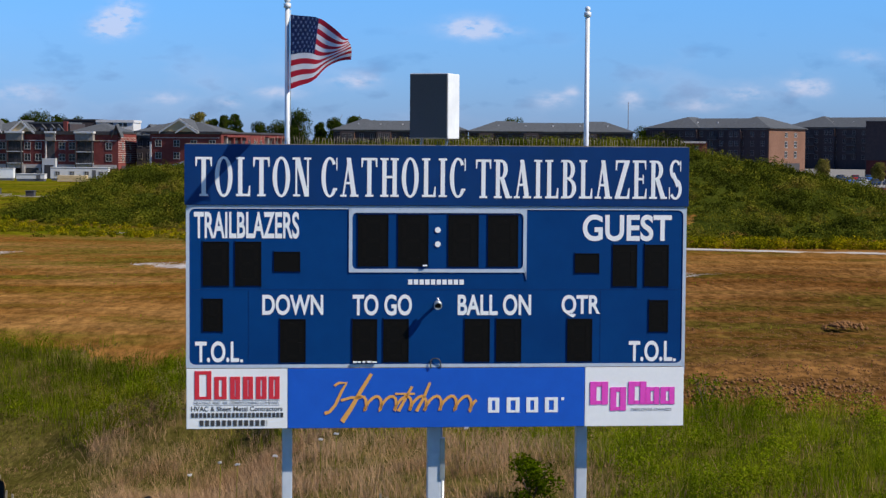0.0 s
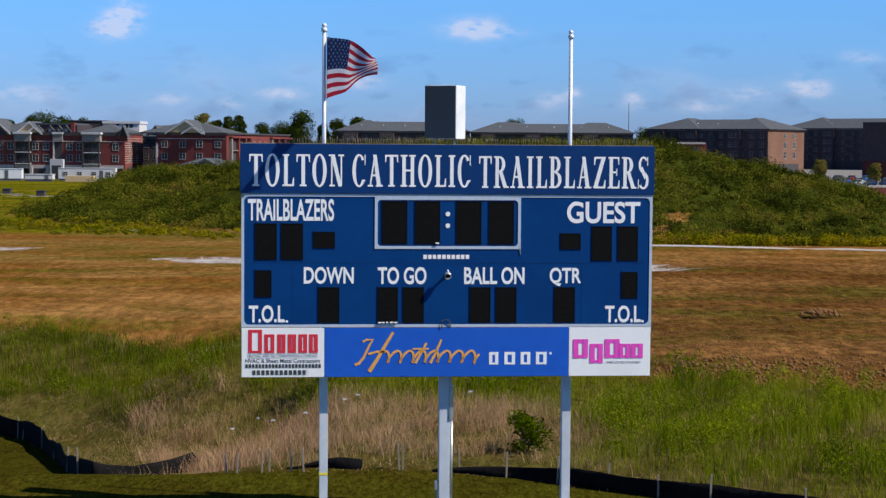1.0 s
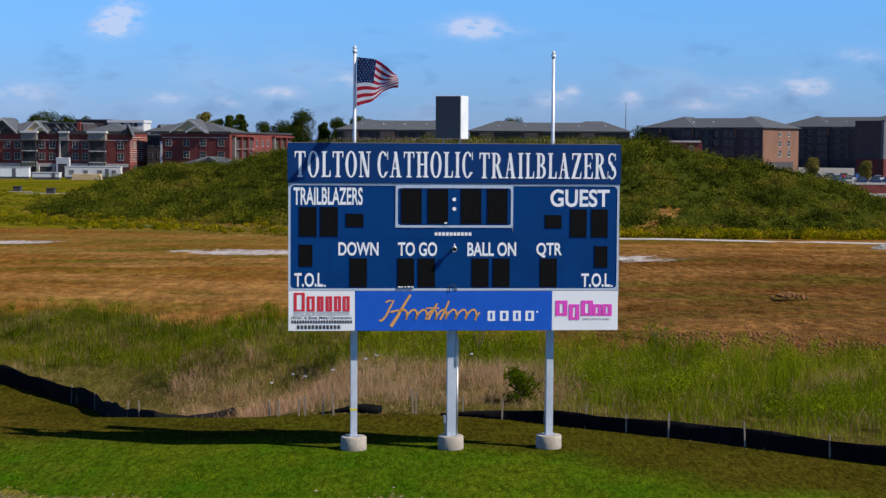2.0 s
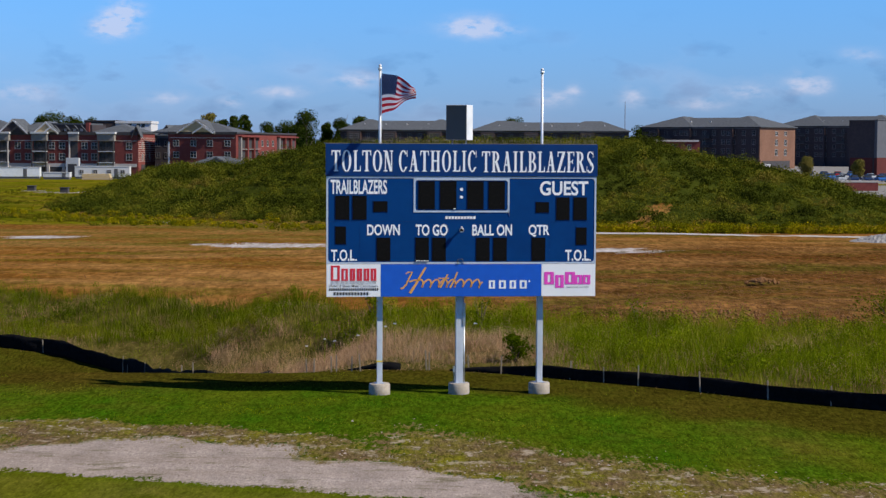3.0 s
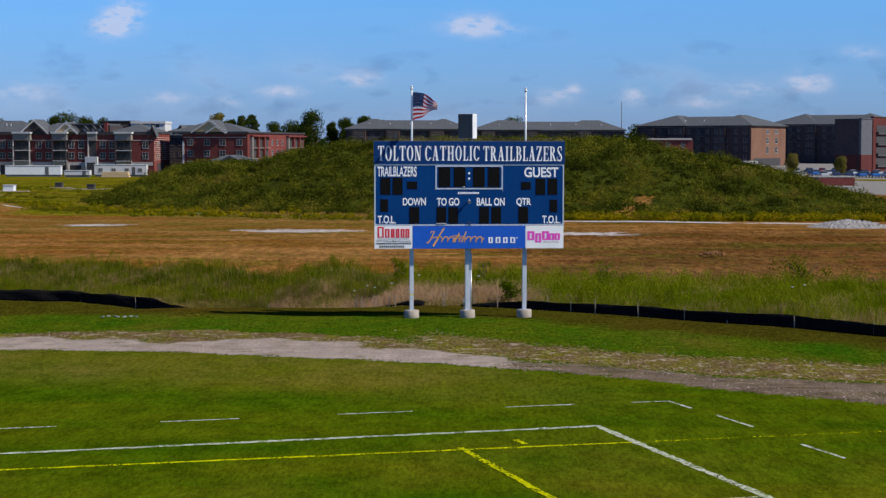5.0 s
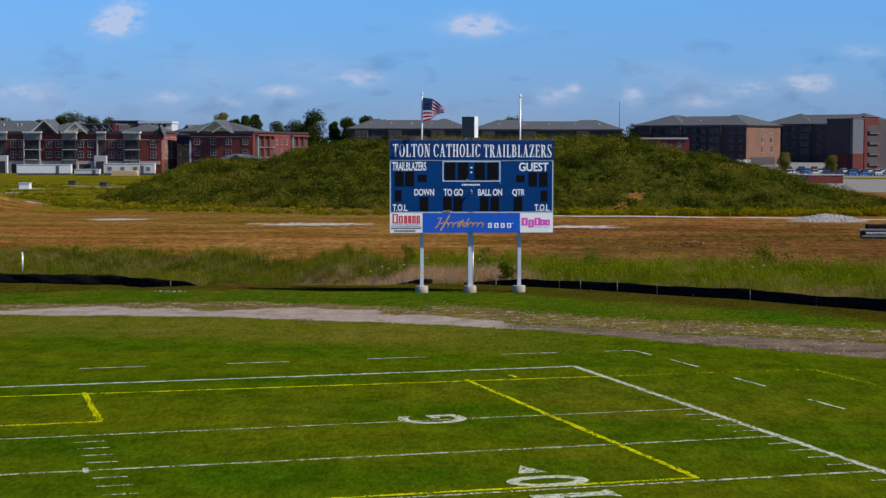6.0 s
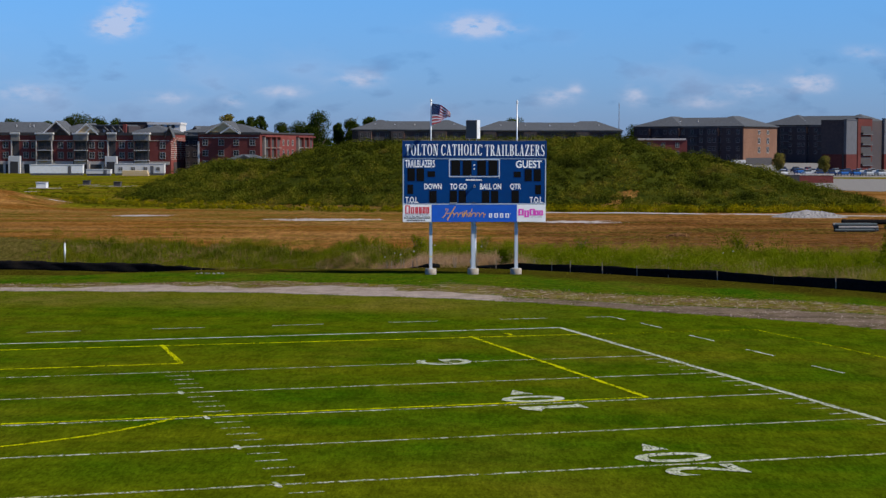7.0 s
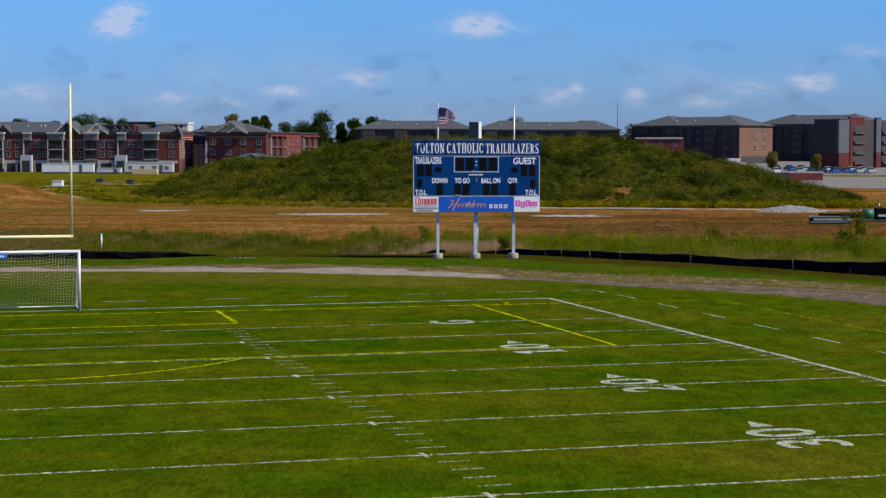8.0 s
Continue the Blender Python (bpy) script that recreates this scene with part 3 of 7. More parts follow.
def zones(x, y):
    """How much of each cover lies at a place."""
    near, far, fence = np.interp(x, NEAR_X, NEAR_Y), np.interp(x, FAR_X, FAR_Y), np.interp(x, FENCE_X, FENCE_Y)
    w1 = 0.5 * wobble(x * 0.7, y * 0.7, 4)
    back = np.interp(x, [-40, -20, -13, -8, 0, 10, 20], [73, 70, 67, 58, 52, 48, 46]) + 2 * wobble(x * 0.25, y * 0.2, 5)
    foot = np.interp(x, FOOT_X, FOOT_Y) + 44 - slope_length(x)
    hill = hill_at(x, y)
    out = {}
    out["verge"] = sm(y, near - 0.6, near + 0.6)
    span = far - near
    out["gravel"] = sm(y + 0.6 * w1, near - 0.3, near + 0.5) * (1 - sm(y + 3.4 * w1, near + 0.42 * span, near + 0.92 * span)) * (1 - sm(x + 2 * w1, -2.5, 3))
    out["browned"] = sm(y, near - 0.3, near + 0.3) * (1 - sm(y + 1.2 * w1, far - 1.3, far + 0.3)) * sm(x + 2 * w1, -4, 1)
    bare = sm(x, -7, -2) * (1 - sm(y + 2 * w1, far + 2.5, far + 6)) * sm(y, far - 1, far + 0.5)
    out["straw"] = np.maximum(0.0, sm(y, foot - 26, foot - 10) * (1 - sm(x, -20, 5)) * (hill < 0.4) * 0.6)
    lip = np.minimum(fence, 32.7)
    out["dried"] = 0.95 * sm(y + 2 * w1, lip - 5.2 - 1.5 * sm(x, -4, 2), lip - 3.2 - 1.2 * sm(x, -4, 2))
    out["bleached"] = 0.85 * sm(y, near - 9.5 + 4 * w1, near - 5.0) * (1 - sm(y, near - 0.8, near + 0.1)) * (0.75 + 0.8 * w1) * (1 - sm(x, -6, 3))
    out["dried"] = out["dried"] * (1 - sm(y, fence, fence + 1))
    out["straw"] = np.maximum(out["straw"], 0.55 * sm(y, 100, 120) * (1 - sm(y, 150, 170)) * (1 - sm(x, -8, 6)) * (0.7 + 0.9 * w1))
    shoulder = sm(y + 3.4 * w1, near + 0.4 * span, near + 0.86 * span) * (1 - sm(y + 1.6 * w1, far - 0.8, far + 1.2)) * (1 - sm(x, -3, 1))
    out["patchy"] = np.maximum(bare * (0.95 + 0.8 * w1), shoulder)
    out["churned"] = sm(x + 5 * wobble(x * 0.1, y * 0.07, 8), -4, 4) * (1 - 0.75 * sm(y + 12 * w1, 100, 140)) * sm(y + 2 * w1, back - 1.5, back + 1.5)
    out["rough"] = sm(y, fence - 0.8, fence + 0.8)
    out["dirt"] = sm(y + 2 * w1, back - 1.5, back + 1.5)
    out["hill"] = sm(hill, 0.15, 0.7)
    scar = np.zeros_like(x)
    for cx, cy, tilt, lx, ly in ((-27.5, 190, 0.3, 3.0, 2.2), (-30.5, 184, 0.3, 1.6, 3.0), (19.5, 165.5, 0.45, 2.6, 2.0), (17.2, 160.5, 0.2, 1.7, 3.0), (24, 160.5, 0.1, 2.0, 1.2)):
        dx, dy = x - cx - (y - cy) * tilt, y - cy
        scar = np.maximum(scar, np.exp(-(dx / lx) ** 2 - (dy / ly) ** 2))
    out["hill"] = out["hill"] * (1 - sm(scar + 0.5 * w1 + 0.45 * wobble(x * 2.5, y * 1.5, 3), 0.4, 0.75))
    bare_heap = np.exp(-((x + 70) / 13) ** 2 - ((y - 176) / 30) ** 2)
    edge = np.interp(x, [-85, -66, -56, -30, -15], [205, 192, 168, 172, 190])
    out["meadow"] = sm(y + 8 * w1, edge - 12, edge + 12) * (hill < 0.3) * sm(-x, -60, -45) * (1 - sm(bare_heap, 0.25, 0.5))
    out["meadow"] = np.maximum(out["meadow"], 1 - sm(np.hypot((x - 97) / 16, (y - 346) / 13), 0.8, 1.0))
    out["meadow"] = np.maximum(out["meadow"], sm(y, 420, 460) * (1 - sm(x, 50, 60) * (1 - sm(y, 640, 700))))
    out["pave"] = sm(x, 62, 70) * sm(y + 0.4 * (x - 70), 232, 245) * (1 - sm(y, 640, 700)) * (hill < 0.3) * (1 - sm(out["meadow"], 0.4, 0.6) * (y < 400))
    silt = np.zeros_like(x)
    for cx, cy, rx, ry in ((-17, 119, 6.3, 5), (-39, 134, 4.4, 4.5), (9, 113, 5.2, 4.5), (-36, 178, 3, 1.6), (-60, 186, 2.5, 2), (-74.5, 301, 7.5, 5), (-81, 262, 3, 3)):
        silt = np.maximum(silt, 1 - sm(np.hypot((x - cx) / rx, (y - cy) / ry) + 0.5 * w1 + 0.25 * wobble(x * 1.3, y * 0.9, 6), 0.35, 1.2))
    out["silt"] = silt
    return out


def build_ground():
    def span(*pieces):
        return np.unique(np.concatenate([np.arange(a, b, s) for a, b, s in pieces]))

    xs = span((-30, 30, 0.5), (-84, -30, 1.5), (30, 84, 1.5), (-300, -84, 8), (84, 301, 8))
    far = np.array([400, 600, 1000, 2000, 4000])
    xs = np.concatenate([-far[::-1], xs, far])
    ys = span((-140, -60, 5), (-60, 60, 0.5), (60, 130, 1.0), (130, 260, 1.6), (260, 700, 9))
    ys = np.concatenate([[-4000, -1000, -300], ys, [800, 1100, 1600, 2500, 4500]])
    gx, gy = np.meshgrid(xs, ys)
    gz = height(gx, gy)
    verts = np.stack([gx, gy, gz], -1).reshape(-1, 3)
    nx, ny = len(xs), len(ys)
    i = (np.arange(ny - 1)[:, None] * nx + np.arange(nx - 1)[None, :]).ravel()
    loops = np.stack([i, i + 1, i + nx + 1, i + nx], -1).ravel()
    me = arrays_mesh("ground", verts, loops, 4)
    me.polygons.foreach_set("use_smooth", np.ones(len(me.polygons), dtype=bool))
    for key, val in zones(gx.ravel(), gy.ravel()).items():
        at = me.attributes.new(key, "FLOAT", "POINT")
        at.data.foreach_set("value", np.clip(val, 0, 1).astype(np.float32))
    tagged(shared("ground", me, M_ground), "open ground of mown turf, pale gravel, weeds and bare brown soil", "ground", kind="structure")


build_ground()

# ---- the scoreboard ----
BOARD = Matrix.Translation((-6.62, 26.93, 0)) @ Matrix.Rotation(math.atan2(0.67, 7.62), 4, "Z")
PX = 0.00863


def bu(px):
    return -2.7186 + 0.0082584 * px + 2.449e-7 * px * px


def bz(py):
    return 9.345 - 0.0086308 * py


def plate(x0, x1, z0, z1, front, back, bevel=0.006):
    """A sheet in the board's frame: front is its distance before the board's face."""
    return box_bm(x0, x1, -front, back, z0, z1, bevel)


def text_part(name, body, x0, x1, z0, z1, front, material, parent, bold=0.0, label="", split=False):
    cu = bpy.data.curves.new(name, "FONT")
    cu.body, cu.size, cu.offset, cu.extrude = body, 1.0, bold, 0.01
    tmp = bpy.data.objects.new(name, cu)
    scene.collection.objects.link(tmp)
    dg = bpy.context.evaluated_depsgraph_get()
    me = bpy.data.meshes.new_from_object(tmp.evaluated_get(dg))
    bpy.data.objects.remove(tmp)
    co = np.empty(len(me.vertices) * 3, dtype=np.float32)
    me.vertices.foreach_get("co", co)
    co = co.reshape(-1, 3)
    lo, hi = co.min(0), co.max(0)
    f = (co - lo) / (hi - lo)
    res = np.stack([x0 + f[:, 0] * (x1 - x0), -front - 0.004 * f[:, 2], z0 + f[:, 1] * (z1 - z0)], -1)
    me.vertices.foreach_set("co", res.astype(np.float32).ravel())
    me.update()
    me.name = name
    if not split:
        return shared(name, me, material, parent, label)
    whole = bmesh.new()
    whole.from_mesh(me)
    bpy.data.meshes.remove(me)
    left = set(whole.faces)
    while left:
        todo, isle = [left.pop()], []
        while todo:
            f = todo.pop()
            isle.append(f)
            for v in f.verts:
                for g in v.link_faces:
                    if g in left:
                        left.discard(g)
                        todo.append(g)
        bm, known = bmesh.new(), {}
        for f in isle:
            for v in f.verts:
                if v not in known:
                    known[v] = bm.verts.new(v.co)
            bm.faces.new([known[v] for v in f.verts])
        part(name, bm, material, parent, label)
    whole.free()


# Roman capitals of thick and thin strokes, drawn in a cell one high
THICK, THIN, SERIF = 0.15, 0.062, 0.055
WIDE = {"T": 0.56, "O": 0.6, "L": 0.5, "N": 0.62, "C": 0.56, "A": 0.64, "H": 0.66, "I": 0.3, "R": 0.64, "B": 0.56, "Z": 0.54, "E": 0.54, "S": 0.48}


def quad(shapes, *pts):
    shapes.append([pts])


def bar(shapes, x0, x1, z0, z1):
    shapes.append([((x0, z0), (x1, z0), (x1, z1), (x0, z1))])


def arc(shapes, cx, cz, rx, rz, a0, a1, tx, tz, n=18):
    strip = []
    ang = [radians(a0 + (a1 - a0) * i / n) for i in range(n + 1)]
    for p, q in zip(ang, ang[1:]):
        strip.append(tuple((cx + (rx - k * tx) * math.cos(t), cz + (rz - k * tz) * math.sin(t)) for t, k in ((p, 0), (q, 0), (q, 1), (p, 1))))
    shapes.append(strip)


def stem(shapes, cx, foot=True, head=True, z0=0.0, z1=1.0, t=THICK):
    bar(shapes, cx - t / 2, cx + t / 2, z0, z1)
    for on, z in ((foot, z0), (head, z1 - SERIF)):
        if on:
            bar(shapes, cx - t / 2 - 0.07, cx + t / 2 + 0.07, z, z + SERIF)


def roman(ch):
    s, w = [], WIDE[ch]
    if ch == "T":
        stem(s, w / 2, True, False)
        bar(s, 0, w, 1 - THIN, 1)
        quad(s, (0, 1), (0, 0.76), (0.04, 0.76), (0.08, 1))
        quad(s, (w, 1), (w - 0.08, 1), (w - 0.04, 0.76), (w, 0.76))
    elif ch == "O":
        arc(s, w / 2, 0.5, w / 2, 0.52, 0, 360, THICK, THIN, 36)
    elif ch == "C":
        arc(s, w * 0.52, 0.5, w * 0.52, 0.52, 42, 318, THICK, THIN, 30)
        quad(s, (w - 0.04, 1.0), (w - 0.04, 0.68), (w, 0.68), (w, 1.0))
        bar(s, w * 0.52 + 0.52 * w * 0.72 - 0.09, w - 0.01, 0.16, 0.22)
    elif ch == "L":
        stem(s, 0.16)
        bar(s, 0.16, w, 0, THIN)
        quad(s, (w - 0.1, 0), (w, 0), (w, 0.27), (w - 0.035, 0.27))
    elif ch == "N":
        bar(s, 0.08, 0.08 + THIN, 0, 1)
        bar(s, w - 0.08 - THIN, w - 0.08, 0, 1)
        quad(s, (0.06, 1), (w - 0.08 - 0.15, 0), (w - 0.08, 0), (0.23, 1))
        bar(s, 0, 0.24, 0, SERIF), bar(s, -0.02, 0.2, 1 - SERIF, 1), bar(s, w - 0.24, w, 1 - SERIF, 1)
    elif ch == "A":
        quad(s, (0.07, 0), (0.07 + THIN, 0), (w / 2 + 0.02, 1), (w / 2 - 0.05, 1))
        quad(s, (w - 0.24, 0), (w - 0.07, 0), (w / 2 + 0.05, 1), (w / 2 - 0.1, 1))
        bar(s, 0.17, w - 0.2, 0.32, 0.32 + THIN)
        bar(s, 0, 0.22, 0, SERIF), bar(s, w - 0.3, w, 0, SERIF)
    elif ch == "H":
        stem(s, 0.15), stem(s, w - 0.15)
        bar(s, 0.15, w - 0.15, 0.48, 0.48 + THIN)
    elif ch == "I":
        stem(s, w / 2)
    elif ch in "RB":
        stem(s, 0.15)
        arc(s, 0.26, 0.745, 0.25, 0.255, -90, 90, THICK, THIN, 14)
        bar(s, 0.15, 0.27, 1 - THIN, 1), bar(s, 0.15, 0.27, 0.49, 0.49 + THIN)
        if ch == "R":
            quad(s, (w - 0.2, 0), (w - 0.02, 0), (0.38, 0.52), (0.22, 0.52))
            bar(s, w - 0.2, w + 0.03, 0, SERIF)
        else:
            arc(s, 0.27, 0.265, 0.29, 0.265, -90, 90, THICK, THIN, 14)
            bar(s, 0.15, 0.28, 0, THIN)
    elif ch == "Z":
        bar(s, 0.03, w, 1 - THIN, 1), bar(s, 0, w, 0, THIN)
        quad(s, (0, 0.03), (0.18, 0.03), (w, 0.97), (w - 0.18, 0.97))
        quad(s, (0.03, 1), (0.02, 0.74), (0.06, 0.74), (0.12, 1))
        quad(s, (w - 0.11, 0), (w, 0), (w + 0.01, 0.27), (w - 0.03, 0.27))
    elif ch == "E":
        stem(s, 0.16)
        bar(s, 0.16, w - 0.02, 1 - THIN, 1), bar(s, 0.16, w, 0, THIN), bar(s, 0.16, w - 0.12, 0.48, 0.48 + THIN)
        quad(s, (w - 0.1, 1), (w - 0.05, 0.76), (w - 0.02, 0.76), (w - 0.02, 1))
        quad(s, (w - 0.1, 0), (w, 0), (w, 0.26), (w - 0.03, 0.26))
        bar(s, w - 0.15, w - 0.11, 0.39, 0.63)
    elif ch == "S":
        arc(s, w / 2, 0.755, w / 2 - 0.02, 0.265, 35, 270, 0.11, THIN, 18)
        arc(s, w / 2, 0.255, w / 2, 0.275, 90, -145, 0.12, THIN, 18)
        quad(s, (0.08, 0.66), (0.2, 0.7), (w - 0.08, 0.36), (w - 0.2, 0.3))
        bar(s, w - 0.07, w - 0.035, 0.72, 1.0), bar(s, 0.0, 0.035, 0, 0.3)
    return s


def roman_word(word, x0, x1, z0, z1, front, parent):
    gap = 0.1
    total = sum(WIDE[c] for c in word) + gap * (len(word) - 1)
    k, at, made = (x1 - x0) / total, x0, {}
    for ch in word:
        bm = bmesh.new()
        for i, strip in enumerate(roman(ch)):
            y = -0.004 - 0.0006 * i
            for q in strip:
                vs = [bm.verts.new((x * k, y, z * (z1 - z0))) for x, z in q]
                bk = [bm.verts.new((x * k, 0, z * (z1 - z0))) for x, z in q]
                bm.faces.new(vs)
                for j in range(4):
                    bm.faces.new((vs[j], bk[j], bk[(j + 1) % 4], vs[(j + 1) % 4]))
        bmesh.ops.recalc_face_normals(bm, faces=bm.faces)
        ob = part("letter", bm, M_white, parent)
        ob.location = (at, -front, z0)
        at += (WIDE[ch] + gap) * k


def ring_frame(x0, x1, z0, z1, wide, front, back, corner=0.0):
    """A flat frame, its inner corners rounded."""
    bm = bmesh.new()
    inner, outer = [], []
    n = 5
    for cx, cz, a0 in ((x1, z1, 0), (x0, z1, 90), (x0, z0, 180), (x1, z0, 270)):
        sx, sz = (1 if cx == x1 else -1), (1 if cz == z1 else -1)
        for i in range(n):
            a = radians(a0 + 90 * i / (n - 1))
            ox, oz = cx - sx * wide, cz - sz * wide
            inner.append((ox - sx * corner + corner * math.cos(a), oz - sz * corner + corner * math.sin(a)))
            outer.append((cx, cz) if i == n // 2 else ((cx, cz - sz * (wide + corner) * (1 - i / 2)) if (i < n // 2) == (a0 in (0, 180)) else (cx - sx * (wide + corner) * (abs(i - 2) / 2), cz)))
    m = len(inner)
    lay = {}
    for key, y, pts in (("if", -front, inner), ("of", -front, outer), ("ib", back, inner), ("ob", back, outer)):
        lay[key] = [bm.verts.new((x, y, z)) for x, z in pts]
    for i in range(m):
        j = (i + 1) % m
        for a, b in (("if", "of"), ("ob", "ib"), ("of", "ob"), ("ib", "if")):
            bm.faces.new((lay[a][i], lay[a][j], lay[b][j], lay[b][i]))
    bmesh.ops.remove_doubles(bm, verts=bm.verts, dist=1e-5)
    bmesh.ops.recalc_face_normals(bm, faces=bm.faces)
    return bm


def add_segments(ob, w, h):
    """The bars of an unlit seven-segment digit."""
    t = 0.13 * w
    a, b = 0.2 * w, 0.8 * w
    bars = [(a + t * 0.6, b - t * 0.6, z - t / 2, z + t / 2) for z in (0.13 * h, 0.5 * h, 0.87 * h)]
    bars += [(x - t / 2, x + t / 2, z0, z1) for x in (a, b) for z0, z1 in ((0.16 * h, 0.46 * h), (0.54 * h, 0.84 * h))]
    for x0, x1, z0, z1 in bars:
        part("segment", box_bm(x0, x1, -0.0105, -0.0085, z0, z1), M_segment, ob)


def digit(board, px0, px1, py0, py1, name="digit_window", rows=True):
    w, h = (px1 - px0) * PX, (py1 - py0) * 0.00856
    ob = part(name, box_bm(0, w, -0.008, 0.0, 0, h, 0.003), M_black, board)
    ob.location = (bu(px0), -0.002, bz(py1))
    part("bezel", ring_frame(-0.004, w + 0.004, -0.004, h + 0.004, 0.014, 0.012, 0, 0.008), M_black, ob)
    if rows:
        add_segments(ob, w, h)
    return ob


def scoreboard():
    board = thing("scoreboard", "blue metal football scoreboard with white captions on three grey steel posts", "scoreboard", BOARD)
    left, right = bu(329), bu(1213)
    top = part("top_panel", plate(bu(326.5), bu(1215.5), bz(364), bz(259), 0.03, 0.12), M_blue_top, board, "dark blue name panel with white roman capitals")
    roman_word("TOLTON", bu(346), bu(550), bz(349), bz(281), 0.031, top)
    roman_word("CATHOLIC", bu(568), bu(822), bz(349), bz(281), 0.031, top)
    roman_word("TRAILBLAZERS", bu(840), bu(1203), bz(350.5), bz(282.5), 0.031, top)
    main = part("main_panel", plate(left, right, bz(650), bz(365), 0.0, 0.2), M_blue, board, "blue sheet steel score panel")
    part("border", ring_frame(left, right, bz(650), bz(365), 0.05, 0.01, -0.001, 0.09), M_trim, board, "pale grey painted border")
    part("clock_border", ring_frame(bu(617), bu(931), bz(482), bz(371), 0.052, 0.013, -0.001, 0.07), M_trim, board, "pale grey painted border")
    for py in (512.0,):
        part("seam", box_bm(left + 0.06, right - 0.06, -0.003, 0.0, bz(py) - 0.004, bz(py) + 0.004), M_blue_top, main)
    for px in (440, 1063):
        part("seam", box_bm(bu(px) - 0.003, bu(px) + 0.003, -0.003, 0.0, bz(641), bz(514)), M_blue_top, main)
    for a, b in ((633, 686), (704, 757), (793, 846), (863, 916)):
        digit(board, a, b, 380, 471)
    for a, b, c, d in ((359, 404, 428, 505), (416, 461, 428, 505), (1084, 1127, 432, 506), (1140, 1183, 432, 506), (359, 393, 528, 585), (1149, 1183, 531, 587)):
        digit(board, a, b, c, d)
    for a, b in ((496, 540), (624, 667), (679, 723), (823, 867), (879, 923), (1005, 1049)):
        digit(board, a, b, 564, 640)
    for a, b, c, d in ((485, 530, 446, 480), (1017, 1060, 448, 482)):
        digit(board, a, b, c, d, "arrow_window", False)
    for py in (407, 432):
        ob = part("colon_dot", tube_bm([(0, 0, 0), (0, -0.012, 0)], 0.044, 20), M_white, board)
        ob.location = (bu(774), 0.0, bz(py))
    for body, a, b, c, d, k in (("TRAILBLAZERS", 343, 529, 376, 423, 0.012), ("GUEST", 1030, 1187, 379, 426, 0.014), ("DOWN", 464, 572, 521, 557, 0.015),
                                ("TO GO", 624, 729, 521, 558, 0.015), ("BALL ON", 810, 940, 521, 558, 0.015), ("QTR", 994, 1062, 522, 562, 0.015),
                                ("T.O.L", 345, 423, 603, 640, 0.015), ("T.O.L", 1114, 1191, 604, 641, 0.015)):
        text_part("letter", body, bu(a), bu(b), bz(d), bz(c), 0.001, M_white, board, k + 0.01, "", True)
    for a, d in ((425, 640), (1192.5, 641)):
        part("letter", box_bm(bu(a), bu(a + 5), -0.005, 0, bz(d), bz(d - 5)), M_white, board)
    # maker's mark, as plain bars
    for i in range(10):
        x = 722 + i * 10.1
        part("maker_mark", box_bm(bu(x), bu(x + 7.6), -0.006, 0, bz(503.5), bz(494.5)), M_white, board)
    # banners
    def banner(a, b, mat, label):
        return part("banner", plate(bu(a), bu(b), bz(757), bz(651.5), 0.012, 0.05), mat, board, label)

    white = banner(329.5, 508.6, M_white, "white vinyl banner with red block marks and dark lines")
    y0, y1 = -0.018, -0.012
    def frames(name, spans, c, d, wide, mat, parent, corner=0.003):
        for p, q, *top in spans:
            lo, hi = bz(d), bz(top[0] if top else c)
            xa, xb = bu(p), bu(q)
            bm = box_bm(xa, xa + wide, y0, y1, lo, hi, corner)
            box_bm(xb - wide, xb, y0, y1, lo, hi, corner, bm)
            box_bm(xa + wide * 0.9, xb - wide * 0.9, y0 + 0.001, y1, hi - wide * 0.75, hi - 0.001, 0, bm)
            box_bm(xa + wide * 0.9, xb - wide * 0.9, y0 + 0.001, y1, lo + 0.001, lo + wide * 0.6, 0, bm)
            part(name, bm, mat, parent)

    frames("red_mark", ((344, 374, 655), (379, 401), (407, 425), (430, 448), (453, 472), (476, 495)), 665, 705, 0.07, M_red, white)
    tagged(text_part("small_print", "HEATING AND AIR CONDITIONING COMPANY", bu(343), bu(495), bz(713.5), bz(709), 0.012, M_grey_ink, white), kind="stuff")
    part("rule", box_bm(bu(343), bu(495), y0 + 0.003, y1, bz(707.6), bz(706.6)), M_grey_ink, white)
    part("rule", box_bm(bu(343), bu(495), y0 + 0.003, y1, bz(716), bz(715)), M_grey_ink, white)
    tagged(text_part("small_print", "HVAC & Sheet Metal Contractors", bu(338), bu(500), bz(726), bz(717.5), 0.012, M_ink, white, 0.006), kind="stuff")
    for c, d, lo, hi, step, fill in ((729, 737, 338, 502, 7.2, 5.0), (742, 752, 353, 472, 9.9, 6.8)):
        x = lo
        while x < hi:
            part("dark_bar", box_bm(bu(x), bu(min(x + fill, hi)), y0, y1, bz(d), bz(c)), M_ink, white)
            x += step
    blue = banner(509.4, 1036.2, M_ad_blue, "bright blue vinyl banner with orange strokes and white marks")
    # orange script-like strokes: slanted bars and a running wave
    def stroke(pts, r0, r1):
        bm, n = bmesh.new(), len(pts)
        v = []
        for i, (x, z) in enumerate(pts):
            xa, za = pts[max(i - 1, 0)]
            xb, zb = pts[min(i + 1, n - 1)]
            dx, dz = xb - xa, zb - za
            l = math.hypot(dx, dz) or 1
            w = (r0 + (r1 - r0) * i / (n - 1)) / 2
            for k in (1, -1):
                v.append([bm.verts.new((x - k * dz / l * w, y, z + k * dx / l * w)) for y in (y0 - 0.002, y1)])
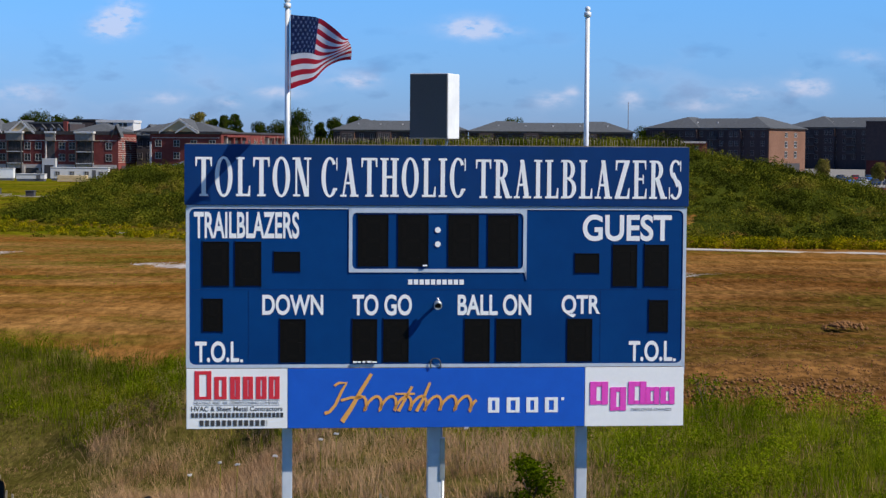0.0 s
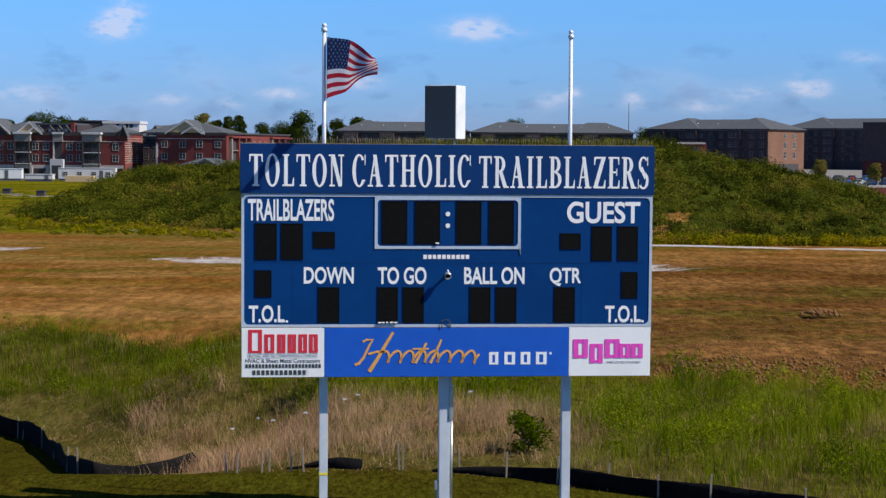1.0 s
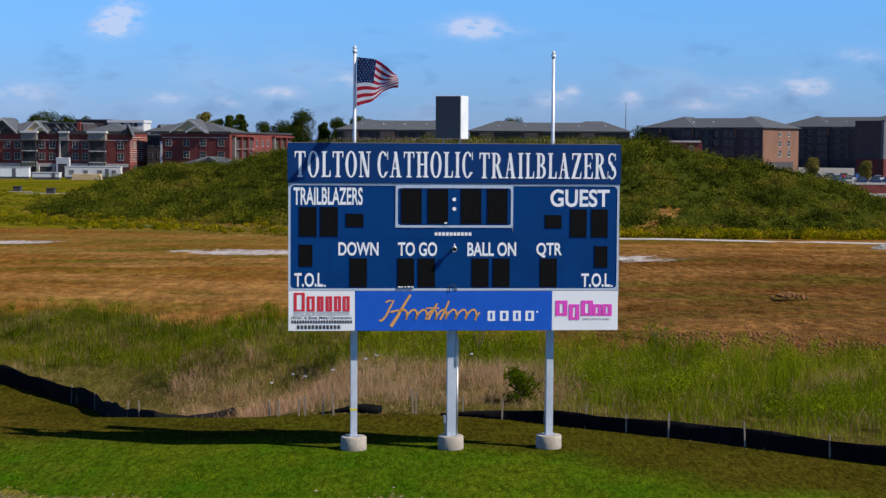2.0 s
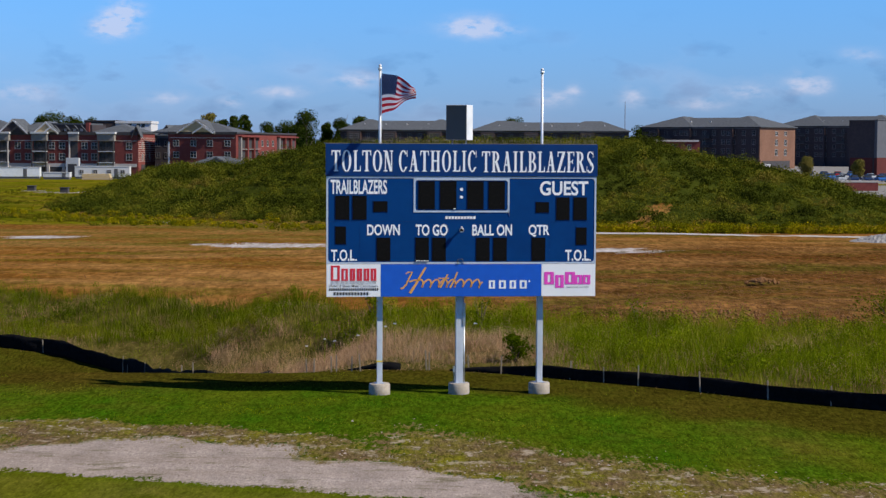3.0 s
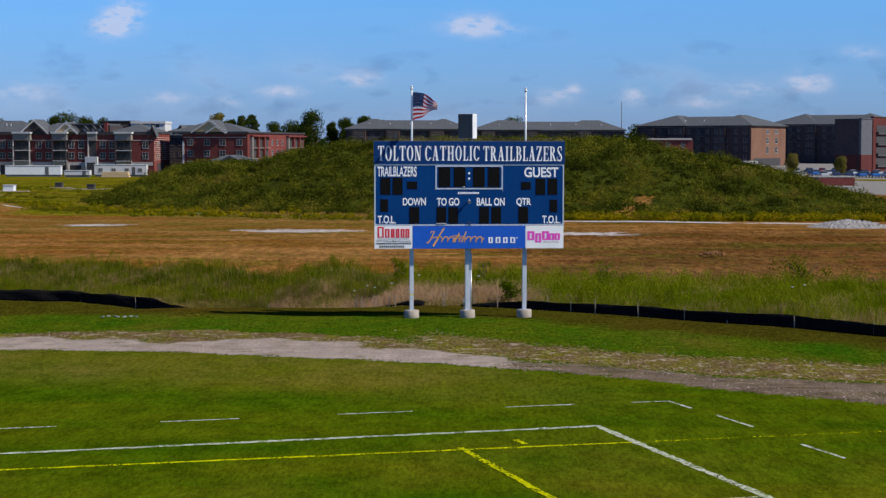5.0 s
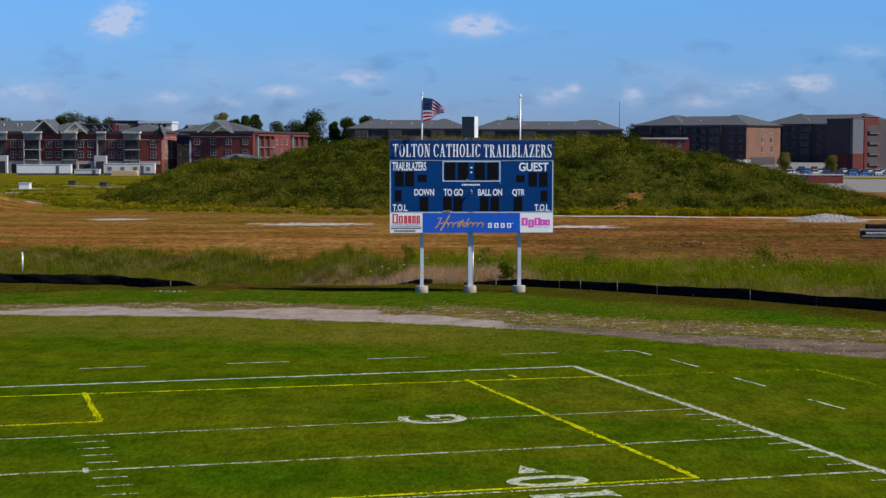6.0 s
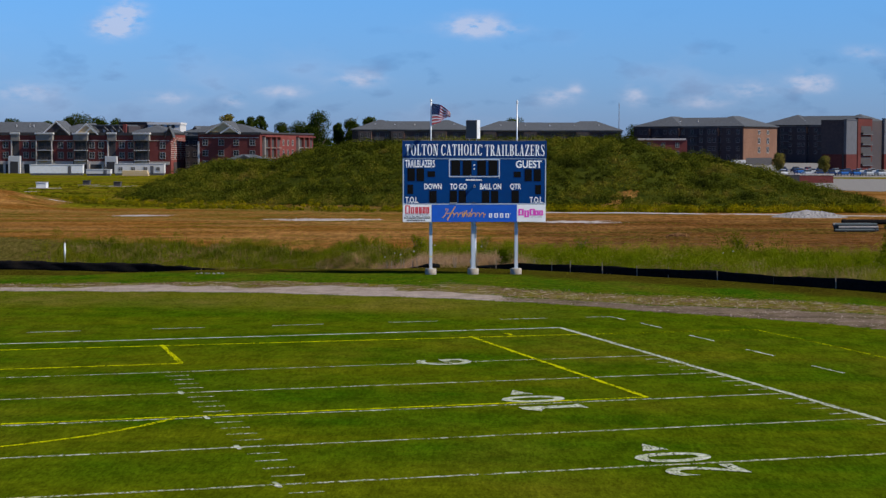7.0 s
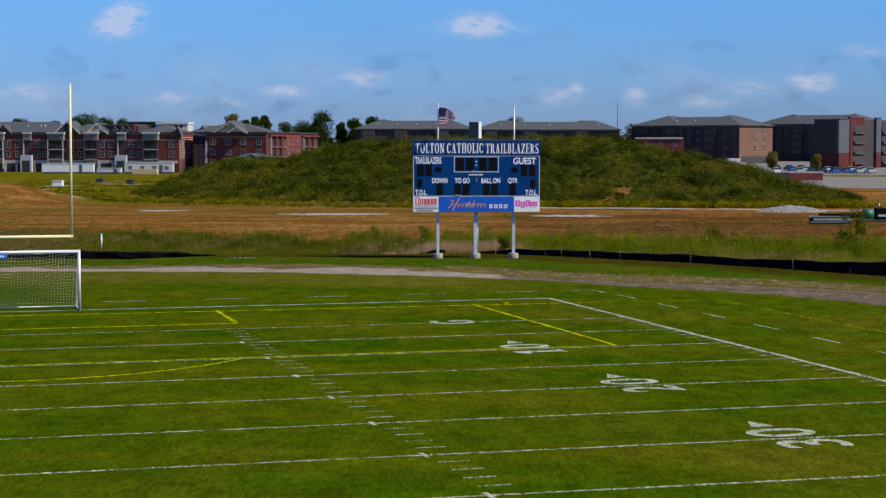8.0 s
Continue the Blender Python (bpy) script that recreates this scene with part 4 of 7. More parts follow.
        for i in range(n - 1):
            a, b, c, d = v[2 * i], v[2 * i + 1], v[2 * i + 3], v[2 * i + 2]
            bm.faces.new((a[0], b[0], c[0], d[0]))
            bm.faces.new((a[1], a[0], d[0], d[1]))
            bm.faces.new((b[0], b[1], c[1], c[0]))
        bmesh.ops.recalc_face_normals(bm, faces=bm.faces)
        return part("orange_stroke", bm, M_orange, blue)

    stroke([(bu(x), bz(y)) for x, y in ((575, 731), (584, 728), (594, 716), (606, 690), (614, 677), (600, 677), (592, 682))], 0.05, 0.035)
    stroke([(bu(x), bz(y)) for x, y in ((606, 746), (622, 722), (640, 690), (658, 661))], 0.075, 0.05)
    stroke([(bu(x), bz(y)) for x, y in ((604, 708), (622, 703), (640, 703))], 0.04, 0.04)
    wave = []
    for i in range(90):
        s = i / 89
        wave.append((bu(634 + 212 * s + 7 * math.sin(s * 50)), bz(714 - 13 * math.sin(s * 50 + 0.9) + (2 if s > 0.9 else 0))))
    stroke(wave, 0.042, 0.042)
    for x in (716, 748):
        stroke([(bu(x - 10), bz(728)), (bu(x + 2), bz(706)), (bu(x + 14), bz(677 if x > 730 else 684))], 0.05, 0.04)
    stroke([(bu(700), bz(697)), (bu(735), bz(697))], 0.03, 0.03)
    frames("white_mark", ((865, 885), (898, 921), (933, 954), (966, 989)), 704.5, 731.5, 0.062, M_white, blue)
    part("white_mark", box_bm(bu(995), bu(1000), y0, y1, bz(710), bz(705), 0.002), M_white, blue)
    pink = banner(1037, 1212, M_white, "white vinyl banner with magenta rounded marks")
    frames("magenta_mark", ((1046, 1078), (1114, 1146)), 677, 718, 0.1, M_magenta, pink, 0.008)
    frames("magenta_mark", ((1082, 1110),), 687, 729, 0.095, M_magenta, pink, 0.008)
    frames("magenta_mark", ((1144, 1169), (1171, 1196)), 687, 718, 0.085, M_magenta, pink, 0.008)
    tagged(text_part("small_print", "EMPLOYEE OWNED", bu(1119), bu(1191), bz(730), bz(725), 0.012, M_grey_ink, pink, 0.004), kind="stuff")
    # carrying frame, posts and footings
    for py in (300, 420, 600, 700):
        part("rail", box_bm(left + 0.1, right - 0.1, 0.21, 0.29, bz(py) - 0.05, bz(py) + 0.05, 0.008), M_galv, board)
    for px, w in ((508.5, 0.155), (773, 0.2), (1038.5, 0.165)):
        post = part("post", box_bm(-w / 2, w / 2, -w * 0.6, w * 0.6, 0.3, bz(268), 0.012), M_post, board, "grey painted steel post")
        post.location = (bu(px), 0.4, 0)
        seam = part("base_plate", box_bm(-w * 0.85, w * 0.85, -w * 0.85, w * 0.85, 0.3, 0.32, 0.004), M_galv, post)
        foot = bmesh.new()
        tube_bm([(0, 0, -0.3), (0, 0, 0.05), (0, 0, 0.29), (0, 0, 0.31)], [0.3, 0.303, 0.3, 0.28], 32, foot)
        f = part("footing", foot, M_concrete, board, "round cast concrete footing")
        f.location = (bu(px), 0.4, 0)
    tape = part("tape", box_bm(-0.083, 0.083, -0.098, 0.098, 0.0, 0.045, 0.004), M_yellow_tape, board, "yellow tape round the post")
    tape.location = (bu(508), 0.4, 0.92)
    # conduits beside the middle post
    part("conduit", tube_bm([(bu(786), 0.36, 0.3), (bu(786), 0.36, 1.7), (bu(785), 0.38, 3.1)], 0.028, 10), M_galv, board)
    part("conduit", tube_bm([(bu(790), 0.4, 0.0), (bu(790), 0.4, 1.95)], 0.02, 10), M_galv, board)
    part("junction_box", box_bm(bu(783), bu(792), 0.26, 0.34, 1.95, 2.6, 0.01), M_galv, board)
    part("conduit", tube_bm([(bu(757), 0.36, 0.25), (bu(757), 0.34, 0.75), (bu(762), 0.34, 0.8)], 0.025, 10), M_galv, board)
    part("outlet_box", box_bm(bu(752), bu(758), 0.27, 0.34, 0.62, 0.8, 0.01), M_galv, board)
    return board


scoreboard()


def spotlight():
    """A small lamp on an arm that stands out from the board's face."""
    ob = thing("spotlight", "small chrome spotlight on a dark arm fixed to the scoreboard face", "spotlight", BOARD @ Matrix.Translation((bu(773), 0, bz(540))))
    part("arm", tube_bm([(0.02, 0, 0.02), (0, -0.08, 0.03), (0, -0.14, 0.02)], [0.026, 0.022, 0.02], 12), M_galv, ob)
    part("flange", tube_bm([(0.02, 0.0, 0.02), (0.02, -0.012, 0.02)], 0.06, 20), M_galv, ob)
    head = part("head", tube_bm([(0, -0.12, 0.05), (0, -0.16, 0.03), (0, -0.21, 0.0), (0, -0.215, 0.0)], [0.035, 0.06, 0.062, 0.052], 20), M_galv, ob)
    part("lens", tube_bm([(0, -0.212, 0.0), (0, -0.22, -0.002)], [0.05, 0.045], 20), M_black, head)
    part("yoke", tube_bm([(0, -0.14, 0.02), (0.01, -0.17, 0.09), (0.0, -0.15, 0.12)], 0.016, 10), M_pole, ob)


spotlight()


def cable():
    pts = [(bu(771 + 9 * math.cos(a)), -0.03 - 0.01 * math.sin(2 * a), bz(641 - 7 * math.sin(a))) for a in (radians(200 - 22 * i) for i in range(10))]
    pts = [(bu(763), -0.03, bz(652))] + pts + [(bu(781), -0.02, bz(650))]
    tagged(part("loose_cable", tube_bm(pts, 0.009, 8), M_ink), "loose black cable loop on the scoreboard face", "cable").matrix_basis = BOARD


cable()


def chips(name, px, py, n, spread, label):
    bm, rng = bmesh.new(), random.Random(px)
    for i in range(n):
        x = (i - n / 2) * spread / n
        w = rng.uniform(0.03, 0.08)
        box_bm(x, x + w, -0.03, -0.006, 0, rng.uniform(0.012, 0.035), 0.003, bm)
    tagged(part(name, bm, M_white), label, "debris").matrix_basis = BOARD @ Matrix.Translation((bu(px), -0.016, bz(py)))


chips("nest_scraps", 646, 641.5, 5, 0.36, "white nest scraps caught under a dark digit")
chips("nest_scraps", 751, 471, 1, 0.06, "white nest scrap caught under a dark digit")


def bird_spikes():
    bm, rng = bmesh.new(), random.Random(3)
    box_bm(bu(328), bu(1214), 0.03, 0.09, bz(259) + 0.001, bz(259) + 0.012, 0, bm)
    x = bu(420)
    while x < bu(1213):
        lean, tall = rng.uniform(-0.02, 0.02), rng.uniform(0.085, 0.125)
        z = bz(259) + 0.01
        tube_bm([(x, 0.06, z), (x + lean, 0.06 + rng.uniform(-0.03, 0.03), z + tall)], [0.004, 0.003], 4, bm)
        x += rng.uniform(0.03, 0.065)
    tagged(part("bird_spike_strip", bm, M_stake), "row of thin bird spikes along the board's top edge", "bird spikes").matrix_basis = BOARD


bird_spikes()


def flagpole(px, tall, label):
    ob = thing("flagpole", label, "flagpole", BOARD @ Matrix.Translation((bu(px), 0.27, 0)), "poles on the board")
    base = bz(500)
    part("shaft", tube_bm([(0, 0, base), (0, 0, tall - 0.1)], [0.045, 0.034], 16), M_pole, ob)
    part("truck", tube_bm([(0, 0, tall - 0.1), (0, 0, tall - 0.09), (0, 0, tall - 0.03), (0, 0, tall - 0.02)], [0.034, 0.055, 0.055, 0.03], 16), M_pole, ob)
    bm = bmesh.new()
    bmesh.ops.create_uvsphere(bm, u_segments=16, v_segments=10, radius=0.045)
    for v in bm.verts:
        v.co.z += tall + 0.02
    part("ball", bm, M_pole, ob)
    return ob


flagpole(507.5, 9.27, "white metal flagpole with a ball top flying a striped flag")
flagpole(1039.5, 9.2, "bare white metal flagpole with a ball top")


def flag():
    hoist, fly, nu, nv = 1.13, 1.72, 78, 52
    top = 9.08

    def sheet(s, t):
        """s along the fly, t down the hoist, both 0 to 1."""
        f = s * fly
        wave = 0.16 * math.sin(4.6 * s + 2.2 * t + 0.4) * s ** 0.7 + 0.07 * math.sin(10.5 * s - 3.0 * t) * s
        out = 0.84 * f - 0.1 * s * s
        x = 0.05 + 0.54 * f * (1 - 0.08 * s) + 0.55 * wave + 0.18 * s * (0.5 - t)
        y = -out + 0.6 * wave
        z = top - hoist * t * (1 - 0.32 * s) - 0.3 * s * (1 - t) - 0.06 * s * s + 0.12 * s * math.sin(5.5 * s + 3 * t)
        return Vector((x, y, z))

    root = thing("flag", "red, white and blue striped flag blowing in the wind", "flag", BOARD @ Matrix.Translation((bu(507.5), 0.27, 0)))
    canton_u, canton_v = round(nu * 0.4), nv * 7 // 13
    kinds = {"canton": (M_flag_blue, []), "red_stripes": (M_flag_red, []), "white_stripes": (M_flag_white, [])}
    for i in range(nu):
        for j in range(nv):
            key = "canton" if i < canton_u and j < canton_v else ("red_stripes", "white_stripes")[(j * 13 // nv) % 2]
            kinds[key][1].append((i, j))
    for key, (mat, cells) in kinds.items():
        bm, known = bmesh.new(), {}

        def vert(i, j):
            if (i, j) not in known:
                known[i, j] = bm.verts.new(sheet(i / nu, j / nv))
            return known[i, j]

        for i, j in cells:
            bm.faces.new((vert(i, j), vert(i, j + 1), vert(i + 1, j + 1), vert(i + 1, j))).smooth = True
        part(key, bm, mat, root)
    bm = bmesh.new()
    for r in range(9):
        for c in range(6 - r % 2):
            s, t = (c + 0.5 + 0.5 * (r % 2)) / 6 * 0.4 * 0.96 + 0.006, (r + 0.6) / 9.2 * 7 / 13
            p = sheet(s, t)
            du, dv = (sheet(s + 0.01, t) - p).normalized(), (sheet(s, t + 0.01) - p).normalized()
            nrm = du.cross(dv).normalized()
            for side in (1, -1):
                ring = []
                for k in range(10):
                    rad = 0.034 if k % 2 == 0 else 0.014
                    a = 2 * math.pi * k / 10
                    ring.append(bm.verts.new(p + nrm * 0.005 * side + rad * (math.cos(a) * dv * -1 + math.sin(a) * du)))
                bm.faces.new(ring if side < 0 else ring[::-1])
    part("star_field", bm, M_flag_white, root)
    part("halyard", tube_bm([(0.05, 0, 9.15), (0.05, 0.0, 8.5), (0.052, 0, 7.4)], 0.006, 6), M_net, root)


flag()


def loudspeaker():
    x = bu(769)
    m = BOARD @ Matrix.Translation((x, 0.32, bz(258))) @ Matrix.Rotation(radians(-24), 4, "Z")
    ob = thing("loudspeaker", "pale grey loudspeaker cabinet with a dark front grille above the board", "loudspeaker", m)
    part("cabinet", box_bm(-0.31, 0.31, -0.24, 0.3, 0.1, 1.09, 0.015), M_speaker_side, ob)
    part("grille", box_bm(-0.3, 0.3, -0.262, -0.238, 0.112, 1.078, 0.008), M_speaker, ob)
    for s in (-0.2, 0.2):
        part("bracket", tube_bm([(s, 0.05, 0.11), (s - 0.03, 0.05, -0.05), (s - 0.03, 0.05, -0.4)], 0.022, 10), M_pole, ob)


loudspeaker()

# ---- the playing field ----
YARD = 0.9144


def field_markings():
    root = thing("field_marking", "white and yellow painted lines and numerals on the mown turf", "field marking", FIELD, kind="structure")
    rng = random.Random(11)

    def ribbon(name, pts, wide, mat, z):
        bm, prev = bmesh.new(), None
        dense = []
        for (xa, ya), (xb, yb) in zip(pts, pts[1:]):
            n = max(1, int(math.hypot(xb - xa, yb - ya) / 0.18))
            dense += [(xa + (xb - xa) * i / n, ya + (yb - ya) * i / n) for i in range(n)]
        dense.append(pts[-1])
        for i, (x, y) in enumerate(dense):
            xa, ya = dense[max(i - 1, 0)]
            xb, yb = dense[min(i + 1, len(dense) - 1)]
            l = math.hypot(xb - xa, yb - ya) or 1
            nx, ny = -(yb - ya) / l, (xb - xa) / l
            a, b = (wide / 2 * rng.uniform(0.75, 1.6) for _ in range(2))
            row = (bm.verts.new((x + nx * a, y + ny * a, z)), bm.verts.new((x - nx * b, y - ny * b, z)))
            if prev:
                bm.faces.new((prev[0], prev[1], row[1], row[0]))
            prev = row
        bmesh.ops.recalc_face_normals(bm, faces=bm.faces)
        return part(name, bm, mat, root)

    ribbon("end_line", [(-52, 0), (0.1, 0)], 0.17, M_paint_white, 0.008)
    ribbon("side_line", [(0, -0.08), (0, -60)], 0.17, M_paint_white, 0.008)
    def drift(k, x):
        """The lines were set out by hand and fan out a little up the field."""
        return -0.018 * k ** 1.9 * max(0.35, 0.6 + 0.05 * (x + 16))

    for k in range(8):
        y = -10 * YARD - 5 * YARD * k
        ribbon("yard_line", [(x, y + drift(k, x)) for x in (-52, -36, -24, -16, -8, -0.1)], 0.12 if k else 0.1, M_paint_thin, 0.008)
        for n in range(1, 5):
            for xa, xb in ((-0.75, -0.15), (-16.2, -15.48), (-32.82, -32.2)):
                yy = y - n * YARD + drift(k + n / 5, xa)
                ribbon("yard_tick", [(xa, yy), (xb, yy)], 0.085, M_paint_thin, 0.008)
        if k:
            yy = y + drift(k, -16)
            ribbon("hash_mark", [(-16.26, yy - 0.3), (-16.26, yy + 0.3)], 0.1, M_paint_white, 0.01)
    x = -14.9 - 4.57 * 8
    while x < 0.4:
        ribbon("restraining_dash", [(x, 3.62), (x + 2.0, 3.6)], 0.09, M_paint_white, 0.008)
        x += 4.57
    ribbon("restraining_dash", [(2.4, 3.52), (3.45, 3.47), (3.5, 2.1)], 0.09, M_paint_white, 0.008)
    y = 0.8
    while y > -45:
        ribbon("restraining_dash", [(3.62, y), (3.68, y - 1.95)], 0.09, M_paint_white, 0.008)
        y -= 4.6
    gl = -1.75
    ribbon("goal_line", [(-56, gl + 0.3), (-24, gl), (0, gl - 0.7)], 0.13, M_paint_yellow, 0.005)
    ribbon("goal_line", [(0, gl - 0.7), (6.8, gl - 0.9)], 0.12, M_paint_faint, 0.005)
    ribbon("touch_line", [(6.8, gl - 0.9), (6.95, -7), (7.1, -60)], 0.12, M_paint_faint, 0.005)
    ribbon("goal_area_line", [(-15.24, gl), (-15.3, gl - 5.35), (-33.5, gl - 5.35)], 0.14, M_paint_yellow, 0.006)
    ribbon("penalty_area_line", [(-4.2, gl - 0.35), (-4.1, -18.06), (-44.6, -18.06)], 0.14, M_paint_yellow, 0.011)
    ribbon("penalty_arc", [(-24.38 + 9.15 * math.cos(a), gl - 10.97 + 9.15 * math.sin(a)) for a in (radians(-143 + 2.65 * i) for i in range(41))], 0.14, M_paint_yellow, 0.012)
    ribbon("corner_tick", [(-2.6, gl - 0.3), (-2.6, gl + 0.35)], 0.13, M_paint_yellow, 0.012)

    def numeral(body, y0, y1, x0=-6.35, x1=-8.1, bold=0.012):
        """Upright towards the middle of the field, its foot to the side line."""
        ob = text_part("numeral", body, 0, 1, 0, 1, 0, M_paint_white, root, bold)
        me = ob.data
        co = np.empty(len(me.vertices) * 3, dtype=np.float32)
        me.vertices.foreach_get("co", co)
        co = co.reshape(-1, 3)
        res = np.stack([x0 + co[:, 2] * (x1 - x0), y0 + co[:, 0] * (y1 - y0), 0.012 - co[:, 1] * 0.5], -1)
        me.vertices.foreach_set("co", res.astype(np.float32).ravel())
        me.update()

    goal = -10 * YARD
    numeral("G", goal - 0.6, goal + 0.75)
    for n, body in ((10, "10"), (20, "20"), (30, "30")):
        y = goal - n * YARD + drift(n / 5, -7)
        if n == 10:
            bm = bmesh.new()
            for q in (((-6.35, -1.1), (-6.35, -0.3), (-6.6, -0.5), (-6.6, -0.9)), ((-6.6, -0.9), (-6.6, -0.5), (-8.1, -0.5), (-8.1, -0.9)), ((-7.5, -0.9), (-7.75, -0.9), (-8.1, -0.9), (-7.75, -1.3))):
                bm.faces.new([bm.verts.new((px, y + dy, 0.012)) for px, dy in q])
            bmesh.ops.recalc_face_normals(bm, faces=bm.faces)
            part("numeral", bm, M_paint_white, root)
        else:
            numeral(body[0], y - 1.3, y - 0.25)
        numeral("0", y + 0.25, y + 1.4)
        bm = bmesh.new()
        bm.faces.new([bm.verts.new(p) for p in ((-6.9, y + 1.75, 0.012), (-7.55, y + 1.75, 0.012), (-7.2, y + 2.65, 0.012))][::-1])
        part("arrow", bm, M_paint_white, root)


field_markings()


def soccer_goal():
    root = thing("soccer_goal", "white tubular soccer goal with a sagging white net", "soccer goal", FIELD @ Matrix.Translation((-24.38, -0.42, 0)))
    h, w, back = 2.47, 3.69, 2.0
    for s in (-1, 1):
        part("post", tube_bm([(s * w, 0, 0), (s * w, 0, h + 0.06)], 0.062, 14), M_pole, root)
        part("side_bar", tube_bm([(s * w, 0, 0.05), (s * w, back, 0.05)], 0.035, 10), M_pole, root)
        part("stay", tube_bm([(s * w, 0, h), (s * w, 0.55, h), (s * w, 0.9, h - 0.15)], 0.022, 10), M_pole, root)
        part("back_strap", box_bm(s * w - 0.03, s * w + 0.03, 0.05, 0.16, 0.05, h, 0.01), M_ink, root, "dark strap beside the post")
    part("crossbar", tube_bm([(-w, 0, h), (w, 0, h)], 0.062, 14), M_pole, root)
    part("ground_bar", tube_bm([(-w, back, 0.04), (w, back, 0.04)], 0.025, 10), M_galv, root)
    bm, n = bmesh.new(), 34

    def net(u, v):
        """u across, v from the crossbar over the top and down to the ground bar."""
        x = -w + 2 * w * u
        y = 0.6 * min(v / 0.2, 1) + (back - 0.6) * max(v - 0.2, 0) / 0.8
        z = h - (h - 0.06) * max(v - 0.2, 0) / 0.8
        sag = 0.16 * math.sin(math.pi * u) * math.sin(math.pi * v) + 0.05 * math.sin(9 * u + 4 * v)
        return Vector((x, y - 0.4 * sag, max(z - sag, 0.03)))

    cols, rows, t = 58, 24, 0.0034
    for i in range(cols + 1):
        pts = [net(i / cols, j / 14) for j in range(15)]
        tube_bm(pts, t, 3, bm, False)
    for j in range(1, rows):
        pts = [net(i / 28, j / rows) for i in range(29)]
        tube_bm(pts, t, 3, bm, False)
    for s in (-1, 1):
        for k in range(1, 12):
            f = k / 12
            e = net(0.5 + s * 0.5, 0.2 + 0.8 * f)
            tube_bm([(s * w, 0.05, e.z), (s * w, e.y, e.z)], t, 3, bm, False)
            y = back * f
            zt = h if y < 0.6 else h - (h - 0.06) * (y - 0.6) / (back - 0.6)
            tube_bm([(s * w, y, 0.05), (s * w, y, zt)], t, 3, bm, False)
    tagged(part("net", bm, M_net, root, "thin white net cords"), kind="stuff")


soccer_goal()


def goal_sign():
    root = thing("padded_sign", "small blue padded sign with white marks on the crossbar", "sign", FIELD @ Matrix.Translation((-23.9, -0.42, 2.25)))
    part("pad", box_bm(-0.42, 0.34, -0.1, 0.09, -0.03, 0.15, 0.03), M_blue_pad, root)
    for i in range(3):
        part("white_bar", box_bm(-0.08 + 0.11 * i, -0.01 + 0.11 * i, -0.108, -0.098, 0.03, 0.1), M_white, root)


goal_sign()


def football_goal():
    root = thing("goal_post", "pale yellow football goal with a gooseneck post and tall uprights", "goal post", FIELD @ Matrix.Translation((-24.5, 0.05, 0)))
    part("gooseneck", tube_bm([(0, 1.6, 0)] + [(0, 1.6, 1.7)] + [(0, 0.8 + 0.8 * math.cos(a), 1.7 + 1.35 * math.sin(a)) for a in (radians(12 * i) for i in range(1, 8))] + [(0, 0, 3.03)], 0.085, 16), M_goal_yellow, root)
    part("crossbar", tube_bm([(-3.62, 0, 3.07), (3.62, 0, 3.07)], 0.06, 14), M_goal_yellow, root)
    for s in (-1, 1):
        part("upright", tube_bm([(s * 3.56, 0, 3.07), (s * 3.56, 0, 9.32)], 0.052, 14), M_goal_yellow, root)
        part("cap", tube_bm([(s * 3.56, 0, 9.32), (s * 3.56, 0, 9.36)], [0.056, 0.04], 14), M_white, root)


football_goal()


# ---- silt fences and small things behind the board ----
def silt_cloth(root, pts, tall, seed):
    """A sagging cloth along plan points, standing on the ground."""
    rng, bm = random.Random(seed), bmesh.new()
    dense = []
    for (xa, ya), (xb, yb) in zip(pts, pts[1:]):
        n = max(1, int(math.hypot(xb - xa, yb - ya) / 0.22))
        dense += [(xa + (xb - xa) * i / n, ya + (yb - ya) * i / n) for i in range(n)]
    rows, prev = 4, None
    for i, (x, y) in enumerate(dense):
        s = i * 0.22
        g = float(height(x, y))
        t = tall(s, x) * (0.95 + 0.05 * math.sin(s * 0.9 + seed) + 0.04 * math.sin(s * 2.3) + rng.uniform(-0.015, 0.015))
        row = []
        for side in (0.0, 0.03):
            for j in range(rows + 1):
                f = j / rows
                bulge = 0.12 * math.sin(s * 2.3 + j) * f * (1 - f) * 2 + 0.1 * math.sin(s * 0.9 + seed) * f
                row.append(bm.verts.new((x, y + bulge + side, g - 0.06 + (t + 0.06) * f)))
        if prev:
            k = rows + 1
            loop = list(range(k)) + list(range(2 * k - 1, k - 1, -1))
            for a, b in zip(loop, loop[1:] + loop[:1]):
                bm.faces.new((prev[a], row[a], row[b], prev[b])).smooth = True
        prev = row
    bmesh.ops.recalc_face_normals(bm, faces=bm.faces)
    return part("cloth", bm, M_silt_cloth, root)


def stake_at(root, x, y, tall, lean=0.0, name="stake"):
    g = float(height(x, y))
    ob = part(name, box_bm(-0.02, 0.02, -0.02, 0.02, -0.2, tall, 0.004), M_stake, root)
    ob.matrix_basis = Matrix.Translation((x, y - 0.03, g)) @ Matrix.Rotation(lean, 4, "Y")
    return ob


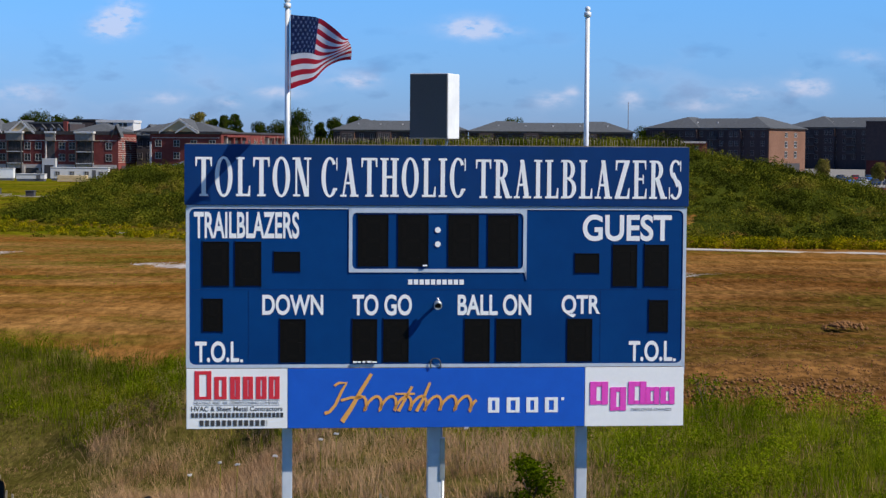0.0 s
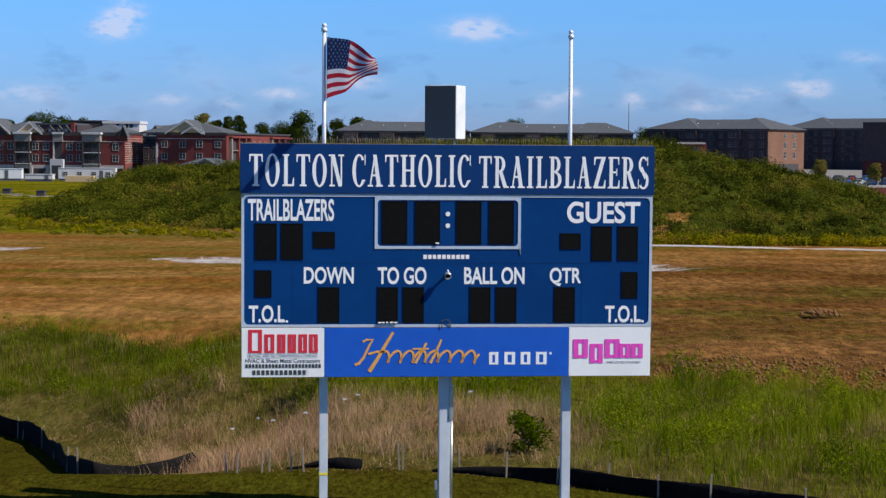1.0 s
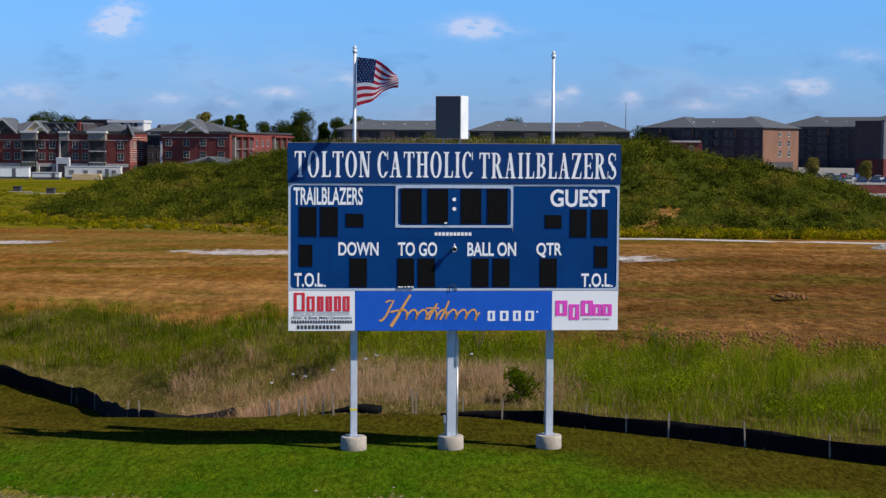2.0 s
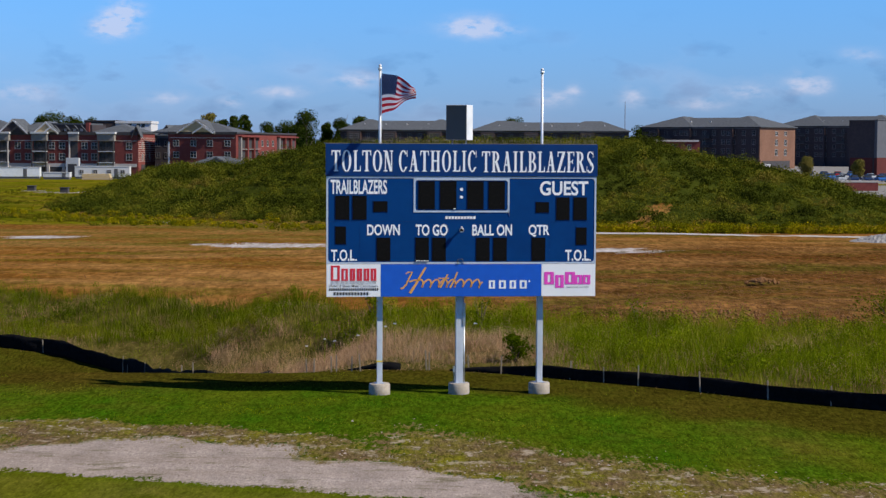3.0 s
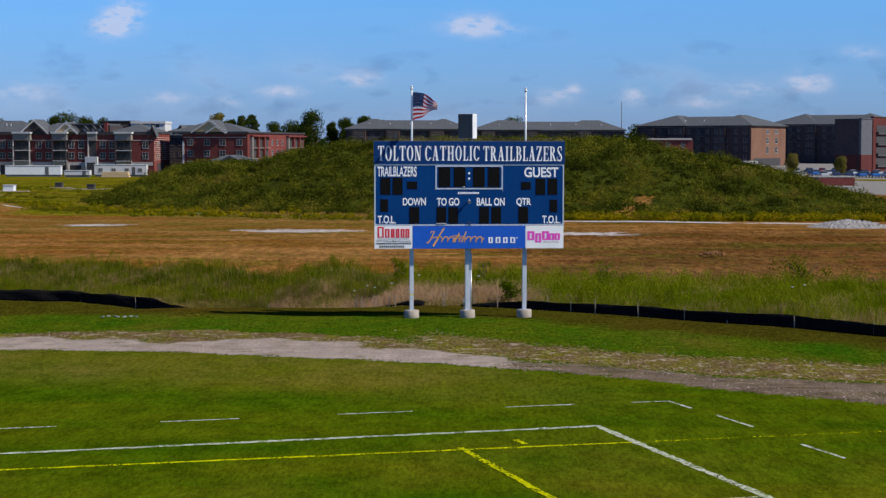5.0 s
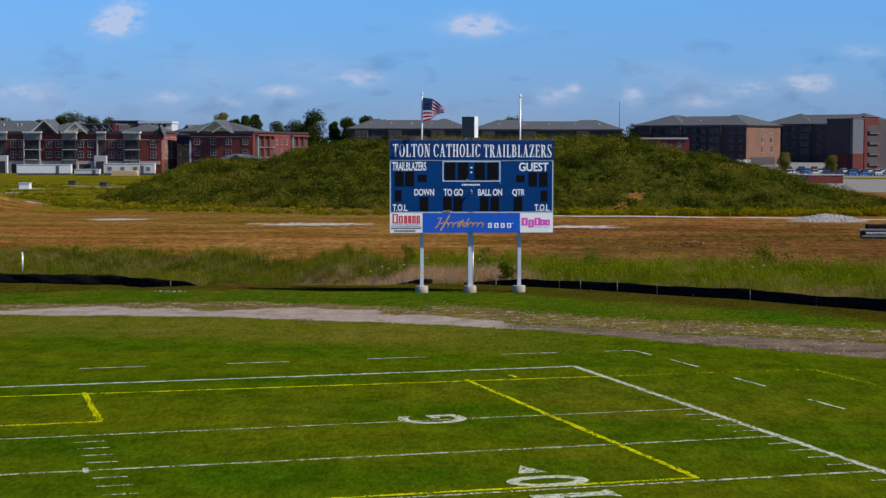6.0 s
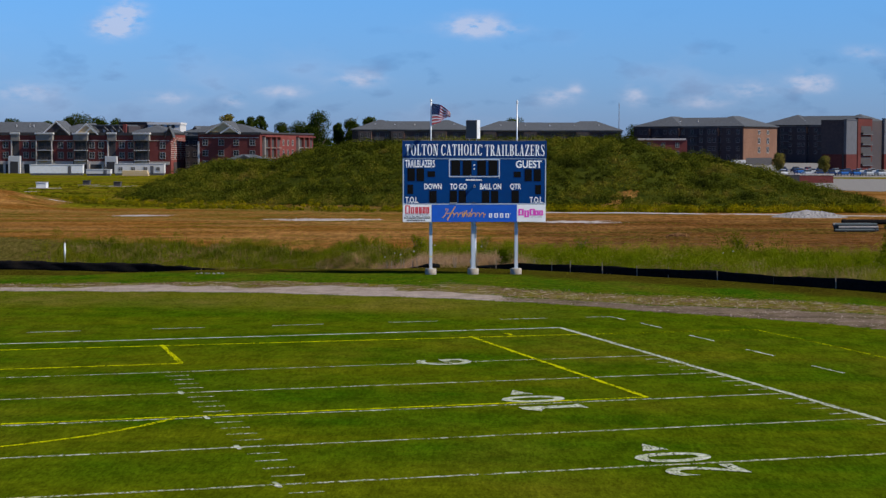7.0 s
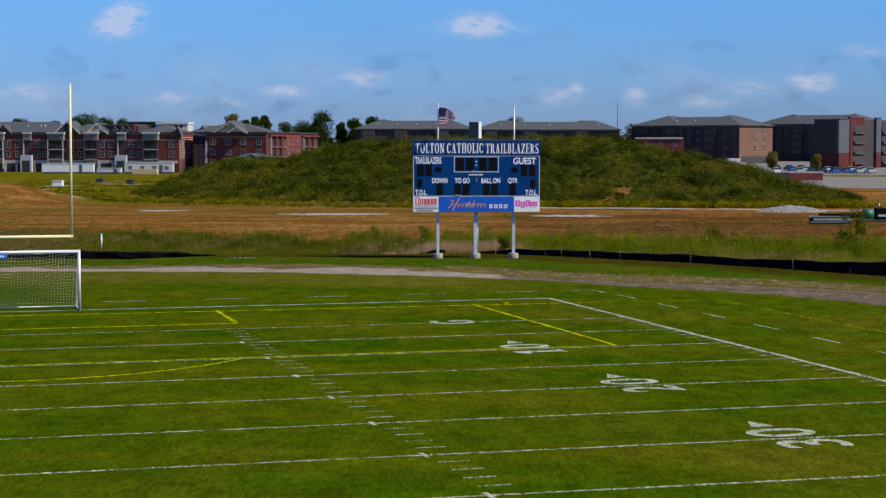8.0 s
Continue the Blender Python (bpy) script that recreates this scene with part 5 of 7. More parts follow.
def silt_fences():
    label = "low sagging black silt fence cloth on wooden stakes"
    root = thing("silt_fence", label + " beside the weeds", "silt fence", group="silt fences")
    pts = [(x, float(np.interp(x, FENCE_X, FENCE_Y))) for x in [-3.1, -2.4, -1.3, -0.4, 0.5, 1.4, 2.2, 3, 3.9, 5.5, 7, 9.4, 11, 14.3, 17, 20, 25, 30]]
    silt_cloth(root, pts, lambda s, x: 0.06 + 0.34 * min(1, s / 3.2) + 0.07 * min(1, max(0, s - 6) / 6) + 0.24 * float(sm(x, 12, 20)) * (1 + 0.25 * math.sin(x * 0.8)), 1)
    rng = random.Random(5)
    for x in (-1.5, -0.45, 0.55, 1.5, 2.45, 4.1, 5.8, 7.3, 9.6, 12, 14.5, 17, 20):
        stake_at(root, x, float(np.interp(x, FENCE_X, FENCE_Y)), rng.uniform(0.46, 0.62), rng.uniform(-0.06, 0.06))
    root = thing("silt_fence", label + " in the swale", "silt fence", group="silt fences")
    silt_cloth(root, list(zip(FENCE_X, FENCE_Y))[:12] + [(-10.7, 37.4), (-10.2, 38.9), (-9.8, 40.5), (-9.4, 42.1)],
               lambda s, x: float(np.interp(x, [-48, -25, -19, -15.8, -13.6, -12.3, -11.5, -11, -10.5, -10, -9.55, -9.42], [0.66, 0.66, 0.7, 0.66, 0.55, 0.48, 0.38, 0.3, 0.3, 0.4, 0.5, 0.1])), 2)
    for x, y in ((-25, 59.3), (-21.5, 57.6), (-17.2, 53.8), (-16.9, 53.3), (-15.8, 51.2), (-14.6, 47.5), (-12.7, 40.5), (-11.9, 38)):
        stake_at(root, x, y, rng.uniform(0.6, 0.72), rng.uniform(-0.06, 0.06))
    for x, y, l in ((-6.35, 33.4, 2.0),):
        root = thing("silt_cloth_scrap", "collapsed piece of black silt cloth lying in the grass", "silt cloth", group="silt cloth scraps")
        silt_cloth(root, [(x, y), (x + l * 0.3, y + 0.15), (x + l * 0.7, y - 0.1), (x + l, y)], lambda s, x, l=l: 0.04 + 0.2 * math.sin(min(1, s / l) * math.pi) ** 2, int(-x * 10))
    for x in (-7.62, -7.38, -6.83, -6.68, -6.2, -5.92, -3.83, -3.75, -2.5):
        one = thing("stake", "short weathered wooden stake standing in the grass", "stake", group="stakes")
        stake_at(one, x, 33.2 + rng.uniform(-0.2, 0.2), rng.uniform(0.4, 0.55) + (0.12 if x > -4 else 0), rng.uniform(-0.07, 0.07), "shaft")


silt_fences()


def marker_post():
    root = thing("marker_post", "white plastic marker post standing in tall grass", "marker post", Matrix.Translation((-32.6, 64.5, float(height(-32.6, 64.5)))))
    part("tube", tube_bm([(0, 0, -0.2), (0, 0, 1.45)], 0.06, 12), M_pole, root)
    part("cap", tube_bm([(0, 0, 1.45), (0, 0, 1.5)], [0.066, 0.05], 12), M_pole, root)


marker_post()


def litter():
    rng = random.Random(8)
    for i in range(7):
        bm = bmesh.new()
        bmesh.ops.create_icosphere(bm, subdivisions=1, radius=1)
        for v in bm.verts:
            v.co = Vector((v.co.x * rng.uniform(0.05, 0.13), v.co.y * rng.uniform(0.04, 0.1), v.co.z * rng.uniform(0.03, 0.06)))
        x = -17.6 + i * 0.23 + rng.uniform(-0.05, 0.05)
        tagged(part("pale_stone", bm, M_rubble), "flat pale stone lying on the grass verge", "stone", "stones on the verge").location = (x, 27.3 + rng.uniform(-0.3, 0.3), 0.03)


litter()


def hollow_pipe(root, name, x, y, z, l, r, mat):
    bm = bmesh.new()
    tube_bm([(x, y, z), (x + l, y + 0.15, z)], r, 16, bm, False)
    tube_bm([(x, y, z), (x + l, y + 0.15, z)], r * 0.85, 16, bm, False)
    part(name, bm, mat, root)


def culvert_pipes():
    x, y = 29.9, 88
    root = thing("pipe_bundle", "bundle of thin pale and dark green pipes stacked on bare soil", "pipes", Matrix.Translation((x, y, float(height(x, y)))))
    for layer, n in ((0, 5), (1, 4), (2, 3)):
        for i in range(n):
            hollow_pipe(root, "pipe", 0.12 * ((i * 7 + layer * 3) % 5) - 0.2, 0.28 * i + 0.14 * layer, 0.14 + 0.24 * layer, 3.5, 0.13, (M_pipe, M_rubble, M_pipe)[(i + layer) % 3])
    for dx in (0.7, 2.7):
        part("strap", box_bm(dx, dx + 0.07, -0.16, 1.28, 0.0, 0.04, 0.005), M_band, root)
    x, y = 34.6, 107
    root = thing("culvert_pipe", "long black culvert pipe lying on bare soil", "pipe", Matrix.Translation((x, y, float(height(x, y)))))
    hollow_pipe(root, "barrel", 0, 0, 0.28, 6.0, 0.27, M_silt_cloth)
    part("collar", tube_bm([(-0.02, 0, 0.28), (0.3, 0.01, 0.28)], 0.31, 18, None, False), M_silt_cloth, root)


culvert_pipes()


def rubble_heap():
    bm, rng = bmesh.new(), random.Random(4)
    bmesh.ops.create_grid(bm, x_segments=40, y_segments=30, size=1)
    for v in bm.verts:
        x, y = v.co.x * 4.6, v.co.y * 4.0
        f = max(0.0, 1 - (x / 4.4) ** 2 - (y / 3.8) ** 2)
        gx, gy = 36.5 + x, 132 + y
        v.co = Vector((gx, gy, float(height(gx, gy)) - 0.06 + (0.72 * f ** 1.2 + 0.14 * f ** 0.3 * rng.uniform(-0.6, 1)) * (1 if f > 0 else 0)))
    tagged(part("gravel_heap", bm, M_rubble), "low heap of pale grey gravel on bare soil", "gravel heap")


rubble_heap()



def kerb():
    pts = [(4 + 3 * i, 149.2 - 0.0075 * (4 + 3 * i) ** 2) for i in range(15)]
    for (xa, ya), (xb, yb) in zip(pts, pts[1:]):
        bm = bmesh.new()
        za, zb = float(height(xa, ya)), float(height(xb, yb))
        v = [bm.verts.new(p) for p in ((xa, ya, za + 0.02), (xb - 0.03, yb, zb + 0.02), (xb - 0.03, yb + 1.8, zb + 0.06), (xa, ya + 1.8, za + 0.06))]
        w = [bm.verts.new((p.co.x, p.co.y, p.co.z - 0.4)) for p in v]
        bm.faces.new(v), bm.faces.new(w[::-1])
        for i in range(4):
            j = (i + 1) % 4
            bm.faces.new((v[j], v[i], w[i], w[j]))
        bmesh.ops.recalc_face_normals(bm, faces=bm.faces)
        tagged(part("concrete_slab", bm, M_kerb), "pale concrete channel slab along the foot of the hill", "slab", "channel slabs", "structure")


kerb()


def site_equipment():
    x, y = 37.5, 95
    root = thing("site_equipment", "green and black pump set with a white hood on bare soil", "equipment", Matrix.Translation((x, y, float(height(x, y)))))
    part("skid", box_bm(-1.5, 1.6, -0.6, 0.6, 0.0, 0.2, 0.03), M_pipe, root)
    part("tank", tube_bm([(-1.2, 0, 0.75), (-0.2, 0, 0.75)], 0.5, 20), M_green_paint, root)
    part("engine", box_bm(0.0, 1.5, -0.5, 0.5, 0.22, 1.35, 0.08), M_silt_cloth, root)
    part("hood", box_bm(0.2, 1.5, -0.55, 0.55, 0.5, 0.72, 0.04), M_white_trim, root)
    part("stack", tube_bm([(0.4, 0, 1.3), (0.4, 0, 1.75)], 0.06, 10), M_galv, root)


site_equipment()

# ---- buildings beyond ----
def frame_mesh(w, h, mat):
    bm = ring_frame(-w / 2, w / 2, 0, h, 0.1, 0.09, 0.0, 0.01)
    for v in bm.verts:
        if v.co.z < 0.001:
            v.co.z -= 0.1
    box_bm(-0.06, 0.06, -0.07, -0.031, 0.05, h - 0.05, 0, bm)
    box_bm(-w / 2 + 0.05, w / 2 - 0.05, -0.065, -0.031, h * 0.48, h * 0.48 + 0.09, 0, bm)
    me = bpy.data.meshes.new("frame")
    bm.to_mesh(me)
    bm.free()
    me.materials.append(mat)
    return me


def pane_mesh(w, h):
    bm = box_bm(-w / 2 + 0.05, w / 2 - 0.05, -0.03, 0.0, 0.05, h - 0.05)
    me = bpy.data.meshes.new("pane")
    bm.to_mesh(me)
    bm.free()
    me.materials.append(M_window)
    return me


WIN = {}


def window_on(root, x, y, z, turn=0.0, w=1.35, h=1.6, mat=None):
    mat = mat or M_frame_paint
    key = (w, h, mat.name)
    if key not in WIN:
        WIN[key] = frame_mesh(w, h, mat), pane_mesh(w, h)
    f = shared("window", WIN[key][0], None, root)
    f.matrix_basis = Matrix.Translation((x, y, z)) @ Matrix.Rotation(turn, 4, "Z")
    shared("pane", WIN[key][1], None, f)


def hip_roof(x0, x1, y0, y1, z, rise, over=0.7, ridge=None):
    """A hipped roof with its ridge along the longer side, eaves boards below."""
    bm = bmesh.new()
    x0, x1, y0, y1 = x0 - over, x1 + over, y0 - over, y1 + over
    w, d = x1 - x0, y1 - y0
    ins = min(w, d) / 2
    if w >= d:
        r = [(x0 + ins, (y0 + y1) / 2), (x1 - ins, (y0 + y1) / 2)]
    else:
        r = [((x0 + x1) / 2, y0 + ins), ((x0 + x1) / 2, y1 - ins)]
    lo = [bm.verts.new((x, y, z - 0.3)) for x, y in ((x0, y0), (x1, y0), (x1, y1), (x0, y1))]
    ev = [bm.verts.new((x, y, z)) for x, y in ((x0, y0), (x1, y0), (x1, y1), (x0, y1))]
    a, b = (bm.verts.new((x, y, z + rise)) for x, y in r)
    if w >= d:
        for f in ((ev[0], ev[1], b, a), (ev[1], ev[2], b), (ev[2], ev[3], a, b), (ev[3], ev[0], a)):
            bm.faces.new(f)
    else:
        for f in ((ev[0], ev[1], a), (ev[1], ev[2], b, a), (ev[2], ev[3], b), (ev[3], ev[0], a, b)):
            bm.faces.new(f)
    for i in range(4):
        j = (i + 1) % 4
        bm.faces.new((lo[i], lo[j], ev[j], ev[i]))
    bm.faces.new(lo[::-1])
    bmesh.ops.recalc_face_normals(bm, faces=bm.faces)
    return bm


def gable(root, x, y, z, wide, rise, deep, face=None, rake=None):
    """A cross gable: a sided triangle, rake boards, shingled slopes."""
    face, rake = face or M_siding, rake or M_white_trim
    bm = bmesh.new()
    f = [bm.verts.new(p) for p in ((x - wide / 2, y, z), (x + wide / 2, y, z), (x, y, z + rise))]
    b = [bm.verts.new(p) for p in ((x - wide / 2, y + deep, z), (x + wide / 2, y + deep, z), (x, y + deep, z + rise))]
    bm.faces.new(f), bm.faces.new(b[::-1])
    for i in range(3):
        j = (i + 1) % 3
        bm.faces.new((f[j], f[i], b[i], b[j]))
    part("gable", bm, face, root, "tan sided gable" if face is M_siding else "dark gable")
    for s in (-1, 1):
        bm = bmesh.new()
        t, o = 0.35, 0.18
        p = [(x + s * (wide / 2 + 0.6), z - 0.6 * rise / wide * 2), (x, z + rise), (x, z + rise + t), (x + s * (wide / 2 + 0.6), z + t - 0.6 * rise / wide * 2)]
        fr = [bm.verts.new((a, y - o, c)) for a, c in p]
        bk = [bm.verts.new((a, y + deep, c)) for a, c in p]
        bm.faces.new(fr), bm.faces.new(bk[::-1])
        for i in range(4):
            j = (i + 1) % 4
            bm.faces.new((fr[j], fr[i], bk[i], bk[j]))
        bmesh.ops.recalc_face_normals(bm, faces=bm.faces)
        slope = part("gable_roof", bm, M_shingle, root)
        bm = bmesh.new()
        v = [bm.verts.new((a, y - o - yy, c)) for yy in (0.02, 0.14) for a, c in ((p[0][0], p[0][1] - 0.15), (x, z + rise - 0.2), (x, z + rise + 0.3), (p[3][0], p[3][1] - 0.05))]
        for q in ((0, 1, 2, 3), (7, 6, 5, 4), (0, 4, 5, 1), (1, 5, 6, 2), (2, 6, 7, 3), (3, 7, 4, 0)):
            bm.faces.new([v[i] for i in q])
        bmesh.ops.recalc_face_normals(bm, faces=bm.faces)
        part("rake_board", bm, rake, slope)


def balcony_stack(root, x, wide, z0, floors, fh, top=None):
    """Balconies one over another before a shade-dark sheet with doors, under a pale panel and a white cornice."""
    # flat sheet on the wall, coloured as the shade behind the balconies
    part("balcony_shade", box_bm(x - wide / 2, x + wide / 2, -0.06, 0.0, z0 + 0.2, z0 + floors * fh - 0.1), M_shade_dark_trim, root, "shaded balcony doors")
    for f in range(1, floors):
        z = z0 + f * fh
        b = part("balcony", box_bm(x - wide / 2, x + wide / 2, -1.5, -0.06, z - 0.2, z, 0.02), M_white_trim, root, "pale balcony slab with a dark rail")
        bm = box_bm(x - wide / 2, x + wide / 2, -1.5, -1.44, z + 1.0, z + 1.06)
        k = int(wide / 0.2)
        for i in range(k + 1):
            xx = x - wide / 2 + wide * i / k
            box_bm(xx - 0.025, xx + 0.025, -1.49, -1.45, z, z + 1.0, 0, bm)
        part("railing", bm, M_shade_dark_trim, b)
        for s in (-0.27, 0.27):
            part("balcony_door", box_bm(x + s * wide - 0.7, x + s * wide + 0.7, -0.09, -0.062, z + 0.05, z + 2.1, 0.01), M_window, b)
    for s in (-1, 1):
        part("column", box_bm(x + s * wide / 2 - 0.14, x + s * wide / 2 + 0.14, -1.5, -1.22, z0, z0 + floors * fh - 0.2, 0.02), M_shade_dark_trim if x > -30 else M_band, root)
    if top:
        part("cornice_panel", box_bm(x - wide / 2 - 0.1, x + wide / 2 + 0.3, -1.55, 0.3, z0 + floors * fh - 0.2, top - 0.5, 0.03), M_stone, root, "pale panel over the balconies")
        part("cornice", box_bm(x - wide / 2 - 0.3, x + wide / 2 + 0.6, -1.9, 0.4, top - 0.498, top, 0.05), M_white_trim, root, "white cornice over the balconies")


def building(label, corner, phi, L, W, floors, fh, z0, wall, end_wall, roof_rise, name="apartment_building", parapet=0.5):
    """A block: its front runs from its near corner along -x, its end along +y."""
    m = Matrix.Translation((*corner, z0)) @ Matrix.Rotation(-radians(phi), 4, "Z")
    root = thing(name, label, "building", m, "buildings beyond the field")
    H = floors * fh + parapet
    part("front_wall", box_bm(-L, 0, 0, 0.4, -3, H), wall, root)
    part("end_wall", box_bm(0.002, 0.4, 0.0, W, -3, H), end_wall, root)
    part("end_wall", box_bm(-L - 0.4, -L - 0.002, 0.0, W, -3, H), wall, root)
    part("back_wall", box_bm(-L, 0, W - 0.4, W, -3, H), wall, root)
    if roof_rise:
        part("roof", hip_roof(-L - 0.4, 0.4, 0, W, H + 0.3, roof_rise), M_shingle, root, "grey shingled hip roof")
    else:
        part("roof", box_bm(-L - 0.4, 0.4, -0.2, W + 0.2, H + 0.002, H + 0.35, 0.04), M_shade_dark_trim, root)
    return root, H


def left_block():
    fh = 2.88
    root, H = building("long red brick apartment block with balconies and grey gabled roof", (-82.85, 437), 8, 92, 14.5, 3, fh, -0.6, M_brick, M_brick, 0, parapet=1.76)
    part("main_roof", hip_roof(-92, -33.0, 0.6, 14, H + 0.35, 3.1, 0.5), M_shingle, root, "grey shingled hip roof")
    part("middle_roof", hip_roof(-35.5, -21.5, 0.9, 13.5, H + 0.36, 2.5, 0.4), M_shingle, root, "grey shingled hip roof")
    part("end_roof", hip_roof(-11.5, 0.2, 0.5, 14, H + 0.36, 2.2, 0.4), M_shingle, root, "grey shingled hip roof")
    part("attic_storey", box_bm(-24.2, -12.6, 2.0, 13, H + 0.352, H + 2.2, 0.1), M_brick_dark_shaded, root, "dark attic storey")
    part("attic_roof", box_bm(-24.0, -13.4, 1.8, 13.2, H + 2.202, H + 2.6, 0.05), M_shingle, root)
    for x in (-22.6, -19.6, -17.2, -15.3):
        gable(root, x, 1.4, H + 0.9, 1.5, 0.8, 2, M_brick_dark_shaded, M_shade_dark_trim)
        part("attic_light", box_bm(x - 0.4, x + 0.4, 1.33, 1.398, H + 0.5, H + 1.2, 0.02), M_band, root)
    part("base_band", box_bm(-92, 0, -0.12, -0.004, 1.62, 2.5), M_band, root, "pale stone band over the ground floor")
    # no opening here: a dark sheet paints the ground floor's shade
    part("garage_shade", box_bm(-92, -6, -0.06, -0.004, -3, 1.618), M_shade_dark_trim, root, "dark sheet for the shade of the open ground floor")
    for x in (-91.5, -84, -77, -69, -61, -56.4, -52.6, -49, -43.5, -39.6, -34.3, -28.2, -23.8, -19.6, -14.8, -10.2, -5.8):
        part("pier", box_bm(x - 0.32, x + 0.32, -0.5, -0.062, -3, 1.9, 0.03), M_band, root)
    part("eave_band", box_bm(-92.2, 0.2, -0.28, -0.004, H - 0.5, H + 0.34), M_shade_dark_trim, root, "dark eave band")
    part("end_band", box_bm(0.402, 0.6, -0.28, 14.5, H - 0.15, H + 0.34), M_shade_dark_trim, root)
    part("string_course", box_bm(-92, 0, -0.08, -0.004, 8.35, 8.52), M_band, root)
    for z in [3.1 + 0.55 * i for i in range(12)]:
        part("string_course", box_bm(0.402, 0.45, 0, 14.5, z, z + 0.1), M_band, root)
    stacks = [(-7.95, 4.2), (-25.95, 3.8), (-36.7, 4.6), (-54.6, 3.6), (-66, 4.4), (-80, 4.4)]
    for x, w in stacks:
        balcony_stack(root, x, w, 0, 3, fh, H + 0.3)
    for x in (-16.9, -45.7, -73):
        part("portal", box_bm(x - 1.75, x + 1.75, -1.4, -0.004, -1.6, 4.0, 0.05), M_white_trim, root, "white entrance portal")
        part("portal_door", box_bm(x - 1.2, x + 1.2, -1.42, -1.402, -1.6, 2.4), M_shade_dark_trim, root)
        part("stair_glazing", box_bm(x - 0.9, x + 1.05, -0.12, -0.004, 4.0, 8.2), M_shade_dark_trim, root)
        part("pilaster", box_bm(x - 1.35, x - 1.0, -0.35, -0.004, 4.0, 8.3, 0.03), M_band, root)
        part("cap_panel", box_bm(x - 1.3, x + 1.3, -0.5, 0.3, 8.3, H - 0.2, 0.03), M_stone, root)
        part("cap", box_bm(x - 1.45, x + 1.45, -0.7, 0.3, H - 0.198, H + 0.34, 0.05), M_white_trim, root)
    for x in (-89, -86, -83, -76, -70, -62, -59, -51.9, -48.7, -42.6, -40.2, -32.2, -29.4, -22.9, -20.1, -14.0, -11.4, -2.0):
        for f in (1, 2):
            window_on(root, x, -0.004, f * fh + 0.52, 0, 1.65, 1.75)
    for y in (3.6, 9.6):
        for f in (1, 2):
            window_on(root, 0.404, y, f * fh + 0.6, radians(90), 1.0, 1.6)
    part("end_door", box_bm(0.402, 0.48, 2.5, 9.0, -1.5, 2.3, 0.03), M_brick_dark_shaded, root, "dark red garage door")
    gable(root, -24.4, -0.3, H + 0.3, 5.6, 2.4, 8)
    gable(root, -22.9, -0.8, H + 0.25, 3.0, 1.25, 4)
    # these gable faces take a dark tone for the shade on them
    gable(root, -33.4, -0.2, H + 0.3, 7.0, 3.1, 8, M_brick_dark_shaded)
    for x, w, r in ((-52.9, 3.8, 1.8), (-32.0, 3.2, 1.4), (-63, 6, 2.4), (-82, 6, 2.4)):
        gable(root, x, -0.6, H + 0.3, w, r, 7, M_brick_dark_shaded, M_shade_dark_trim)
    gable(root, 0.0, -0.2, H + 0.3, 1.3, 1.5, 2, M_brick_dark_shaded, M_shade_dark_trim)
    part("chimney", box_bm(-14.2, -13.2, 1.5, 2.6, H + 0.352, H + 2.75, 0.05), M_brick, root)
    for x in (-60, -56, -47, -43, -41.8):
        part("roof_vent", box_bm(x, x + 0.25, 3.8, 4.05, H + 1.5, H + 2.6, 0.02), M_white_trim, root)
    rear, H = building("pale flat-roofed building behind the red brick block", (-86.6, 480), 2, 9.3, 10, 4, 3.5, -2.2, M_white_trim, M_white_trim, 0, parapet=1.2)
    for x in (-7.2, -5.6, -3.2, -1.8):
        part("window", box_bm(x - 0.5, x + 0.5, -0.06, -0.004, H - 1.2, H - 0.2, 0.02), M_window, rear)
    part("parapet", box_bm(-9.8, 0.6, -0.3, 10.3, H - 0.15, H + 0.55, 0.03), M_white_trim, rear, "pale parapet")
    building("dark flat-roofed wing behind the red brick block", (-96.2, 482), 2, 9, 10, 4, 3.5, -1.0, M_brick_dark_shaded, M_brick_dark_shaded, 0, parapet=0.4)


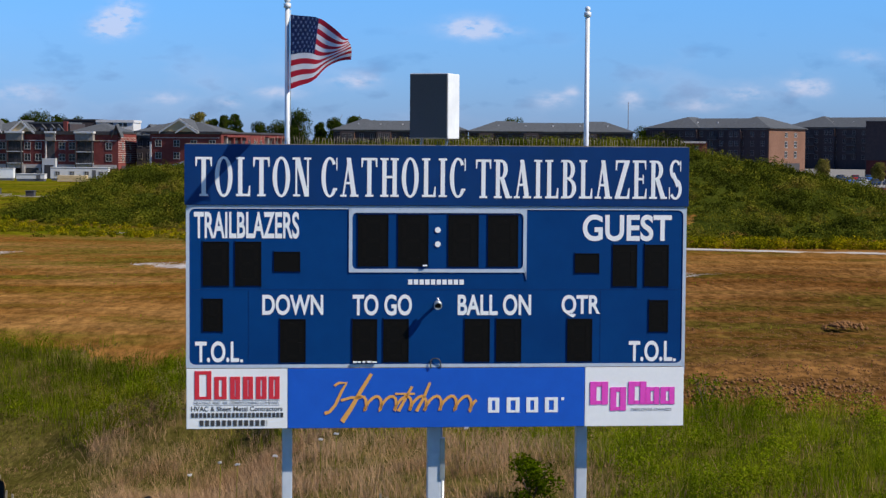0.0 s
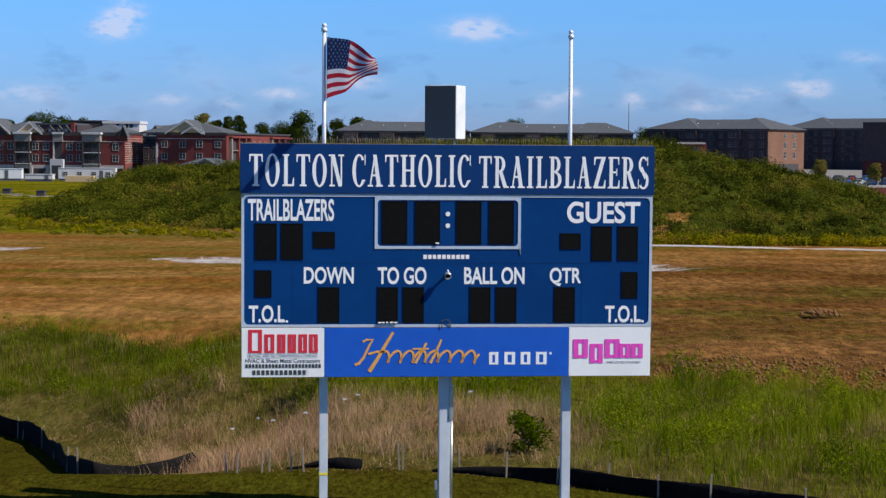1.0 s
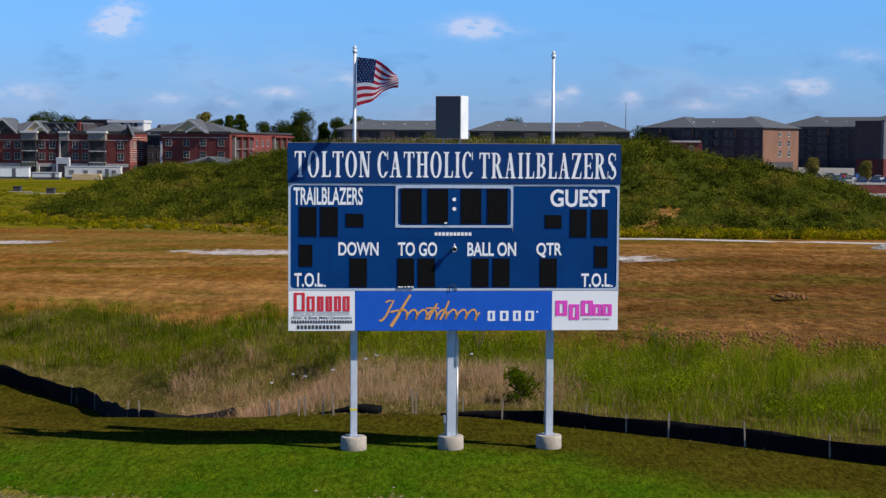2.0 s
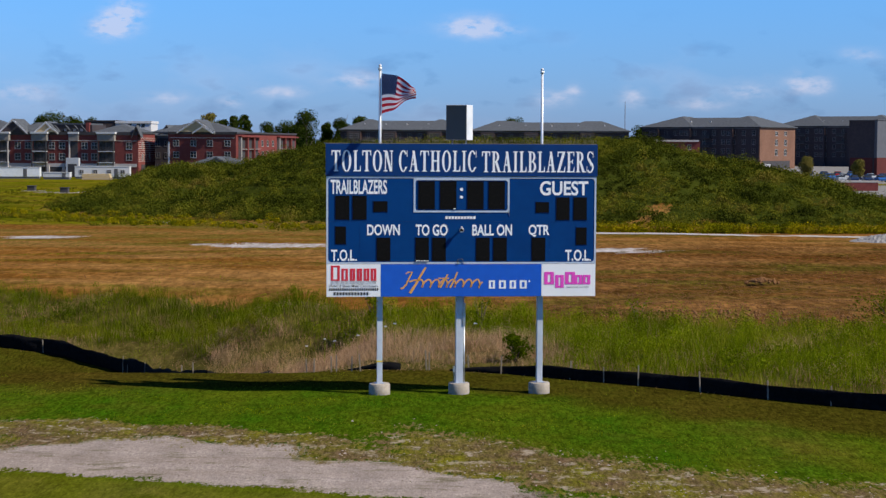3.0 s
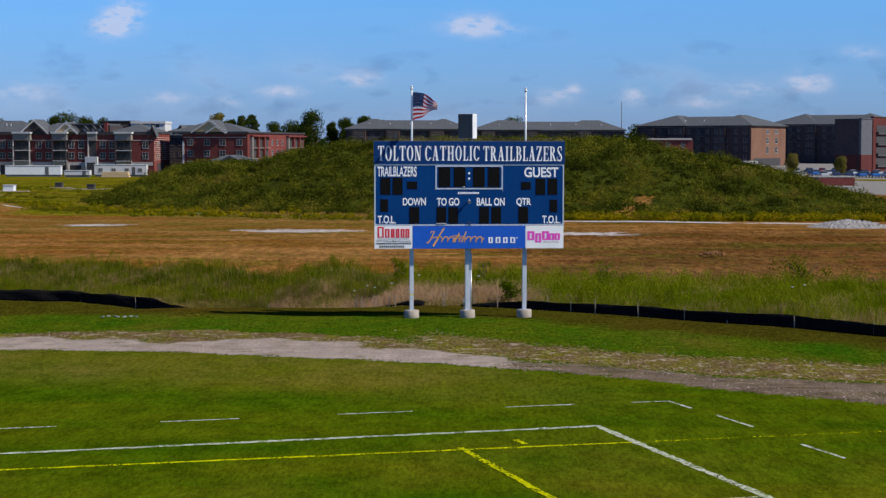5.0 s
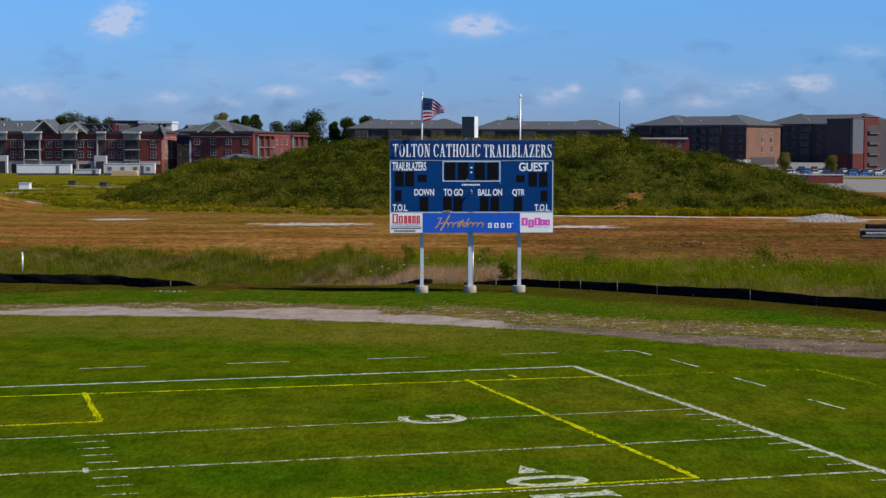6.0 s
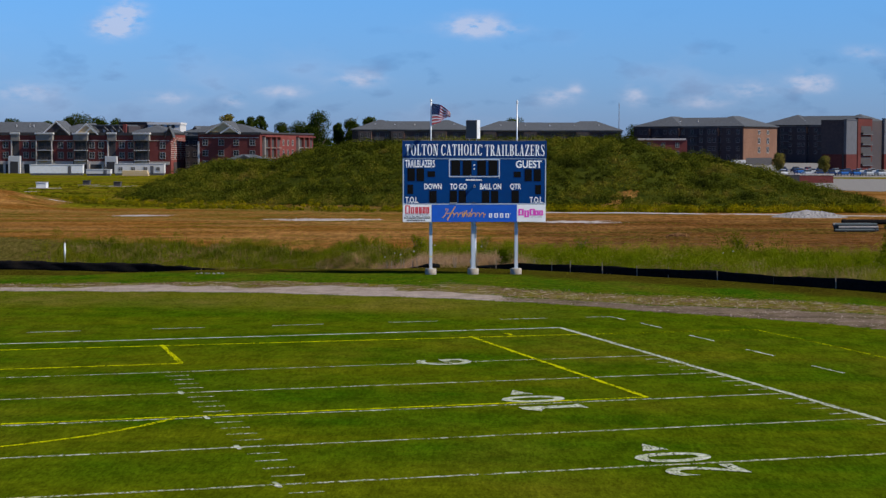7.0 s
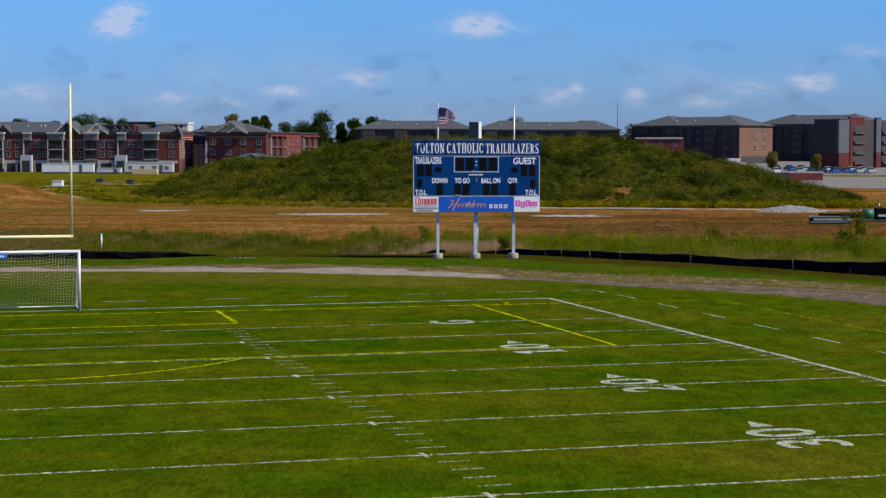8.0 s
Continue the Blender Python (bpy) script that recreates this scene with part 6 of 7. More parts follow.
def left_second_block():
    fh = 2.88
    root, H = building("red brick apartment block with a tan gable and sunlit balcony side", (-57.5, 437), 11, 17.6, 57, 3, fh, -0.6, M_brick, M_brick, 0, parapet=1.9)
    part("main_roof", hip_roof(-22, -0.3, 0.5, 15, H + 0.36, 2.4, 0.3), M_shingle, root, "grey shingled hip roof")
    part("eave_band", box_bm(-17.8, 0.2, -0.28, -0.004, H - 0.35, H + 0.34), M_shade_dark_trim, root, "dark eave band")
    part("string_course", box_bm(-17.6, 0, -0.08, -0.004, 9.25, 9.4), M_band, root)
    for x in (-15.85, -11.1, -6.67, -1.85):
        for z in (1.2, 4.15, 7.15):
            window_on(root, x, -0.004, z, 0, 1.65, 1.6)
    gable(root, -10.3, -0.3, H + 0.34, 9.2, 2.9, 9)
    gable(root, -8.2, -1.0, H + 0.3, 4.4, 1.35, 5)
    part("white_corner", box_bm(-18.1, -17.62, -0.1, 0.3, 1.5, 8.3, 0.02), M_white_trim, root)
    # the long side: open balcony bays between brick piers
    for y0, y1, n in ((2.5, 20, 3), (38, 56, 3)):
        for i in range(n):
            a, b = y0 + (y1 - y0) * i / n, y0 + (y1 - y0) * (i + 1) / n
            for f in range(3):
                # thin dark sheet gives the bay its painted shade
                part("balcony_shade", box_bm(0.402, 0.5, a + 0.7, b - 0.7, f * fh + 0.9, f * fh + 3.0), M_shade_dark_trim, root, "shaded balcony opening")
                part("balcony", box_bm(0.404, 1.1, a + 0.5, b - 0.5, f * fh + 0.55, f * fh + 0.75, 0.02), M_stone, root)
            part("pier", box_bm(0.404, 1.2, a - 0.45, a + 0.45, -3, H - 0.9, 0.03), M_brick if i else M_stone, root)
        part("cornice", box_bm(0.404, 1.4, y0 - 0.6, y1 + 0.6, H - 1.0, H - 0.6, 0.03), M_brick, root)
    for y in (23.5, 28.5, 33.5):
        for f in range(3):
            window_on(root, 0.404, y, f * fh + 1.4, radians(90), 1.6, 1.6)
    part("end_band", box_bm(0.402, 0.75, -0.28, 57, H - 0.1, H + 0.34), M_shade_dark_trim, root)
    root, H = building("dark grey gabled apartment block between brick blocks", (-70.5, 470), 6, 16, 14, 3, 3.25, -1.0, M_brick_dark_shaded, M_brick_dark_shaded, 2.9)
    gable(root, -9.9, -0.3, H - 0.6, 5.2, 3.4, 8, M_grey_panel, M_shade_dark_trim)
    for x in (-12.5, -9.9, -7.3):
        for f in range(3):
            window_on(root, x, -0.004, f * 3.25 + 0.9, mat=M_frame_dark)
    root, H = building("low building with a grey hip roof behind the hill", (-51.5, 395), 10, 11.6, 9, 1, 3.2, -1.7, M_siding, M_siding, 1.9, "house")
    gable(root, -5.4, -0.5, H + 0.2, 6.0, 1.6, 4, M_grey_panel, M_grey_panel)
    window_on(root, -2.2, -0.004, 0.9), window_on(root, -9, -0.004, 0.9)


def grid_windows(root, L, W, floors, fh, H, step=3.6):
    n = int(L / step)
    for i in range(n):
        for f in range(floors):
            window_on(root, -L + (i + 0.5) * L / n, -0.004, f * fh + 0.95, mat=M_frame_dark)


def right_blocks():
    fh = 3.05
    for label, corner, phi, L, W, z0, rise, floors in (
            ("brick apartment block with shaded front, sunlit tan end and hip roof", (103.8, 580), 38, 46, 26, 0.8, 3.4, 4),
            ("brick apartment block with shaded front and wide grey hip roof", (169, 655), 38, 50, 24, 2.3, 3.9, 4),
            ("long dark brick apartment block with low grey hip roof", (4.8, 590), 3, 43.5, 18, -0.6, 3.2, 4),
            ("dark brick apartment block with low grey hip roof and white vents", (60.3, 590), 3, 53.8, 18, -0.8, 3.0, 4)):
        # on the turned blocks, shaded front and sunlit end are coloured in
        root, H = building(label, corner, phi, L, W, floors, fh, z0, M_brick_dark_shaded, M_brick_tan_sunlit if phi > 20 else M_brick_dark_shaded, rise)
        part("eave_band", box_bm(-L, 0, -0.2, -0.004, H - 0.4, H + 0.25), M_grey_panel, root)
        grid_windows(root, L, W, floors, fh, H)
        for x in (-L * 0.26, -L * 0.62, -L * 0.9):
            bay = part("bay", box_bm(x - 2.4, x + 2.4, -1.3, -0.01, -3, H - 0.3, 0.05), M_brick_dark_shaded, root, "projecting brick bay in the front's dark tone")
            # tan slip paints the sunlight caught by the bay's upper side
            part("sunlit_return", box_bm(x + 2.402, x + 2.46, -1.28, -0.02, H - 3.2, H - 0.8), M_brick_tan_sunlit, bay)
            for f in range(floors):
                window_on(root, x - 1.0, -1.304, f * fh + 0.95, mat=M_frame_dark)
                window_on(root, x + 1.0, -1.304, f * fh + 0.95, mat=M_frame_dark)
        for x in (-L * 0.44, -L * 0.78):
            for f in range(1, floors):
                b = part("balcony", box_bm(x - 1.8, x + 1.8, -1.2, -0.01, f * fh - 0.15, f * fh, 0.02), M_grey_panel, root)
                part("railing", box_bm(x - 1.8, x + 1.8, -1.2, -1.15, f * fh + 0.01, f * fh + 1.0), M_shade_dark_trim, b)
        for a, b in ((-L - 0.4, -L * 0.56), (-L * 0.44, 0.4)):
            part("end_hip", hip_roof(a, b, 0, W, H + 0.31, rise + 0.5, 0.7), M_shingle, root, "grey shingled hip")
        if phi > 20:
            for y in (0.46, 0.72):
                for z, h in ((3.2, 2.2), (6.6, 2.1), (10.1, 1.4)):
                    window_on(root, 0.404, W * y, z, radians(90), 1.9, h)
            # openings are only a sheet coloured as shade
            part("end_base", box_bm(0.402, 0.5, 2, W - 4, -3, 1.4), M_shade_dark_trim, root, "dark sheet for the shade in ground floor openings")
        for i in range(5):
            part("roof_vent", box_bm(-L * 0.15 - i * L * 0.17, -L * 0.15 - i * L * 0.17 + 0.5, W * 0.24, W * 0.24 + 0.5, H + 0.9, H + 2.4, 0.03), M_white_trim, root)
    # low red wing with a white cap beside the first block
    root, H = building("low red brick wing with a pale flat cap", (80.5, 560), 6, 17, 12, 3, 3.05, -1.0, M_brick, M_brick, 0)
    part("cap", box_bm(-17, 0, -0.4, 0.0, H - 0.1, H + 0.5, 0.04), M_band, root)
    for x in (-13, -8, -3):
        for f in range(3):
            window_on(root, x, -0.004, f * 3.05 + 0.95)
    # nearer grey and red block at the edge of the view
    root, H = building("grey and red panelled apartment block with balconies", (112.3, 455), 38, 6.5, 60, 4, 3.1, 0.6, M_brick_dark_shaded, M_brick_dark_shaded, 0, parapet=1.0)
    part("brick_base", box_bm(-6.5, 0, -0.2, -0.004, -3, 3.6), M_brick_dimmed, root)
    for a, b, mat, top in ((0.1, 7.2, M_grey_panel, H + 0.3), (7.8, 17.8, M_brick_dimmed, H + 0.9), (26.6, 30.1, M_grey_panel, H + 0.9), (39.4, 45.4, M_brick_dimmed, H + 0.9)):
        part("panel", box_bm(0.402, 1.2, a, b, 3.6, top, 0.03), mat, root, "tall wall panel")
        part("brick_base", box_bm(0.402, 1.25, a, b, -3, 3.59, 0.03), M_brick_dimmed, root)
        part("coping", box_bm(0.3, 1.4, a - 0.1, b + 0.1, top + 0.002, top + 0.2, 0.03), M_grey_panel, root)
    for a, b in ((10.0, 17.0), (30.6, 38.9)):
        for f in range(4):
            z = f * 3.1
            # shade of the balcony is a dark sheet over the panel
            part("balcony_shade", box_bm(1.1, 1.26, a, b, z + 0.4, z + 2.7), M_shade_dark_trim, root, "shaded balcony opening")
            slab = part("balcony", box_bm(1.262, 1.9, a, b, z + 0.1, z + 0.3, 0.02), M_grey_panel, root)
            part("railing", box_bm(1.82, 1.89, a, b, z + 0.302, z + 1.3), M_shade_dark_trim, slab)


left_block()
left_second_block()
right_blocks()


def site_trailer(x, y, l, h, turn, mat, label, lit=True):
    z = float(height(x, y))
    root = thing("site_trailer", label, "trailer", Matrix.Translation((x, y, z)) @ Matrix.Rotation(turn, 4, "Z"), "site trailers")
    part("body", box_bm(0, l, 0, 2.6, 0.5, h, 0.06), mat, root)
    part("roof", box_bm(-0.1, l + 0.1, -0.1, 2.7, h + 0.002, h + 0.14, 0.03), M_white_trim, root)
    part("skirt", box_bm(0.2, l - 0.2, 0.1, 2.5, -0.5, 0.498), M_grey_panel, root)
    n = max(1, int(l / 3.4)) if lit else 0
    for i in range(n):
        window_on(root, (i + 0.5) * l / n, -0.004, 1.3, 0, 1.1, 0.9)
    part("door", box_bm(l * 0.72, l * 0.72 + 0.9, -0.05, -0.004, 0.55, 2.5, 0.02), M_grey_panel, root)


site_trailer(-95.0, 418, 13.6, 3.0, 0.02, M_white_trim, "long white site office trailer with small windows")
site_trailer(-117.5, 415, 14.3, 2.75, 0.05, M_speaker_side, "pale grey storage trailer beside the building site", False)
site_trailer(-101.2, 410, 6.6, 1.6, 0.0, M_white_trim, "low white equipment trailer on the building site", False)


def lumber_stack():
    root = thing("lumber_stack", "stack of pale tan lumber on the building site", "lumber", Matrix.Translation((-90.4, 404, float(height(-90.4, 404)))))
    for i in range(4):
        part("board_layer", box_bm(0.1 * (i % 2), 7.0 - 0.12 * i, 0, 2.2, 0.1 + 0.36 * i, 0.42 + 0.36 * i, 0.03), M_siding, root)
    for x in (0.8, 3.4, 6.0):
        part("bearer", box_bm(x, x + 0.15, 0.1, 2.1, -0.1, 0.098), M_bark, root)


lumber_stack()


def inlet(x, y, w, h, mat, label):
    z = float(height(x, y))
    root = thing("inlet_box", label, "utility box", Matrix.Translation((x, y, z)), "utility boxes in the meadow")
    part("box", box_bm(-w / 2, w / 2, -w / 2, w / 2, -0.3, h, 0.05), mat, root)
    part("lid", box_bm(-w / 2 - 0.1, w / 2 + 0.1, -w / 2 - 0.1, w / 2 + 0.1, h + 0.002, h + 0.12, 0.03), M_shade_dark_trim if mat is not M_speaker_side else M_white_trim, root)
    part("apron", box_bm(-w * 1.2, w * 1.9, -w * 0.9, w * 0.2, -0.1, 0.07, 0.02), M_concrete, root)


inlet(-81.1, 312, 1.4, 0.9, M_shade_dark_trim, "dark concrete inlet box in the meadow")
inlet(-72.3, 300, 1.4, 0.9, M_shade_dark_trim, "dark concrete inlet box with a pale apron")
inlet(-84.5, 285, 2.0, 1.1, M_speaker_side, "pale grey utility cabinet in the meadow")


def low_wall():
    root = thing("low_wall", "low red brick wall with a pale coping before the car park", "wall", Matrix.Translation((65.3, 300, -0.6)))
    part("brickwork", box_bm(3.6, 10.6, 0, 0.5, -0.6, 1.2, 0.03), M_brick, root)
    part("dark_end", box_bm(0, 3.6, 0, 0.9, -0.6, 1.35, 0.03), M_shade_dark_trim, root, "dark end of the wall")
    part("coping", box_bm(2.6, 10.7, -0.1, 0.6, 1.352, 1.58, 0.03), M_band, root)


low_wall()


def car(x, y, turn, paint, label):
    root = thing("car", label, "car", Matrix.Translation((x, y, float(height(x, y)))) @ Matrix.Rotation(turn, 4, "Z"), "cars in the car park")

    def loft(profile, half, inset, mat, name, parent):
        bm = bmesh.new()
        n = len(profile)
        sides = []
        for s in (-1, 1):
            sides.append([bm.verts.new((px, s * (half - inset * (pz - 0.4)), pz)) for px, pz in profile])
        bm.faces.new(sides[0]), bm.faces.new(sides[1][::-1])
        for i in range(n):
            j = (i + 1) % n
            bm.faces.new((sides[0][j], sides[0][i], sides[1][i], sides[1][j]))
        bmesh.ops.recalc_face_normals(bm, faces=bm.faces)
        bmesh.ops.bevel(bm, geom=list(bm.edges), offset=0.05, segments=1, affect="EDGES")
        return part(name, bm, mat, parent)

    loft([(-2.2, 0.3), (2.2, 0.3), (2.25, 0.6), (2.1, 0.82), (1.0, 0.95), (-2.0, 1.0), (-2.25, 0.8)], 0.9, 0.03, paint, "body", root)
    loft([(1.0, 0.93), (0.3, 1.45), (-1.2, 1.5), (-1.9, 0.97)], 0.86, 0.16, M_window, "cabin_glass", root)
    loft([(0.25, 1.44), (0.2, 1.52), (-1.15, 1.56), (-1.25, 1.48)], 0.82, 0.12, paint, "roof_panel", root)
    for wx in (-1.35, 1.4):
        for s in (-1, 1):
            w = part("wheel", tube_bm([(wx, s * 0.72, 0.33), (wx, s * 0.92, 0.33)], 0.33, 16), M_tyre, root)
            part("rim", tube_bm([(wx, s * 0.915, 0.33), (wx, s * 0.93, 0.33)], 0.2, 12), M_galv, w)


def paint(name, c):
    mt = surface(name, c, tuple(min(1, v * 1.15) for v in c), 2, 0.25, 0.1, None, 1, 0)
    return mt


PAINTS = [(paint("white_car_paint", (0.7, 0.7, 0.7)), "white"), (paint("dark_blue_car_paint", (0.02, 0.04, 0.1)), "dark blue"), (paint("black_car_paint", (0.015, 0.015, 0.018)), "black"),
          (paint("silver_car_paint", (0.42, 0.44, 0.46)), "silver"), (paint("red_car_paint", (0.3, 0.02, 0.02)), "dark red"), (paint("blue_car_paint", (0.03, 0.12, 0.35)), "blue")]


def car_park():
    rng = random.Random(21)
    for y, x0, n, step in ((392, 84, 8, 3.1), (372, 79, 9, 3.0), (310, 98, 6, 3.1), (420, 78, 8, 3.4)):
        for i in range(n):
            if rng.random() < 0.18:
                continue
            mt, word = rng.choice(PAINTS)
            car(x0 + i * step, y + rng.uniform(-0.4, 0.4), radians(90 + rng.uniform(-4, 4)), mt, word + " car parked on the pale concrete")


car_park()


def box_truck():
    root = thing("box_truck", "white box truck parked beside the apartment block", "truck", Matrix.Translation((72.5, 398, -0.55)) @ Matrix.Rotation(radians(8), 4, "Z"))
    part("cargo_box", box_bm(-1.8, 1.5, -1.2, 1.2, 0.9, 3.5, 0.06), M_white_trim, root)
    part("cab", box_bm(1.6, 3.2, -1.1, 1.1, 0.5, 2.4, 0.15), M_white_trim, root)
    part("windscreen", box_bm(2.4, 3.22, -0.95, 0.95, 1.6, 2.2, 0.03), M_window, root)
    part("chassis", box_bm(-1.8, 3.0, -0.9, 0.9, 0.45, 0.88, 0.03), M_shade_dark_trim, root)
    for wx in (-1.1, 2.4):
        for s in (-1, 1):
            part("wheel", tube_bm([(wx, s * 0.8, 0.45), (wx, s * 1.08, 0.45)], 0.45, 16), M_tyre, root)


box_truck()


def mast(x, y, z, label):
    root = thing("radio_mast", label, "mast", Matrix.Translation((x, y, z)))
    part("shaft", tube_bm([(0, 0, 0), (0, 0, 26)], [0.2, 0.12], 8), M_grey_panel, root)


mast(68.5, 680, -1.5, "thin grey mast standing behind the buildings")

# ---- plants ----
def rows_mesh(name, centre, axis_u, axis_v):
    """A mesh of small pointed leaves: centres and two half axes each."""
    c, u, v = centre, axis_u, axis_v
    verts = np.stack([c - u - 0.3 * v, c + u - 0.3 * v, c + 0.1 * u + 1.3 * v], 1).reshape(-1, 3)
    return arrays_mesh(name, verts, np.arange(len(verts)), 3)


def leaf_cloud(rng, centres, radii, squash, per, size, loose=0.7):
    """Leaves strewn in lumpy clouds round centres, facing outwards more or less."""
    n = len(centres)
    c = np.repeat(centres, per, 0)
    r = np.repeat(radii, per)
    d = rng.normal(size=(n * per, 3))
    d /= np.linalg.norm(d, axis=1, keepdims=True)
    rad = r * (0.35 + 0.65 * rng.random(n * per) ** 0.5)
    pos = c + d * rad[:, None] * np.array([1, 1, squash])
    face = d + np.array([0, 0, 0.25]) + loose * rng.normal(size=(n * per, 3))
    u = np.cross(face, rng.normal(size=(n * per, 3)))
    u /= np.linalg.norm(u, axis=1, keepdims=True)
    v = np.cross(face, u)
    v /= np.linalg.norm(v, axis=1, keepdims=True)
    s = size * rng.uniform(0.6, 1.3, (n * per, 1))
    return pos, u * s, v * s * 0.6


def hill_weeds():
    rng = np.random.default_rng(2)
    n = 27000
    x = rng.uniform(-74, 62, n)
    y = rng.uniform(140, 262, n)
    h = hill_at(x, y)
    z = zones(x, y)["hill"]
    crest = np.interp(x, FOOT_X, FOOT_Y) + 56
    ok = (h > 0.08) & (z > 0.25) & (y < crest) & (rng.random(n) < 0.65 + 0.35 * sm(wobble(x * 0.35, y * 0.3, 7), -0.4, 0.3))
    x, y = x[ok], y[ok]
    big = (0.35 + 0.8 * rng.random(len(x)) ** 3 + 0.55 * sm(wobble(x * 0.22, y * 0.2, 9), 0, 0.6)) * (0.55 + 0.45 * sm(x, -56, -46))
    c = np.stack([x, y, height(x, y) + big * 0.3], -1)
    pos, u, v = leaf_cloud(rng, c, big, 0.75, 84, 0.1)
    # larger bushes among them
    k = 900
    bx, by = rng.uniform(-64, 58, k), rng.uniform(140, 235, k)
    ok = (hill_at(bx, by) > 0.5) & (zones(bx, by)["hill"] > 0.6) & (by < np.interp(bx, FOOT_X, FOOT_Y) + 50) & (rng.random(k) < 0.35 + 0.65 * (1 - sm(bx, 20, 40)))
    bx, by = bx[ok], by[ok]
    r = rng.uniform(0.8, 1.7, len(bx))
    more = leaf_cloud(rng, np.stack([bx, by, height(bx, by) + 0.35 * r], -1), r, 0.85, 300, 0.12, 0.5)
    pos, u, v = (np.concatenate(p) for p in zip((pos, u, v), more))
    me = rows_mesh("hill_weeds", pos, u, v)
    tagged(shared("hill_weeds", me, M_leaf_hill), "dense dark green weeds and bushes covering the hill", "weeds", kind="stuff")
    # yellow flowering weeds along the foot
    n = 1100
    x = rng.uniform(-66, 68, n)
    y = np.interp(x, FOOT_X, FOOT_Y) + 44 - slope_length(x) + np.where(x > 3, rng.normal(-1.2, 0.9, n), rng.normal(-1.5, 2.5, n)) + np.where(x < -20, rng.uniform(-6, 12, n), 0)
    keep = ((x > 2) & (x < 50)) | (rng.random(n) < 0.35)
    x, y = x[keep], y[keep]
    big = np.where(x > 4, rng.uniform(0.3, 1.0, len(x)), rng.uniform(0.2, 0.6, len(x)))
    c = np.stack([x, y, height(x, y) + big * 0.5], -1)
    pos, u, v = leaf_cloud(rng, c, big, 0.8, 110, 0.1)
    tagged(shared("yellow_weeds", rows_mesh("yellow_weeds", pos, u, v), M_leaf_yellow), "yellow flowering weeds along the foot of the hill", "weeds", kind="stuff")


hill_weeds()


def clumpy(x, y, s=0.0):
    return 0.05 + 0.95 * sm(wobble(x * 1.3, y * 1.3, 2 + s) + 0.5 * wobble(x * 3.1, y * 2.9, 5 + s), -0.35, 0.6)


def meadow_weeds():
    rng = np.random.default_rng(17)
    n = 3400
    x = rng.uniform(-88, 2, n)
    y = np.interp(x, FOOT_X, FOOT_Y) + 44 - slope_length(x) + rng.normal(-3, 5, n)
    x2, y2 = rng.uniform(-100, -42, n), rng.uniform(186, 330, n)
    x, y = np.concatenate([x, x2]), np.concatenate([y, y2])
    z = zones(x, y)
    ok = (rng.random(2 * n) < np.maximum(z["meadow"], 0.55 * (1 - z["dirt"] * 0.4)) * clumpy(x * 0.15, y * 0.12, 2)) & (hill_at(x, y) < 1.0) & (z["silt"] < 0.3)
    x, y = x[ok], y[ok]
    r = rng.uniform(0.2, 0.7, len(x))
    c = np.stack([x, y, height(x, y) + 0.12 * r], -1)
    pos, u, v = leaf_cloud(rng, c, r, 0.5, 46, 0.09)
    tagged(shared("meadow_weeds", rows_mesh("meadow_weeds", pos, u, v), M_leaf_meadow), "olive and yellow weeds scattered over the meadow", "weeds", kind="stuff")


meadow_weeds()


def blades(rng, x, y, tall, wide, lean):
    """Bent grass blades of three pieces, standing at x, y."""
    n = len(x)
    z = height(x, y) - 0.03
    a = rng.uniform(0, 2 * math.pi, n)
    b = a + rng.normal(0, 0.8, n)
    side = np.stack([np.cos(a), np.sin(a), np.zeros(n)], -1) * (wide / 2)[:, None]
    bend = np.stack([-np.sin(b), np.cos(b), np.zeros(n)], -1) * (lean * tall)[:, None]
    base = np.stack([x, y, z], -1)
    up = np.array([0, 0, 1.0]) * tall[:, None]
    p1 = base + 0.5 * up + 0.3 * bend
    p2 = base + up * 0.93 + bend
    verts = np.stack([base - side, base + side, p1 + side * 0.8, p1 - side * 0.8, p2 + side * 0.25, p2 - side * 0.25], 1).reshape(-1, 3)
    k = np.arange(n)[:, None] * 6
    loops = (k + np.array([[0, 1, 2, 3, 3, 2, 4, 5]])).ravel()
    return verts, loops


def tall_grass(name, label, mat, seed, n, keep, tall, wide=(0.008, 0.018), box=(-34, 30, 16, 78), lean=(0.05, 0.55)):
    rng = np.random.default_rng(seed)
    x, y = rng.uniform(box[0], box[1], n), rng.uniform(box[2], box[3], n)
    inside = np.abs(x + 4) < 0.25 * (y + 79) + 3
    p = keep(x, y)
    ok = inside & (rng.random(n) < p)
    x, y, p = x[ok], y[ok], p[ok]
    t = tall(x, y) * rng.uniform(0.55, 1.15, len(x)) * (0.6 + 0.4 * p)
    verts, loops = blades(rng, x, y, t, rng.uniform(*wide, len(x)), rng.uniform(*lean, len(x)))
    tagged(shared(name, arrays_mesh(name, verts, loops, 4), mat), label, "grass", kind="stuff")


def weed_belt(x, y):
    z = zones(x, y)
    trampled = sm(-x, 8, 9) * (1 - sm(y + 1.5 * wobble(x * 0.8, y * 0.6, 2) - 3.4 * np.clip(-x - 9.3, 0, 6), 37, 40))
    strip = np.interp(x, FENCE_X, FENCE_Y) + 0.3 + 1.6 * sm(x, -6, -2) + 0.5 * wobble(x * 0.9, y * 0.4, 5)
    return sm(y, strip, strip + 0.9) * (1 - sm(z["dirt"], 0.35, 0.75)) * (1 - 0.95 * trampled)


